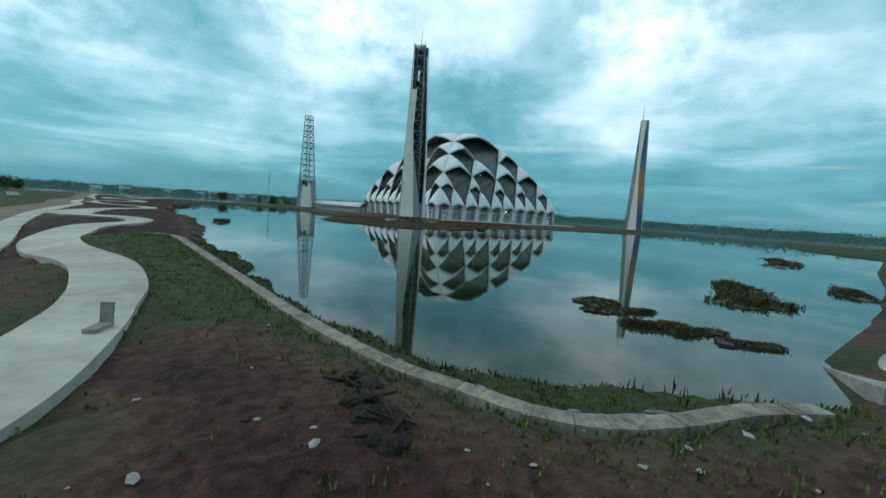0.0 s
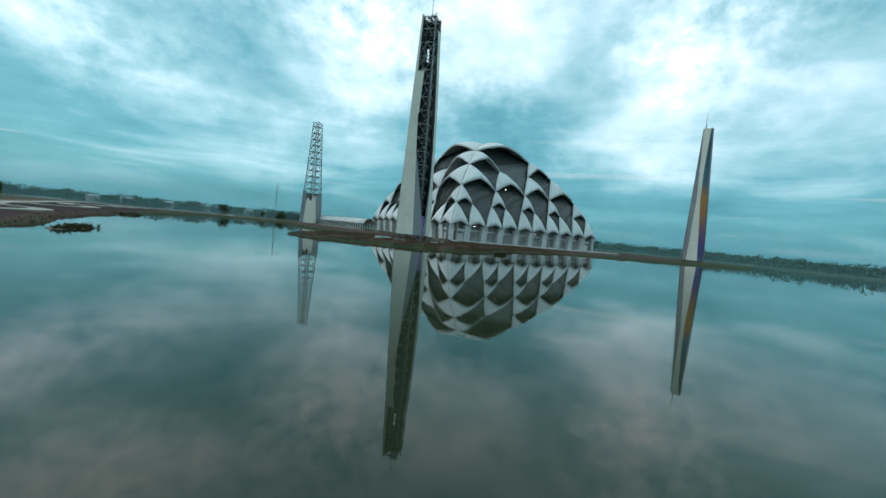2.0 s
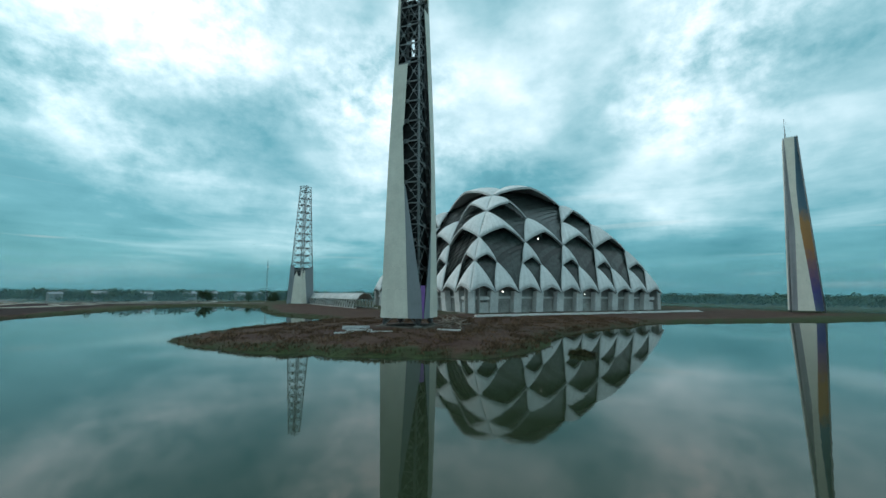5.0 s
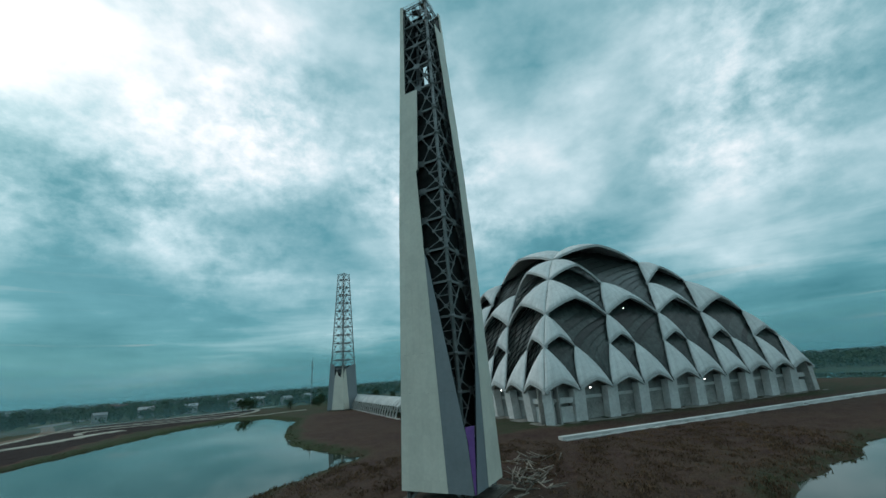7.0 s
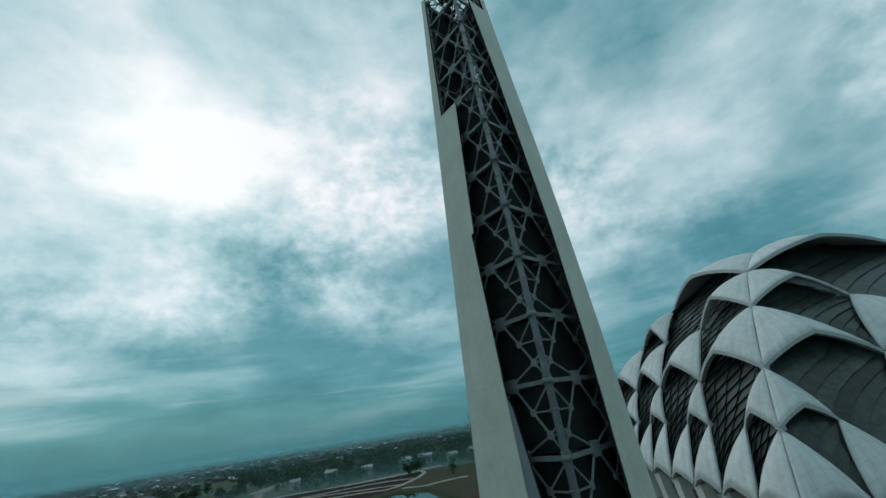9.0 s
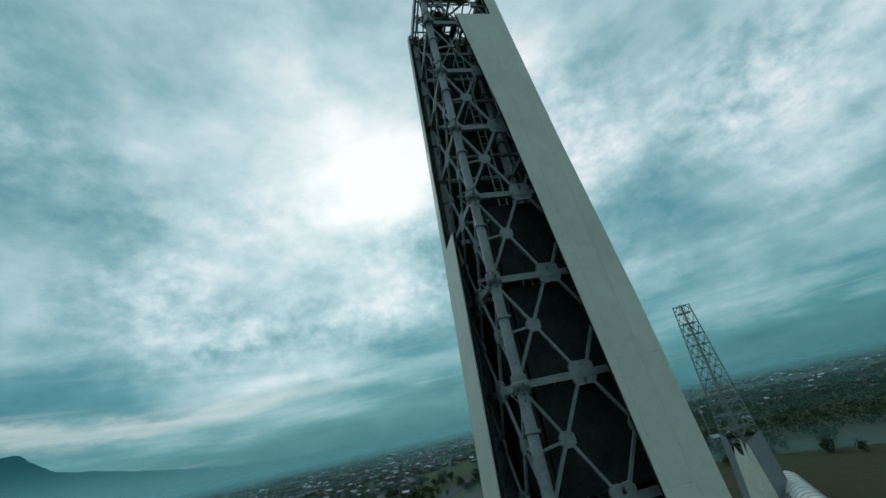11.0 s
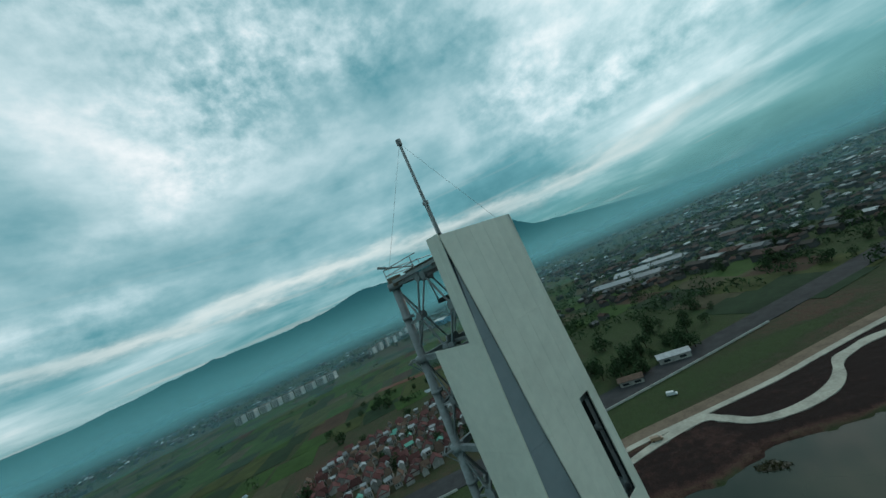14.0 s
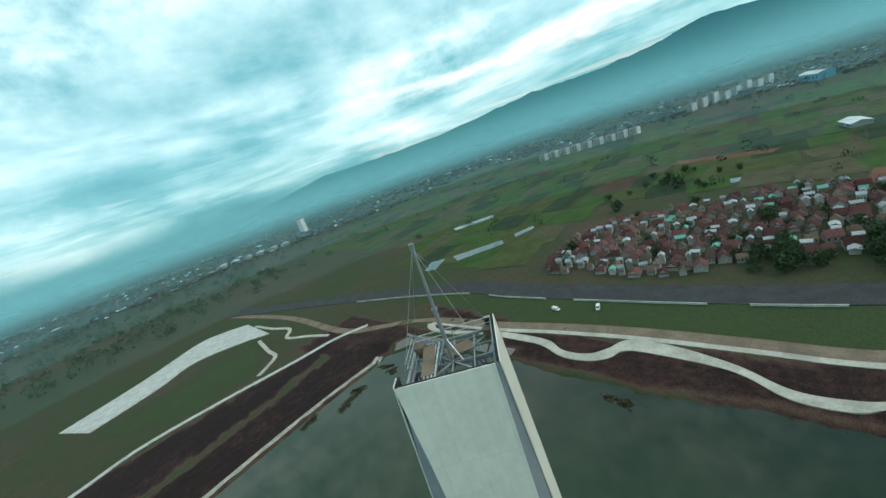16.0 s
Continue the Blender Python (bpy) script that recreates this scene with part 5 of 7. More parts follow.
        out.append(("lintel", q.mesh("lintel", WHITE_WALL)))
        if s_ in (0, 9):
            q = Soup().box((m, EAVE - 2.0, EAVE_Z - 3.6), (b_.x - a_.x - 0.8, 0.5, 1.5), bottom=True)
            out.append(("corner_lintel", q.mesh("corner_lintel", WHITE_WALL)))
            q = Soup().box((m, EAVE - 2.6, 0.8), (b_.x - a_.x - 3.4, 0.4, EAVE_Z - 5.4), bottom=True)
            out.append(("corner_panel", q.mesh("corner_panel", WHITE_WALL)))
    for s_ in range(0, 11):
        a_ = E(s_)
        q = Soup()
        w = 2.0
        q.prism([(a_.x - w, EAVE - 4.2, 0.8), (a_.x + w, EAVE - 4.2, 0.8), (a_.x + w, EAVE - 1.4, 0.8), (a_.x - w, EAVE - 1.4, 0.8)], (0, 0.9, EAVE_Z - 0.5))
        if s_ not in (0, 10):
            out.append(("pier", q.mesh("pier", WHITE_WALL)))
    return out


def build_hall():
    t = thing("domed_hall", "great white domed hall of overlapping arched shells with dark glazing", "building", pose(HALL.x, HALL.y, 0))
    side = build_side()
    for k in range(4):
        holder = part("facade", None, t)
        holder.matrix_basis = pose(0, 0, 0, 0, 0, 90 * k)
        for nm, me in side:
            part(nm, me, holder)
        q = Soup().box((-EAVE + 1.8, EAVE - 1.8, 0.8), (2.6, 2.6, EAVE_Z - 0.6), math.pi / 4, bottom=True)
        part("corner_pier", q.mesh("corner_pier", WHITE_WALL), holder)
    # added dark hull behind the glazing: blocks sky through gaps, stands for dark inside
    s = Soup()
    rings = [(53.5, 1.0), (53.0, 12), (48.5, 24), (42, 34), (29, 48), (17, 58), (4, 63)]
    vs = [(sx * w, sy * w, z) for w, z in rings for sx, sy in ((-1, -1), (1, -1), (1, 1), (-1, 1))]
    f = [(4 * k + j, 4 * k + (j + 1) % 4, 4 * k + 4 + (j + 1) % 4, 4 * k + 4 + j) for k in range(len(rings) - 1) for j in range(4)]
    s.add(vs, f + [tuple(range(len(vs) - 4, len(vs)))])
    part("inner_vault", s.mesh("inner_vault", STEEL_DARK), t, "dark hull added to close off the view in")
    return t


build_hall()


def floodlights():
    """Small lit floodlights under the eaves and in one opening of the hall."""
    lit = bpy.data.materials.new("lit lens")
    lit.use_nodes = True
    lit.node_tree.nodes["Principled BSDF"].inputs["Emission Color"].default_value = (1.0, 0.97, 0.9, 1)
    lit.node_tree.nodes["Principled BSDF"].inputs["Emission Strength"].default_value = 6.0
    for x, y, z, turn in LAMPS:
        t = thing("floodlight", "small lit white floodlight fixed to the hall", "floodlight", pose(x, y, z, 0, 0, turn), group="floodlights of the hall")
        part("housing", Soup().prism([(-.3, 0, -.2), (.3, 0, -.2), (.22, .3, -.12), (-.22, .3, -.12)], (0, 0, .4)).mesh("housing", STEEL), t)
        part("lens", Soup().box((0, -0.03, 0), (0.5, 0.05, 0.32)).mesh("lens", lit), t, "glowing glass lens")
        part("bracket", Soup().beam((0, .2, .15), (0, .9, .5), 0.07).mesh("bracket", STEEL), t)


LAMPS = [(113.9, 49.3, 9.1, 0), (92.4, 57.5, 35.9, 0), (49.3, 79.6, 10.1, -90), (64.9, 49.3, 10.0, 0)]
floodlights()
s = Soup().box((HALL.x, HALL.y, 0.2), (127, 127, 0.9), bottom=True)
thing("pavement_plinth", "grey concrete plinth round the hall", "plinth", kind="structure", data=s.mesh("plinth", CONCRETE_D))

# ---- things on the banks ----
def blades(s, x, y, z, n, h, r, rng, lean=0.35):
    """A tuft of narrow upright blades."""
    for _ in range(n):
        a_, d = rng.uniform(0, 6.28), r * rng.random()
        bx, by = x + d * math.cos(a_), y + d * math.sin(a_)
        t, w, hh = rng.uniform(0, 6.28), rng.uniform(0.03, 0.07) * (0.6 + h), h * rng.uniform(0.5, 1.2)
        lx, ly = lean * hh * math.cos(t + 1.3), lean * hh * math.sin(t + 1.3)
        dx, dy = w * math.cos(t), w * math.sin(t)
        s.add([(bx - dx, by - dy, z - 0.1), (bx + dx, by + dy, z - 0.1), (bx + lx * .4 + dx * .7, by + ly * .4 + dy * .7, z + hh * .6), (bx + lx, by + ly, z + hh)], [(0, 1, 2), (0, 2, 3)])


def build_tunnel():
    """White ribbed vault of the covered walk."""
    p0, p1 = Vector((23, 112, 1.0)), Vector((14, 222, 1.0))
    d = (p1 - p0)
    t = thing("ribbed_canopy", "long white vaulted canopy with slanting ribs", "canopy", pose(p0.x, p0.y, 0.6, 0, 0, math.degrees(math.atan2(d.y, d.x)) - 90))
    ln, w, h = d.length, 5.6, 7.6

    def at(a_, y, k=1.0):
        return Vector((w * k * math.cos(a_), y, 0.6 + h * k * math.sin(a_)))
    s = Soup()
    m, rows = 14, 26
    angs = [math.pi * (0.20 + 0.60 * j / m) for j in range(m + 1)]
    g = [[at(a_, ln * i / rows) for a_ in angs] for i in range(rows + 1)]
    vs = [p for r in g for p in r]
    vi = [p * 1.0 - Vector((0.15 * math.cos(angs[k % (m + 1)]), 0, 0.15)) for k, p in enumerate(vs)]
    f = []
    for i in range(rows):
        for j in range(m):
            a_ = i * (m + 1) + j
            f += [(a_, a_ + 1, a_ + m + 2, a_ + m + 1)]
    s.add(vs, f)
    s.add(vi, [q[::-1] for q in f])
    part("vault_skin", s.mesh("vault_skin", WHITE_WALL, True), t)
    for i in range(rows + 1):
        y = ln * i / rows
        s = Soup()
        pts = []
        for j in range(17):
            a_ = math.pi * j / 16
            pts.append(at(a_, y + 3.2 * (1 - math.sin(a_)), 1.015))
        for a_, b_ in zip(pts, pts[1:]):
            s.beam(a_, b_, 0.75, 0.28)
        part("rib", s.mesh("rib", WHITE_WALL), t)
    for sx in (-1, 1):
        s = Soup().box((sx * w, ln / 2, 0.0), (0.8, ln + 6, 0.9), bottom=True)
        part("base_beam", s.mesh("base_beam", CONCRETE), t)


build_tunnel()


WET_MAT = material("wet weed mat", (0.018, 0.016, 0.012), 0.75, 0, 0.5, 0.5, 0.04)


def reed_island(pts, r, seed, label, floats=0, tall=1.0):
    """A muddy float of reeds along a short plan line."""
    rng = random.Random(seed)
    t = thing("reed_island", label, "reeds", pose(0, 0, 0), group="reed islands in the lake")
    mud, reeds = Soup(), Soup()
    a_, _ = ribbon(pts, 0, w=1, samples=5)
    for p in a_:
        for _ in range(5):
            rr = r * rng.uniform(0.35, 0.9)
            cx, cy = p.x + rng.uniform(-r, r) * .6, p.y + rng.uniform(-r, r) * .6
            n = 9
            ring = [(cx + rr * rng.uniform(.7, 1.2) * math.cos(6.28 * k / n), cy + rr * rng.uniform(.7, 1.2) * math.sin(6.28 * k / n), -0.1) for k in range(n)]
            mud.add(ring + [(cx + rng.uniform(-.3, .3), cy + rng.uniform(-.3, .3), rng.uniform(.12, .3))], [(k, (k + 1) % n, n) for k in range(n)])
            for _ in range(9):
                a2, dd = rng.uniform(0, 6.28), rr * rng.random() ** .5
                blades(reeds, cx + dd * math.cos(a2), cy + dd * math.sin(a2), 0.12, 8, rng.choice((0.12, 0.16, 0.22, 0.3, 0.42)) * tall * (1.9 if (int(cx * 1.3) + int(cy)) % 4 == 0 else 1), 0.4, rng, 0.8)
    for k in range(floats):
        p = a_[int(k * (len(a_) - 1) / max(1, floats - 1))]
        q = Soup().box((p.x + rng.uniform(-.9, .9), p.y + rng.uniform(-.5, .5), -0.15), (rng.uniform(1.1, 1.8), rng.uniform(0.7, 1.1), rng.uniform(.24, .34)), 0.5 + rng.uniform(-.2, .2), bottom=True)
        part("floating_mat", q.mesh("floating_mat", WET_MAT), t, "dark weed-grown floating mat")
    part("mud_bank", mud.mesh("mud_bank", MUD, True), t)
    part("reed_growth", reeds.mesh("reed_growth", REED), t, kind="stuff")


reed_island([(-70.9, -154.4), (-68.6, -154.2), (-68.9, -155.9), (-72.6, -156.6), (-71, -157.9), (-68.3, -159.2)], 0.9, 3, "ragged raft of dark floating mats grown with brown weeds", 9, 0.35)
reed_island([(-73.7, -160.9), (-72.6, -162.2), (-70.6, -162.6), (-72.4, -163.8), (-69.6, -164.9)], 0.85, 4, "broken raft of dark mats with bushy brown reeds", 8, 0.5)
reed_island([(-71.5, -166.6), (-69.5, -168.6)], 0.6, 14, "low end of a weed raft near the slipway", 3, 0.5)
reed_island([(-38, -156), (-46, -159.5), (-53, -161.5), (-50, -163)], 2.6, 5, "broad low reed island standing in shallow water")
reed_island([(-29, -166.5), (-22, -164.8)], 1.8, 6, "flat green-brown reed island near the south shore")
reed_island([(7.5, -45.1), (8.3, -47.5)], 0.5, 15, "dark twiggy weeds standing in the inlet", 0, 0.9)
reed_island([(14, -148), (26, -146), (40, -140)], 3.2, 8, "long flat weed bank off the south shore")
reed_island([(-91, -50), (-90, -42)], 1.8, 9, "dark weed clump off the west bank")
reed_island([(-99, 60), (-97, 66)], 2.4, 10, "weed clump near the west bank")


def shore_grass():
    rng = random.Random(21)
    s = Soup()
    pts = [Vector((*p, 0)) for p in LAKE]
    cand = []
    for a_, b_ in zip(pts, pts[1:] + pts[:1]):
        ln = (b_ - a_).length
        near = a_.x < -90 and -168 < a_.y < -95
        if a_.x > 100 or a_.y > 230 or (a_.y < -150 and a_.x > -81):
            continue
        n_ = Vector((-(b_ - a_).y, (b_ - a_).x, 0)).normalized()
        for _ in range(int(ln * (22 if near else 3.5))):
            q = a_.lerp(b_, rng.random()) - n_ * rng.uniform(-2.8, 2.8)
            cand.append((q.x, q.y, near))
    c = np.array(cand)
    zz = terrain_height(c[:, 0], c[:, 1])
    for (x, y, near), z in zip(cand, zz):
        if z > 0.03:
            blades(s, x, y, float(z), 5, (0.20 if near else 0.34) * rng.uniform(0.5, 1.5), 0.35 if near else 0.7, rng)
    thing("grass_shore", "rough green and brown grass along the lake edge", "grass", kind="stuff", data=s.mesh("grass_shore", REED))
    s = Soup()
    x = np.array([rng.uniform(-112, -82) for _ in range(34000)])
    y = np.array([rng.uniform(-186, -104) for _ in range(34000)])
    lush = inside(x, y, GREEN[0][0])
    zz = np.where(inside(x, y, BANK + TOE[::-1]), -1, terrain_height(x, y))
    for x_, y_, g_, z, kd in zip(x, y, lush, zz, edge_distance(x, y, BANK + BANK[::-1])):
        near_kerb = kd < rng.uniform(1.2, 4.0)
        if (z > 0.7 or (z > 0.12 and x_ < -86)) and (rng.random() < (0.42 if z < 0.7 else 0.5 if near_kerb else 0.26 if g_ else 0.05)):
            blades(s, x_, y_, float(z), 5, rng.uniform(0.05, 0.17), 0.3, rng, 0.6)
    thing("grass_bank", "short green grass on the start bank", "grass", kind="stuff", data=s.mesh("grass_bank", BANK_GRASS))


shore_grass()


def dry_grass():
    """Brown dead grass and low weeds over the spit round the unfinished minaret."""
    rng = random.Random(91)
    dead = material("dead grass", (0.125, 0.078, 0.048), 0.95, 0, 0.12, 0.45, rnd=0.5, island=True)
    n = 30000
    x = np.array([rng.uniform(-48, 80) for _ in range(n)])
    y = np.array([rng.uniform(-44, 34) for _ in range(n)])
    z = terrain_height(x, y)
    thick = ripple(x, y, 11, 61) + 0.6 * ripple(x, y, 4, 62)
    s = Soup()
    for px, py, pz, th in zip(x, y, z, thick):
        if pz < 0.3 or px * px + py * py < 115 or (py > 22 and px > 32) or th < rng.uniform(-1.0, 0.5):
            continue
        blades(s, px, py, float(pz), 5, rng.uniform(0.12, 0.42) * (1 + 0.5 * max(0, th)), 0.55, rng, 0.75)
    thing("grass_dry", "brown dead grass on the spit of land", "grass", kind="stuff", data=s.mesh("grass_dry", dead))


dry_grass()


def litter():
    """Pale rubble and scraps strewn over the soil."""
    rng = random.Random(5)
    pale = material("pale rubble", (0.27, 0.255, 0.235), 0.9, 0, 3, 0.4, 0.02)
    dark = material("dark clod", (0.045, 0.03, 0.026), 0.95, 0, 3, 0.4, 0.05)
    spots = [(rng.uniform(-107, -93), rng.uniform(-174, -132)) for _ in range(90)] + [(rng.uniform(-106, -88), rng.uniform(-179, -166)) for _ in range(80)]
    spots += [(rng.uniform(-14, 18), rng.uniform(-26, -8)) for _ in range(24)]
    zz = terrain_height(*np.array(spots).T)
    for (x, y), z in zip(spots, zz):
        z = float(z)
        if z < 0.5 or inside(np.array([x]), np.array([y]), BANK + TOE[::-1])[0]:
            continue
        bm = bmesh.new()
        bmesh.ops.create_icosphere(bm, subdivisions=1, radius=1)
        sx = rng.choice((0.05, 0.06, 0.08, 0.1, 0.13, 0.2))
        for v in bm.verts:
            v.co = Vector((v.co.x * sx * rng.uniform(.6, 1.3), v.co.y * sx * rng.uniform(.4, .9), v.co.z * sx * rng.uniform(.08, .3)))
        me = bpy.data.meshes.new("rubble")
        bm.to_mesh(me)
        bm.free()
        isdark = rng.random() < 0.35
        me.materials.append(dark if isdark else pale)
        thing("rubble", "dark clod of earth on bare soil" if isdark else "pale scrap of rubble on bare soil", "rubble", pose(x, y, z + 0.02, 0, 0, rng.uniform(0, 360)), group="rubble on the bank", data=me)


litter()


def sticks(name, label, cat, c, n, ln, spread, high, seed, mat, rad=0.06):
    rng = random.Random(seed)
    t = thing(name, label, cat, pose(c[0], c[1], c[2]))
    for _ in range(n):
        a_, tilt = rng.uniform(0, 6.28), rng.uniform(-0.1, 0.5)
        l2 = ln * rng.uniform(0.4, 1)
        x, y = rng.uniform(-spread, spread), rng.uniform(-spread, spread)
        z = rng.uniform(0, high) * max(0, 1 - (abs(x) + abs(y)) / (2 * spread))
        d = Vector((math.cos(a_) * math.cos(tilt), math.sin(a_) * math.cos(tilt), math.sin(tilt))) * l2
        s = Soup().beam((x, y, z + rad), Vector((x, y, z + rad)) + d, rad * rng.uniform(.7, 1.6) * 2, rad * 2)
        part("stick", s.mesh("stick", mat), t)
    return t


SCRAP = material("weathered timber", (0.24, 0.205, 0.17), 0.9, 0, 1, 0.4, 0.01, rnd=0.55)
for c, n_, ln, sp, hi, sd, lb in (((10.6, -2.4, 0.9), 44, 3.4, 2.6, 1.8, 7, "heap of grey scrap timber and formwork"), ((14.5, 3.5, 0.9), 34, 3.2, 2.8, 1.1, 18, "loose heap of brown and grey scrap timber"),
                                  ((20.0, 11.5, 0.9), 30, 3.6, 3.4, 0.8, 28, "spread of broken formwork on bare soil"), ((6.0, -11.0, 0.95), 10, 2.6, 2.6, 0.3, 8, "low spread of scrap bars by the minaret foot")):
    sticks("scrap_pile", lb, "scrap pile", c, n_, ln, sp, hi, sd, SCRAP)
ROOT = material("dark root", (0.035, 0.026, 0.022), 0.95, 0, 2, 0.5, 0.05)
for n_, (rx, ry) in enumerate(((-98.9, -166.2), (-99.1, -167.9), (-99.3, -169.2))):
    heap = sticks("root_heap", "dark uprooted roots and clods lying on soil", "roots", (rx, ry, float(terrain_height(np.array([rx]), np.array([ry]))[0]) - 0.03), 9, 0.8, 0.35, 0.35, 9 + n_, ROOT, 0.035)
    rng = random.Random(40 + n_)
    for _ in range(7):
        bm = bmesh.new()
        bmesh.ops.create_icosphere(bm, subdivisions=2, radius=rng.uniform(0.12, 0.34))
        cx, cy = rng.uniform(-.5, .5), rng.uniform(-.7, .7)
        for v in bm.verts:
            v.co = Vector((cx + v.co.x * rng.uniform(.8, 1.3), cy + v.co.y * rng.uniform(.8, 1.3), 0.05 + v.co.z * rng.uniform(.5, 1.0)))
        me = bpy.data.meshes.new("clod")
        bm.to_mesh(me)
        bm.free()
        me.materials.append(ROOT)
        part("clod", me, heap)
t = thing("pipe_stack", "stack of pale steel pipes laid on dry grass", "pipes", pose(-14.2, -4.2, 1.0, 0, 0, -18), group="pipe stacks")
for row in range(3):
    for i in range(5 - row):
        q = Soup().beam((-2.7 + 0.15 * ((i * 3 + row) % 4), (i + row / 2) * 0.3 - .6, 0.14 + 0.25 * row), (2.7 + 0.2 * ((i + row) % 3), (i + row / 2) * 0.3 - .6, 0.14 + 0.25 * row), 0.14, sides=8)
        part("pipe", q.mesh("pipe", GALV), t)
for x, y, ln, turn in ((-14.4, -8.0, 5.2, -20), (-11.6, -12.5, 5.2, -25), (-18.4, -11.8, 4.0, 2), (3.1, -14.6, 5.4, -52)):
    t = thing("box_beam", "pale painted steel beam lying on dry grass", "beam", pose(x, y, 1.02, 0, 0, turn), group="beams on the grass")
    for dy in (-0.17, 0.17):
        part("flange", Soup().beam((-ln / 2, dy, 0.16), (ln / 2, dy, 0.16), 0.05, 0.32).mesh("flange", WHITE_WALL), t)
    part("web", Soup().beam((-ln / 2 + .02, 0, 0.2), (ln / 2 - .02, 0, 0.2), 0.29, 0.05).mesh("web", WHITE_WALL), t)
# grey block chair left on the walk
t = thing("concrete_seat", "grey L-shaped concrete seat on the walk", "seat", pose(-105.4, -159.1, 2.94, 0, 0, 65))
s = Soup().box((0, 0, 0), (0.95, 0.42, 0.16), bottom=True)
part("seat", s.mesh("seat", CONCRETE_D), t)
s = Soup().prism([(0.36, -0.2, 0.0), (0.47, -0.2, 0.0), (0.47, 0.2, 0.0), (0.36, 0.2, 0.0)], (0.10, 0, 0.86))
part("backrest", s.mesh("backrest", CONCRETE_D), t)


def vehicle(x, y, z, turn, col, label, tall=1.0):
    paint = material("paint", col, 0.35, 0, 1, 0.05)
    t = thing("van", label, "van", pose(x, y, z, 0, 0, turn))
    s = Soup().prism([(-2.2, -.85, .45), (2.2, -.85, .45), (2.25, -.85, 1.0), (1.5, -.85, 1.15), (.9, -.85, 1.85 * tall), (-2.2, -.85, 1.9 * tall)], (0, 1.7, 0))
    part("body", s.mesh("body", paint), t)
    for px in (-1.4, 1.4):
        for py in (-.85, .75):
            s = Soup().beam((px, py, .34), (px, py + .12, .34), .34, sides=12)
            part("wheel", s.mesh("wheel", STEEL_DARK), t, "black tyre")
    s = Soup().prism([(1.45, -.7, 1.18), (1.45, .7, 1.18), (.96, .7, 1.78 * tall), (.96, -.7, 1.78 * tall)], (.04, 0, .02))
    part("windscreen", s.mesh("windscreen", GLASS_D), t)


vehicle(-143, -100, 1.05, 80, (0.6, 0.6, 0.58), "white van parked on the grass verge")
vehicle(-148, -79, 1.05, 20, (0.62, 0.62, 0.6), "white van standing beside the road", 1.1)
vehicle(-158, 69, 1.05, 60, (0.55, 0.56, 0.56), "pale van by the grass verge")
vehicle(-131, 46, 1.22, 78, (0.25, 0.16, 0.10), "brown van on the dirt track", 0.9)
vehicle(-176, 40, 1.4, 82, (0.5, 0.5, 0.5), "grey van driving lane side", 1.0)


def radio_mast(x, y, h):
    t = thing("radio_mast", "thin lattice radio mast with antennas", "mast", pose(x, y, 0.9))
    for k in range(3):
        a_ = 2.094 * k
        s = Soup().beam((0.9 * math.cos(a_), 0.9 * math.sin(a_), 0), (0.35 * math.cos(a_), 0.35 * math.sin(a_), h * 0.88), 0.1, sides=6)
        part("leg", s.mesh("leg", STEEL), t)
    s = Soup()
    for i in range(int(h / 2)):
        z = 2 * i
        r0 = 0.9 - 0.55 * z / h
        for k in range(3):
            a_, b_ = 2.094 * k, 2.094 * (k + 1)
            s.beam((r0 * math.cos(a_), r0 * math.sin(a_), z), (r0 * math.cos(b_), r0 * math.sin(b_), min(z + 2, h * .88)), 0.06, sides=4)
    part("lattice", s.mesh("lattice", STEEL), t)
    s = Soup().beam((0, 0, h * 0.86), (0, 0, h), 0.08, sides=6)
    part("spike", s.mesh("spike", STEEL), t)
    for k in range(3):
        a_ = 2.094 * k + .5
        s = Soup().box((0.8 * math.cos(a_), 0.8 * math.sin(a_), h * 0.8), (0.3, 0.3, 2.0))
        part("antenna", s.mesh("antenna", WHITE_WALL), t)


radio_mast(-12, 296, 39)

# ---- trees, village, town and hills ----
def leaf_mesh(seed, r, h, n, size, name="crown"):
    """A crown of many single leaf sprays gathered in uneven clumps."""
    rng = random.Random(seed)
    clumps = []
    for _ in range(13):
        a_, e = rng.uniform(0, 6.28), rng.uniform(-0.5, 1)
        d = r * rng.uniform(0.25, 0.8)
        clumps.append((Vector((d * math.cos(a_), d * math.sin(a_), h * (0.5 + 0.42 * e))), r * rng.uniform(0.28, 0.5)))
    s = Soup()
    for _ in range(n):
        c, cr = rng.choice(clumps)
        v = Vector((rng.gauss(0, 1), rng.gauss(0, 1), rng.gauss(0, 1))).normalized()
        p = c + v * cr * rng.uniform(0.55, 1.05)
        u = Vector((rng.gauss(0, 1), rng.gauss(0, 1), rng.gauss(0, 1))).normalized()
        w = v.cross(u).normalized() * size * rng.uniform(.6, 1.3)
        q = (v + u * .6).normalized() * size * rng.uniform(.6, 1.2)
        s.add([p - w * .5, p + q * .3 - w * .1, p + w * .5 + q * .5, p + q], [(0, 1, 2, 3)])
    return s.mesh(name, LEAF)


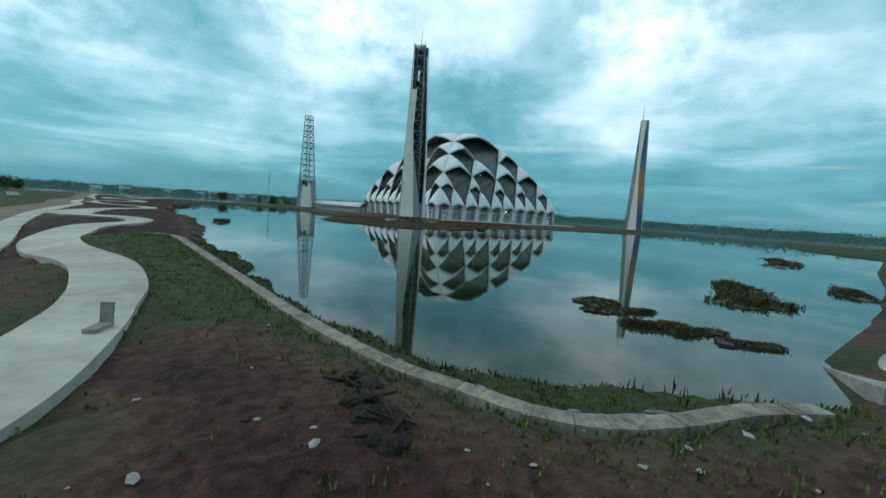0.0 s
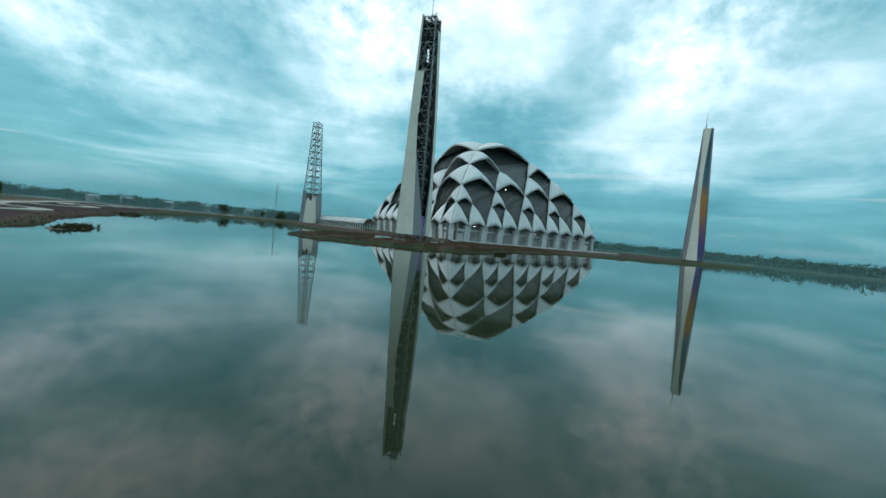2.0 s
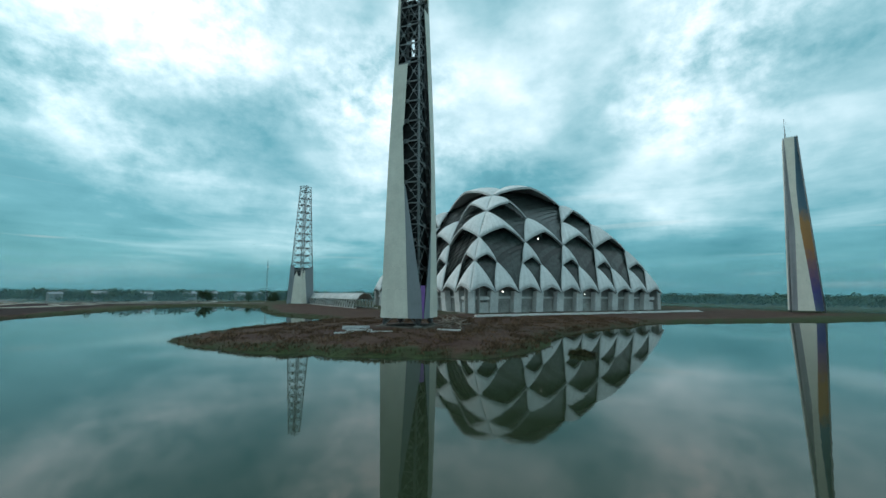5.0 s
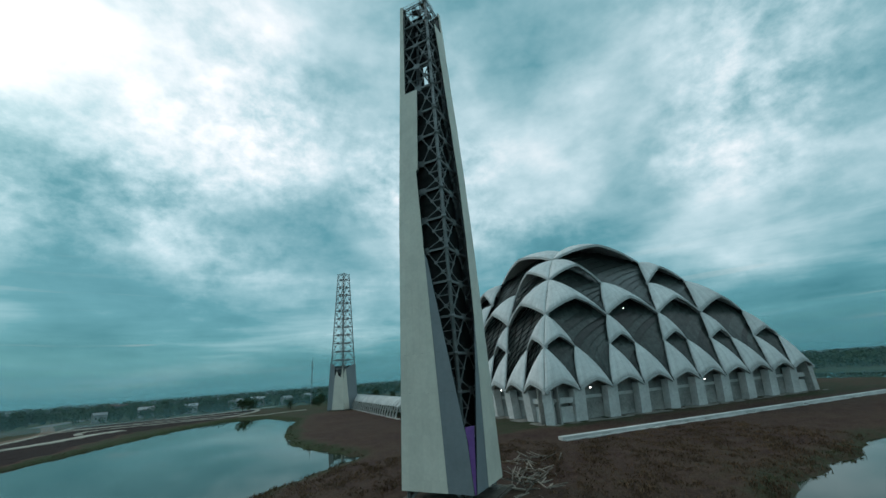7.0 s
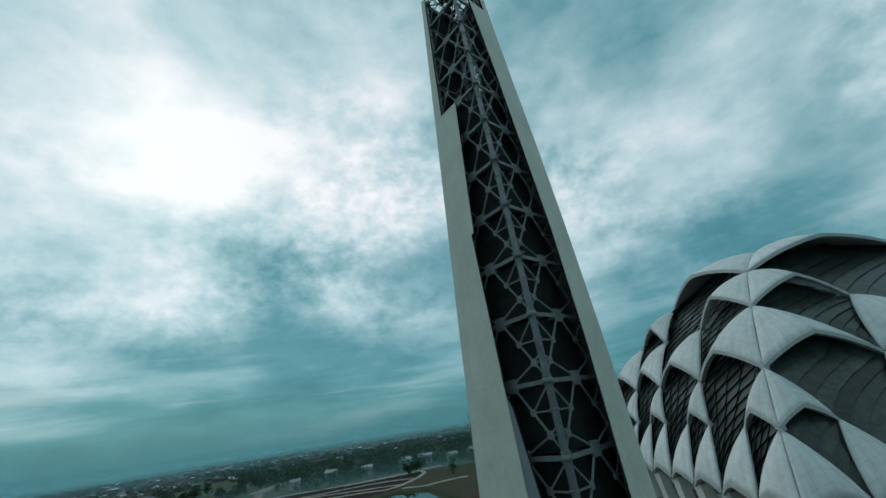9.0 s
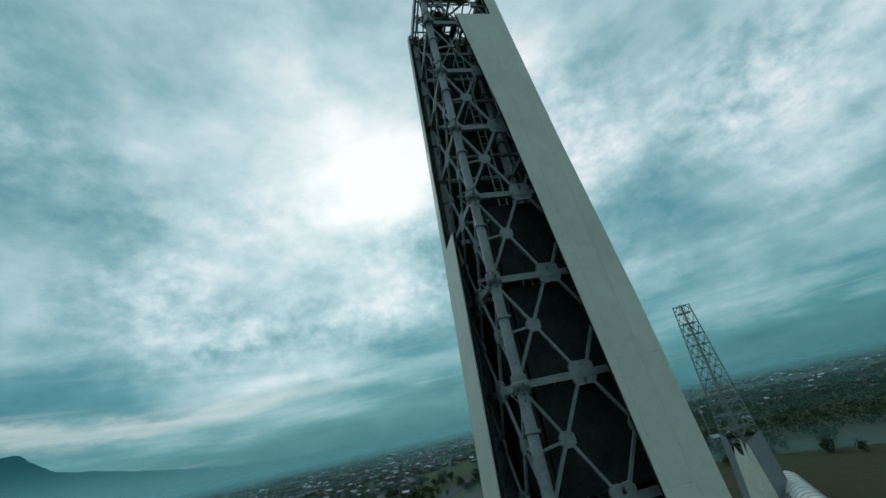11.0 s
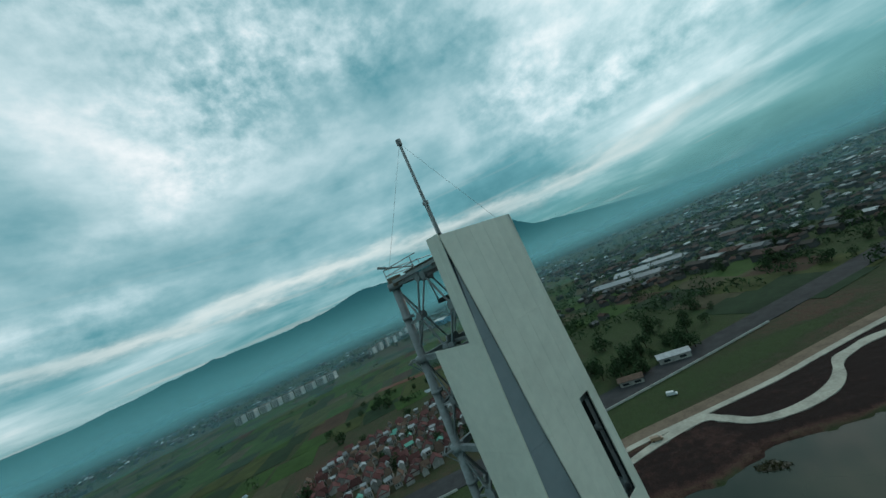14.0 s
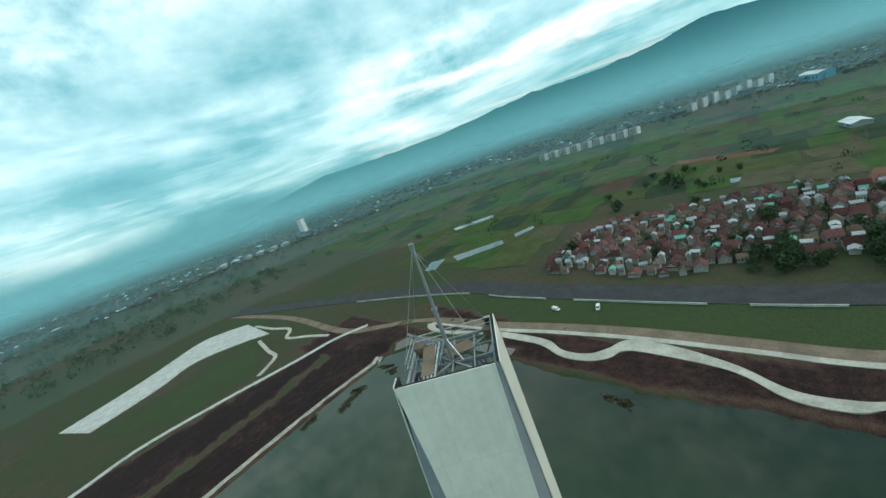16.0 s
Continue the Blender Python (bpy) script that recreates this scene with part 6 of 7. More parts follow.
def tree_proto(seed, r, h, n=420):
    rng = random.Random(seed)
    t = thing("tree", "dark green broadleaf tree with an uneven crown", "tree", pose(0, 0, 0), group="trees round the lake")
    s = Soup()
    s.beam((0, 0, -0.2), (0.1 * r, 0.05 * r, h * 0.5), h * 0.035, sides=7, w2=h * 0.02)
    for k in range(5):
        a_ = 1.25 * k + rng.uniform(-.3, .3)
        s.beam((0.05 * r, 0.03 * r, h * rng.uniform(.25, .45)), (r * .6 * math.cos(a_), r * .6 * math.sin(a_), h * rng.uniform(.5, .8)), h * 0.014, sides=5, w2=h * 0.005)
    part("trunk", s.mesh("trunk", BARK), t)
    part("crown", leaf_mesh(seed + 50, r, h, n, r * 0.30), t)
    return t


def build_trees():
    rng = random.Random(77)
    protos = [tree_proto(1, 4.2, 9.0), tree_proto(2, 5.2, 11.0), tree_proto(3, 3.2, 8.0, 320)]
    spots = []
    for _ in range(46):    # dense grove between village and road
        spots.append((rng.uniform(-226, -190), rng.uniform(-30, 110)))
    for _ in range(20):
        spots.append((rng.uniform(-262, -205), rng.uniform(70, 150)))
    for _ in range(26):
        spots.append((rng.uniform(-320, -195), rng.uniform(-140, 40)))
    for _ in range(26):    # north-west bank
        spots.append((rng.uniform(-175, -60), rng.uniform(318, 400)))
    for _ in range(16):
        spots.append((rng.uniform(-60, 60), rng.uniform(250, 340)))
    for _ in range(22):
        spots.append((rng.uniform(330, 430), rng.uniform(-60, 200)))
    for _ in range(14):
        spots.append((rng.uniform(-420, -330), rng.uniform(-160, -60)))
    for _ in range(60):
        spots.append((rng.uniform(-345, -205), rng.uniform(215, 430)))
    for _ in range(60):
        spots.append((rng.uniform(-160, 20), rng.uniform(326, 440)))
    for _ in range(24):
        spots.append((rng.uniform(-222, -188), rng.uniform(-30, 110)))
    for k, (x, y) in enumerate(spots):
        p = protos[k % 3]
        f = rng.uniform(0.5, 1.05)
        m = pose(x, y, 0.9, 0, 0, rng.uniform(0, 360)) @ Matrix.Diagonal((f, f, f * rng.uniform(.8, 1.15), 1))
        copy_thing(p, m)
    for p, xy in zip(protos, ((-196, 60), (-208, 20), (-201, -8))):
        p.matrix_world = pose(*xy, 0.9)


build_trees()

TILE = material("red roof tiles", (0.10, 0.042, 0.040), 0.9, 0, 0.8, 0.45, 0.03, rnd=0.5)
TIN = material("grey sheet roof", (0.30, 0.31, 0.32), 0.6, 0.2, 0.6, 0.3, rnd=0.3)
BROWNROOF = material("brown roof", (0.13, 0.085, 0.065), 0.9, 0, 0.8, 0.4, 0.03, rnd=0.35)
TEALROOF = material("green sheet roof", (0.10, 0.32, 0.25), 0.6, 0.1, 0.6, 0.2)
WALL = material("painted house wall", (0.27, 0.26, 0.24), 0.9, 0, 0.5, 0.3, rnd=0.3)


def house_proto(w, d, h, pitch, roof, label, hip=False):
    t = thing("house", label, "house", pose(0, 0, 0), group="village houses")
    s = Soup().box((0, 0, -0.3), (w, d, h + 0.3), bottom=True)
    s.add([(-w / 2, -d / 2, h), (-w / 2, d / 2, h), (-w / 2, 0, h + pitch), (w / 2, -d / 2, h), (w / 2, d / 2, h), (w / 2, 0, h + pitch)], [(0, 2, 1), (3, 4, 5)])
    part("wall", s.mesh("wall", WALL), t)
    s = Soup()
    o = 0.5
    dz = pitch * o / (d / 2)
    for sy in (-1, 1):
        s.prism([(-w / 2 - o, sy * (d / 2 + o), h - dz), (w / 2 + o, sy * (d / 2 + o), h - dz), (w / 2 + (o if not hip else -w * .2), 0, h + pitch + .05), (-w / 2 - (o if not hip else -w * .2), 0, h + pitch + .05)], (0, 0, 0.15))
    if hip:
        for sx in (-1, 1):
            s.add([(sx * (w / 2 + o), -d / 2 - o, h - dz + .1), (sx * (w / 2 + o), d / 2 + o, h - dz + .1), (sx * (w / 2 - w * .2), 0, h + pitch + .15)], [(0, 1, 2)])
    part("roof", s.mesh("roof", roof), t)
    for k in range(3):
        s = Soup().box((-w / 2 + w * (k + .5) / 3, -d / 2 - .02, h * .55), (0.9, 0.08, 1.1))
        part("window", s.mesh("window", STEEL_DARK), t)
    return t


def build_village():
    rng = random.Random(12)
    L = [house_proto(8.6, 8.2, 2.5, 2.2, TILE, "small house with a red tiled gable roof"), house_proto(9.8, 8.6, 2.5, 2.4, TILE, "house with a red tiled hip roof", True),
         house_proto(7.5, 7.0, 2.5, 1.8, BROWNROOF, "small house with a brown weathered roof"), house_proto(6.5, 5.5, 4.2, 1.0, TIN, "two-storey house with a pale sheet roof"),
         house_proto(6, 5, 2.8, 0.7, TIN, "low house with a pale sheet roof"), house_proto(8.5, 7.5, 2.5, 2.1, BROWNROOF, "house with a dark brown hip roof", True), house_proto(7, 5, 3.2, 1.2, TEALROOF, "house with a green sheet roof")]
    area_ = [(-188, -132), (-245, -150), (-285, -123), (-307, -70), (-326, -25), (-318, 17), (-290, 40), (-228, 52), (-214, 30), (-206, -20), (-187, -40), (-186, -82)]
    wts = [0, 0, 0, 0, 1, 1, 1, 2, 2, 3, 3, 4, 4, 5, 5, 6]
    used = set()
    y = -150
    while y < 56:
        x = -328
        while x < -184:
            px, py = x + rng.uniform(-1.6, 1.6), y + rng.uniform(-1.5, 1.5)
            if inside(np.array([px]), np.array([py]), area_)[0] and rng.random() < 0.9:
                k = rng.choice(wts)
                f = rng.uniform(.6, .95)
                m = pose(px, py, 1.0, 0, 0, 12 + rng.choice((0, 90)) + rng.uniform(-9, 9)) @ Matrix.Diagonal((f, f, rng.uniform(.9, 1.2), 1))
                if k not in used:
                    used.add(k)
                    L[k].matrix_world = m
                else:
                    copy_thing(L[k], m)
            x += 7.8
        y += 7.5
    for k, p in enumerate(L):
        if k not in used:
            p.matrix_world = pose(-200 - 9 * k, -60, 1.0)


build_village()


def build_fields():
    """Paddy plots and banks beyond the village, each plot a thin turned sheet."""
    rng = random.Random(31)
    mats = [material("plot " + n_, c, 0.95, 0, 0.05, 0.35, 0.1) for n_, c in (("green", (0.034, 0.068, 0.016)), ("olive", (0.050, 0.062, 0.020)), ("straw", (0.065, 0.060, 0.034)), ("earth", (0.060, 0.038, 0.026)), ("dark", (0.020, 0.038, 0.018)))]
    soups = [Soup() for _ in mats]
    for gx in range(-820, -186, 46):
        for gy in range(-760, 250, 34):
            x, y = gx + rng.uniform(-5, 5), gy + rng.uniform(-5, 5)
            if x > -340 and -165 < y < 130 or x > -205 + 0.12 * min(0, y + 150):
                continue
            k = rng.choices(range(5), (5, 4, 2, 1, 3))[0]
            w, d, a_ = rng.uniform(36, 62), rng.uniform(24, 44), 0.18 + rng.uniform(-.12, .12)
            lift_ = 1.12 + rng.uniform(0, .14)
            ca, sa = math.cos(a_), math.sin(a_)
            q = [(x + ca * i * w - sa * j * d, y + sa * i * w + ca * j * d, lift_) for i, j in ((-.5, -.5), (.5, -.5), (.5, .5), (-.5, .5))]
            soups[k].prism(q, (0, 0, 0.1))
    for k, (s_, m) in enumerate(zip(soups, mats)):
        thing("field", ("green", "olive", "straw-coloured", "brown earth", "dark green")[k] + " farm plots divided by low banks", "field", kind="stuff", data=s_.mesh("field", m))
    pond = material("pond water", (0.05, 0.06, 0.06), 0.08, 0, 0.1, 0.2, spec=0.6)
    for q in ([(-209, -240), (-246, -214), (-256, -224), (-219, -256)], [(-262, -212), (-284, -205), (-291, -212), (-270, -220)], [(-345, -110), (-357, -45), (-369, -47), (-361, -116)], [(-300, -330), (-340, -300), (-350, -312), (-309, -345)], [(-190, -250), (-214, -262), (-206, -274), (-186, -262)]):
        s_ = Soup().prism([(x, y, 1.25) for x, y in q], (0, 0, 0.06))
        thing("water_pond", "pale flooded plot mirroring the sky", "pond", kind="structure", data=s_.mesh("pond", pond))
    red = material("tilled red earth", (0.14, 0.065, 0.045), 0.95, 0, 0.06, 0.35, 0.1)
    s_ = Soup().prism([(x, y, 1.3) for x, y in ((-476, -135), (-460, -140), (-440, -50), (-455, -45))], (0, 0, 0.06))
    s_.prism([(x, y, 1.3) for x, y in ((-345, 12), (-300, 6), (-290, 48), (-338, 52))], (0, 0, 0.06))
    thing("field", "bare tilled red earth plots", "field", kind="stuff", data=s_.mesh("field", red))


build_fields()


def shed(x, y, w, d, h, turn, wall, roof, label):
    t = thing("warehouse", label, "warehouse", pose(x, y, 0.9, 0, 0, turn), group="warehouses")
    s = Soup().box((0, 0, 0), (w, d, h), bottom=True)
    s.add([(-w / 2, -d / 2, h), (-w / 2, d / 2, h), (-w / 2, 0, h + d * .13), (w / 2, -d / 2, h), (w / 2, d / 2, h), (w / 2, 0, h + d * .13)], [(0, 2, 1), (3, 4, 5)])
    part("wall", s.mesh("wall", wall), t)
    s = Soup()
    for sy in (-1, 1):
        s.prism([(-w / 2 - .6, sy * (d / 2 + .8), h - .2), (w / 2 + .6, sy * (d / 2 + .8), h - .2), (w / 2 + .6, 0, h + d * .13 + .1), (-w / 2 - .6, 0, h + d * .13 + .1)], (0, 0, .2))
    part("roof", s.mesh("roof", roof), t)
    for k in range(max(2, int(w // 9))):
        s = Soup().box((-w / 2 + w * (k + .5) / max(2, int(w // 9)), -d / 2 - .05, h * .5), (3.2, .15, h * .35))
        part("window", s.mesh("window", STEEL_DARK), t)


PALE = material("pale sheet roof", (0.55, 0.56, 0.56), 0.6, 0.1, 0.1, 0.2, rnd=0.15)
for k in range(6):
    shed(-184 - 26 * k, -1033 + 16 * k, 34, 18, 6, 60 + 8 * (k % 2), WALL, TIN, "long white warehouse with a pale roof")
for x, y, w, d in ((-450, 175, 60, 26), (-425, 205, 40, 22), (-478, 215, 55, 30), (-455, 248, 44, 22), (-500, 265, 40, 20)):
    shed(x, y, w * .8, d * .8, 6, 48, WALL, TIN, "factory hall with a pale sheet roof")
shed(-692, 129, 30, 22, 13, 20, TEALROOF, TEALROOF, "large hall clad in mint green sheet")
shed(-980, -60, 60, 24, 12, 30, material("blue sheet", (0.10, 0.30, 0.42), 0.5, 0, 0.1, 0.1), PALE, "large hall clad in blue sheet")
shed(-499, 0, 26, 14, 4, 20, WALL, PALE, "low white shed among the plots")
shed(-193, 92, 16, 7, 3.5, 70, WALL, TIN, "long grey shed beside the road")
shed(-187, 64, 12, 6, 3.2, 70, WALL, BROWNROOF, "grey roofed road depot")


def apartment(x, y, turn, w, h, label="white apartment block with rows of windows"):
    t = thing("apartment_block", label, "apartment block", pose(x, y, 0.9, 0, 0, turn), group="apartment blocks")
    s = Soup().box((0, 0, 0), (w, 12, h), bottom=True)
    part("wall", s.mesh("wall", WHITE_WALL), t)
    s = Soup().box((0, 0, h), (w + .8, 12.8, .7), bottom=True)
    part("roof", s.mesh("roof", BROWNROOF), t)
    for f in range(int(h // 3.2)):
        s = Soup().box((0, -6.0, 1.2 + 3.2 * f), (w * .86, .3, 1.5), bottom=True)
        part("window_band", s.mesh("window_band", STEEL_DARK), t)
    for k in range(3):
        s = Soup().box((-w * .3 + w * .3 * k, -6.3, 0), (w * .07, .9, h), bottom=True)
        part("stair_bay", s.mesh("stair_bay", WALL), t)


rng = random.Random(4)
for k in range(9):
    apartment(-750 - 9 * k, -480 + 21 * k, 78, 17, 15 + (k % 2))
for k in range(8):
    apartment(-985 - 24 * k, -255 + 15 * k, 60, 18, 17 + 3 * (k % 3))
apartment(-1250, 60, 40, 22, 62, "slim grey high-rise in haze")
apartment(-1235, 100, 40, 22, 58, "slim grey high-rise in haze")
apartment(-430, -1100, 40, 24, 40, "slim grey high-rise in haze")


def build_town():
    """Countless small houses and woods of the plain, each kind one joined mesh."""
    rng = random.Random(8)
    soups = [Soup() for _ in range(4)]
    walls = Soup()
    n = 0
    while n < 7600:
        a_, d = rng.uniform(0, 6.283), 330 + 1400 * rng.random() ** 0.8
        if rng.random() < 0.22:
            a_, d = rng.uniform(2.2, 2.85), rng.uniform(400, 950)
        x, y = d * math.cos(a_), d * math.sin(a_)
        deg = math.degrees(a_)
        if -900 < x < -186 and -800 < y < 70 and rng.random() < 0.985:
            continue
        if (deg < 130 or deg > 330) and d < 620:
            continue
        if 180 < deg < 305 and d < 950 and rng.random() < 0.985:
            continue
        n_ = math.sin(x * .006 + 1) + math.sin(y * .007 + 2) + math.sin((x + y) * .004)
        if n_ < -0.4 and rng.random() < 0.8:
            continue
        n += 1
        w, dd, h, t = rng.uniform(5, 10), rng.uniform(5, 8), rng.uniform(2.6, 5), rng.choice((0.2, 1.77)) + rng.uniform(-.2, .2)
        if rng.random() < 0.03:
            w, dd, h = w * 3, dd * 2.2, h * 1.6
        walls.box((x, y, 0.8), (w, dd, h), t, bottom=True)
        ca, sa = math.cos(t), math.sin(t)
        s = soups[rng.choices(range(4), (5, 8, 4, 2))[0]]
        p = [(x + ca * i - sa * j, y + sa * i + ca * j, z) for i, j, z in ((-w / 2 - .4, -dd / 2 - .4, h + .7), (w / 2 + .4, -dd / 2 - .4, h + .7), (w / 2 + .4, dd / 2 + .4, h + .7), (-w / 2 - .4, dd / 2 + .4, h + .7), (-w / 2, 0, h + 2.4), (w / 2, 0, h + 2.4))]
        s.add(p, [(0, 1, 5, 4), (2, 3, 4, 5), (0, 4, 3), (1, 2, 5), (3, 2, 1, 0)])
    thing("town", "plastered walls of the small houses of the plain", "town", kind="stuff", data=walls.mesh("town", material("town wall", (0.08, 0.08, 0.078), 0.9, 0, .1, .3, rnd=.4, island=True)))
    for s, (nm, c) in zip(soups, (("red", (0.085, 0.048, 0.040)), ("brown", (0.050, 0.044, 0.038)), ("grey", (0.17, 0.175, 0.18)), ("white", (0.58, 0.59, 0.59)))):
        thing("town", nm + " roofs of small houses on the plain", "town", kind="stuff", data=s.mesh("town", material("town roof " + nm, tuple(v * 0.8 for v in c), 0.8, 0, .1, .3, rnd=.35, island=True)))
    woods = Soup()
    n = 0
    while n < 10500:
        a_ = rng.uniform(0, 6.283)
        d = rng.uniform(300, 1650)
        x, y = d * math.cos(a_), d * math.sin(a_)
        deg = math.degrees(a_)
        if -900 < x < -186 and -800 < y < 70 and rng.random() < 0.93:
            continue
        if deg < 130 or deg > 330:
            d = rng.uniform(300, 900)
            x, y = 60 + d * math.cos(a_), 60 + d * math.sin(a_)
        if -110 < x < 335 and -175 < y < 305 or -260 < x < 140 and -520 < y < -160:
            continue
        n += 1
        r, h = rng.uniform(2.2, 4.6), rng.uniform(4, 10)
        for _ in range(24):
            v = Vector((rng.gauss(0, 1), rng.gauss(0, 1), rng.gauss(0, 1))).normalized()
            p = Vector((x, y, 0.8 + h * .55)) + Vector((v.x * r, v.y * r, v.z * h * .5))
            u = Vector((rng.gauss(0, 1), rng.gauss(0, 1), rng.gauss(0, 1))).normalized()
            w_ = v.cross(u).normalized() * r * .62
            q = (v * .4 + u).normalized() * r * .7
            woods.add([p - w_, p + q * .6 - w_ * .2, p + w_ + q * .3, p + q], [(0, 1, 2, 3)])
    thing("woodland", "dark scattered trees of the plain", "trees", kind="stuff", data=woods.mesh("woodland", LEAF))


build_town()


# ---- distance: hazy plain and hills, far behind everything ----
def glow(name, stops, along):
    """A glowing backdrop whose colour stops carry the haze of the air before it."""
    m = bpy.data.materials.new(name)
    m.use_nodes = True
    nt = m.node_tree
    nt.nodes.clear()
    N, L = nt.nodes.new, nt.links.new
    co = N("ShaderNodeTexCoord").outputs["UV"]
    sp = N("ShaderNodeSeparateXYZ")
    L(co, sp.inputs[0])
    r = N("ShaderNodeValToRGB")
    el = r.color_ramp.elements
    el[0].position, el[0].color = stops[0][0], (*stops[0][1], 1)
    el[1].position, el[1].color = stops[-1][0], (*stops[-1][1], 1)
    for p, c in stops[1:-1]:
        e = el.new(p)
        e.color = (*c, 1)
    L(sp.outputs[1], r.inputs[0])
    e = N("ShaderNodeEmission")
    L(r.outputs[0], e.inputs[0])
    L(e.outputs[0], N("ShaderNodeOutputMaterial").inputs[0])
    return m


def ring_sheet(name, label, inner, outer, mat):
    """Between two closed lines of (x, y, z); v runs 0 to 1 from inner to outer."""
    n = len(inner)
    me = mesh_of(name, inner + outer, [(k, (k + 1) % n, n + (k + 1) % n, n + k) for k in range(n)], mat)
    uv = me.uv_layers.new(name="span")
    for lp in me.loops:
        uv.data[lp.index].uv = (0, 0 if lp.vertex_index < n else 1)
    return thing(name, label, "backdrop", kind="structure", data=me)


# ridge line of the hills: azimuth, height
HILLS = [(0, 20), (100, 24), (112, 40), (119, 70), (127, 60), (139, 75), (145, 90), (150.8, 120), (156.4, 185), (162.3, 268), (165.7, 318), (167.6, 405), (168.4, 457), (169.6, 462), (171.2, 488), (172.3, 548), (173.2, 556), (175.1, 528),
         (176.1, 470), (177, 415), (179, 398), (181.2, 400), (185.6, 356), (189.3, 382), (193, 412), (197, 350), (203.6, 310), (212.5, 326), (219.4, 278), (226, 232), (236, 212), (243, 222), (250, 140), (258, 40), (275, 20), (360, 20)]


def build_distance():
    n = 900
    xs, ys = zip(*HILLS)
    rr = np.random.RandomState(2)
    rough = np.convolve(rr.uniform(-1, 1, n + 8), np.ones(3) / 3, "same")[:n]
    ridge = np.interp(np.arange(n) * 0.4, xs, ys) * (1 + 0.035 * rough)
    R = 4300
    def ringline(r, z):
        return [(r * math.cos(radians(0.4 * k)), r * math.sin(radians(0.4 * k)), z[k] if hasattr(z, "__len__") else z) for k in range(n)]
    ring_sheet("backdrop_plain", "glowing far plain with painted haze", ringline(1650, 1.6), ringline(R - 20, 1.6), glow("far plain", PLAIN_HAZE_STOPS, 1))
    hills = ring_sheet("backdrop_hills", "glowing blue-green hills with painted haze", ringline(R, -20), ringline(R, ridge.tolist()), glow("far hills", HILL_HAZE_STOPS, 1))

    # the painted haze thins with height: v follows the height, not the ridge
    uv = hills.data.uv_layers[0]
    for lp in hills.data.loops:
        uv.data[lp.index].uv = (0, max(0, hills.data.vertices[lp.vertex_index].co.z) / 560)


def haze_sheet_material(name, dense, top):
    """Haze stand-in: mostly clear sheet, scattering the sky's light, thinning out with height."""
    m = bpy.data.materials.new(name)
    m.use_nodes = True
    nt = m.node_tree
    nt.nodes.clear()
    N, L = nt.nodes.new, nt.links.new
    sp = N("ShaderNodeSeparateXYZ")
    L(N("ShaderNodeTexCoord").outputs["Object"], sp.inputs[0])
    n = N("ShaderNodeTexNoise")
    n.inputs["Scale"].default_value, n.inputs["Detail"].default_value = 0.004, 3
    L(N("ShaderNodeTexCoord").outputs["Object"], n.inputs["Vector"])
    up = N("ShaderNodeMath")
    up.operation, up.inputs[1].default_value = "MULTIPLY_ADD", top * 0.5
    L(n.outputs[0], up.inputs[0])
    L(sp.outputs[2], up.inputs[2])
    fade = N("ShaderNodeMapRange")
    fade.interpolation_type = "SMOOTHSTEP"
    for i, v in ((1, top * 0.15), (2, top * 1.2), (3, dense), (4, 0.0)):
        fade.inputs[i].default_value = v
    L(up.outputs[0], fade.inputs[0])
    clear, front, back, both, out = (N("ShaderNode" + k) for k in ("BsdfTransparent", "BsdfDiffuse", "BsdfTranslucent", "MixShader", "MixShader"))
    front.inputs[0].default_value = back.inputs[0].default_value = (*HAZE_SHEET_COLOUR, 1)
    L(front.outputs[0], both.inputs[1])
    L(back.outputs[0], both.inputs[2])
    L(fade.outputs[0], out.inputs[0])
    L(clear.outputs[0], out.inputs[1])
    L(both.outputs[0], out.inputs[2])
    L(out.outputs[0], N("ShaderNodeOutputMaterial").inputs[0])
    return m


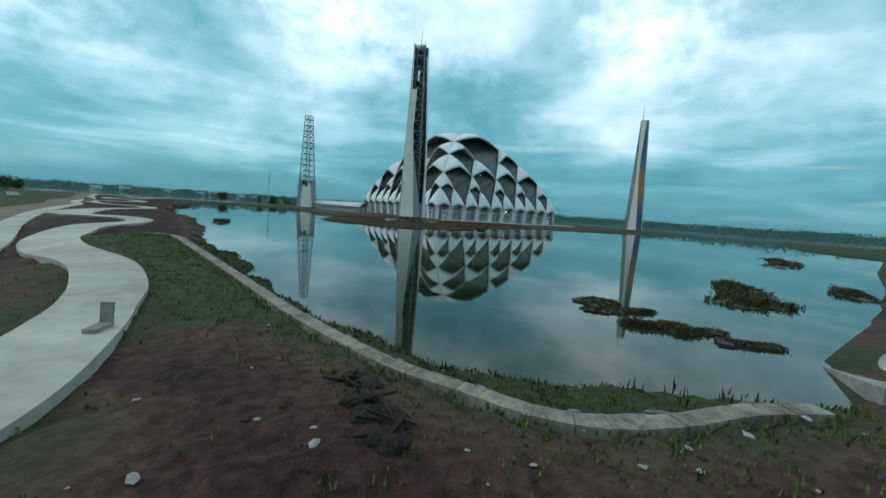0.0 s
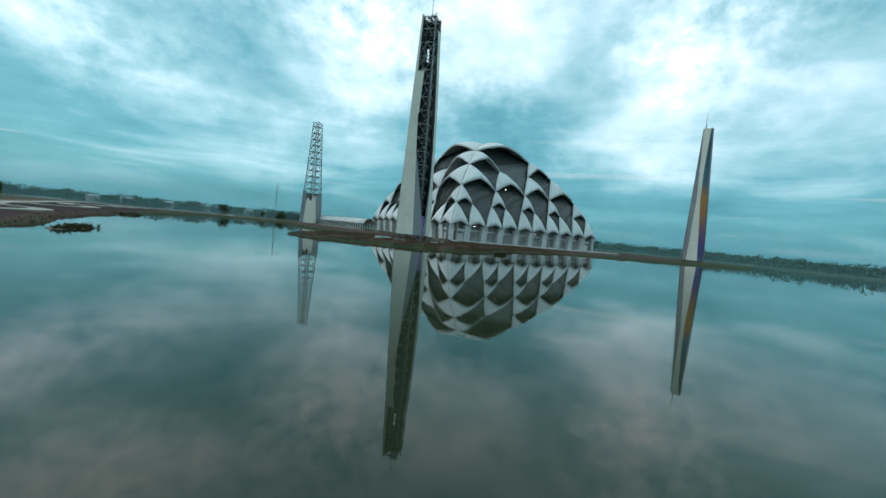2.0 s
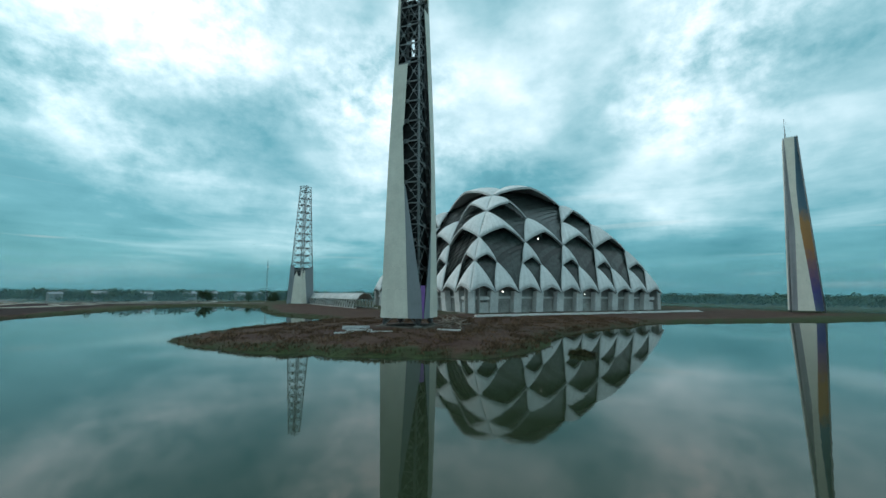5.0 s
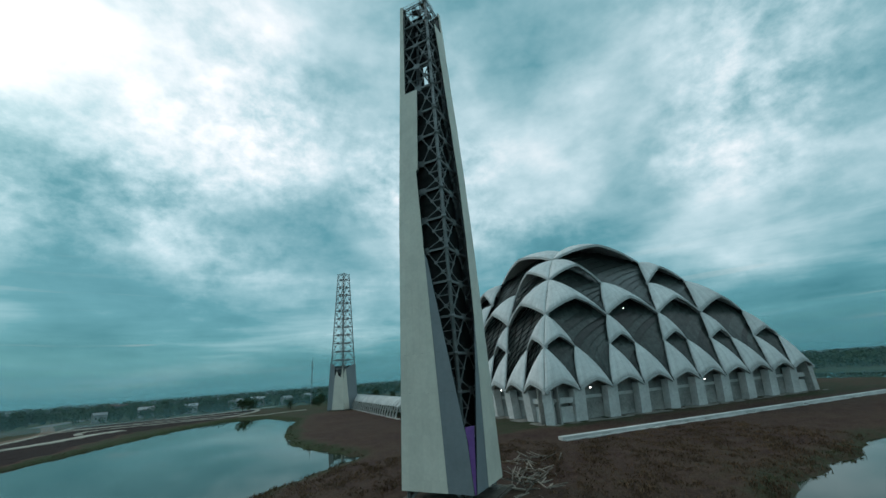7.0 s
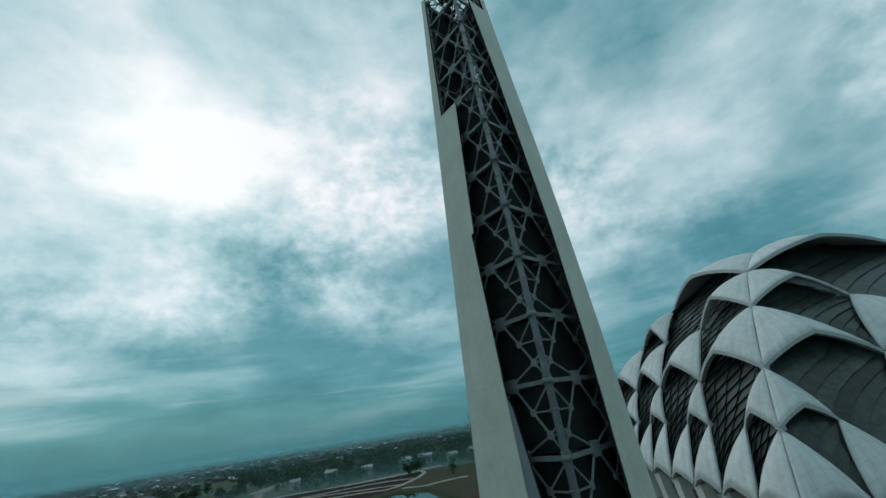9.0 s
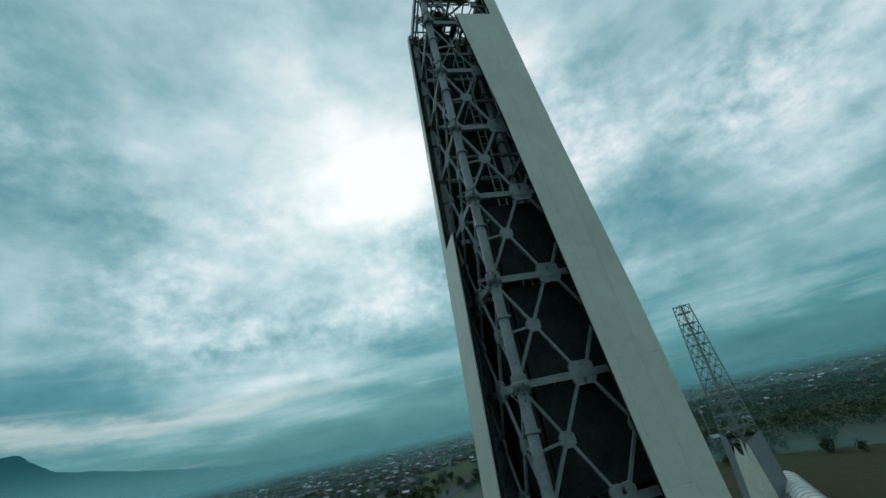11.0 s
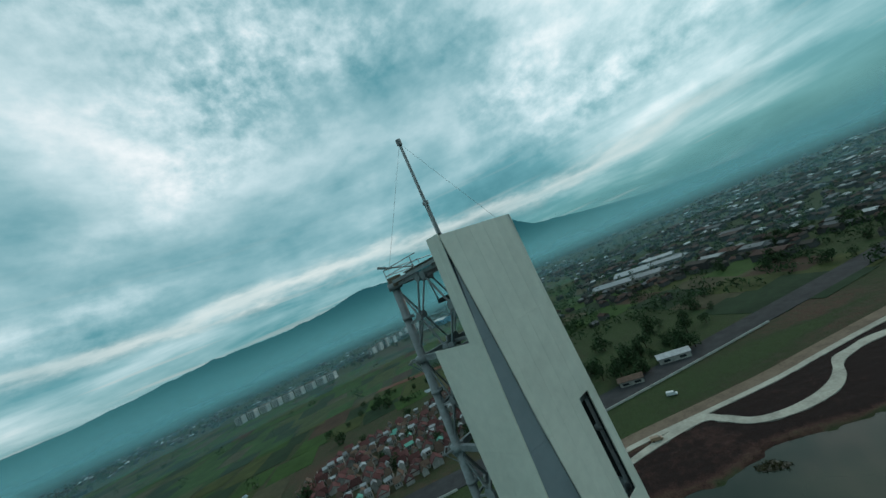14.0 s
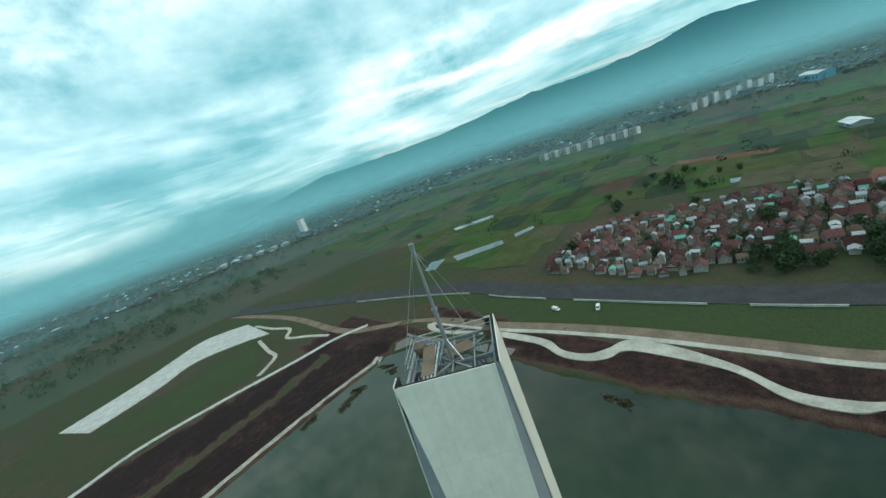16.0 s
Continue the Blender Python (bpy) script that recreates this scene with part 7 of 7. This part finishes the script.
def build_haze_sheets():
    """Upright sheets added for haze, ring behind ring, each a little denser and taller."""
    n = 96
    for r, dense in HAZE_SHEET_RINGS:
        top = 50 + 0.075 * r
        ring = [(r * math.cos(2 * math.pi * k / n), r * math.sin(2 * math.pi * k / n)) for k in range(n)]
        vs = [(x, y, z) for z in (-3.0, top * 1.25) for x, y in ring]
        me = mesh_of("backdrop_mist", vs, [(k, (k + 1) % n, n + (k + 1) % n, n + k) for k in range(n)], haze_sheet_material("mist", dense, top), True)
        thing("backdrop_mist", "thin blue-green sheet added for haze over the plain", "mist", kind="structure", data=me)
    # low sheet added for haze beyond the north and east shores
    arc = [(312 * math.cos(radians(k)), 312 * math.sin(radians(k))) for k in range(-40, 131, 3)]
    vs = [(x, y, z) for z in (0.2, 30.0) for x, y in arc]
    me = mesh_of("backdrop_mist", vs, [(k, k + 1, len(arc) + k + 1, len(arc) + k) for k in range(len(arc) - 1)], haze_sheet_material("ground mist", 0.24, 22), True)
    thing("backdrop_mist", "low sheet added for haze before the far tree line", "mist", kind="structure", data=me)


# blue-green haze colour of the added sheets, then their radius and density
HAZE_SHEET_COLOUR = (0.33, 0.69, 0.76)
HAZE_SHEET_RINGS = [(480, 0.06), (720, 0.12), (1050, 0.21), (1500, 0.30), (2150, 0.36), (3100, 0.40)]
build_haze_sheets()
# haze put into the emission: paler and bluer with distance
PLAIN_HAZE_STOPS = [(0.0, (0.016, 0.036, 0.034)), (0.1, (0.028, 0.075, 0.074)), (0.25, (0.040, 0.120, 0.122)), (0.5, (0.052, 0.172, 0.180)), (1.0, (0.064, 0.215, 0.228))]
# haze put into the emission: palest at the foot, darker towards the ridge
HILL_HAZE_STOPS = [(0.0, (0.064, 0.215, 0.228)), (0.15, (0.057, 0.200, 0.215)), (0.4, (0.034, 0.145, 0.165)), (0.7, (0.017, 0.092, 0.115)), (1.0, (0.012, 0.075, 0.10))]
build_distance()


def build_shore_houses():
    """Pale houses among the trees north of the lake."""
    rng = random.Random(17)
    base = house_proto(9, 7, 6.2, 1.6, TIN, "two-storey white house among trees north of the lake")
    base.matrix_world = pose(-107, 347, 1.0, 0, 0, 20)
    for x, y in ((-75, 361), (-32, 355), (0, 405), (11, 487), (-140, 352), (-58, 372), (-15, 372), (-160, 322)):
        f = rng.uniform(0.8, 1.3)
        copy_thing(base, pose(x, y, 1.0, 0, 0, rng.uniform(-30, 60)) @ Matrix.Diagonal((f, f, rng.uniform(.7, 1.1), 1)))


build_shore_houses()
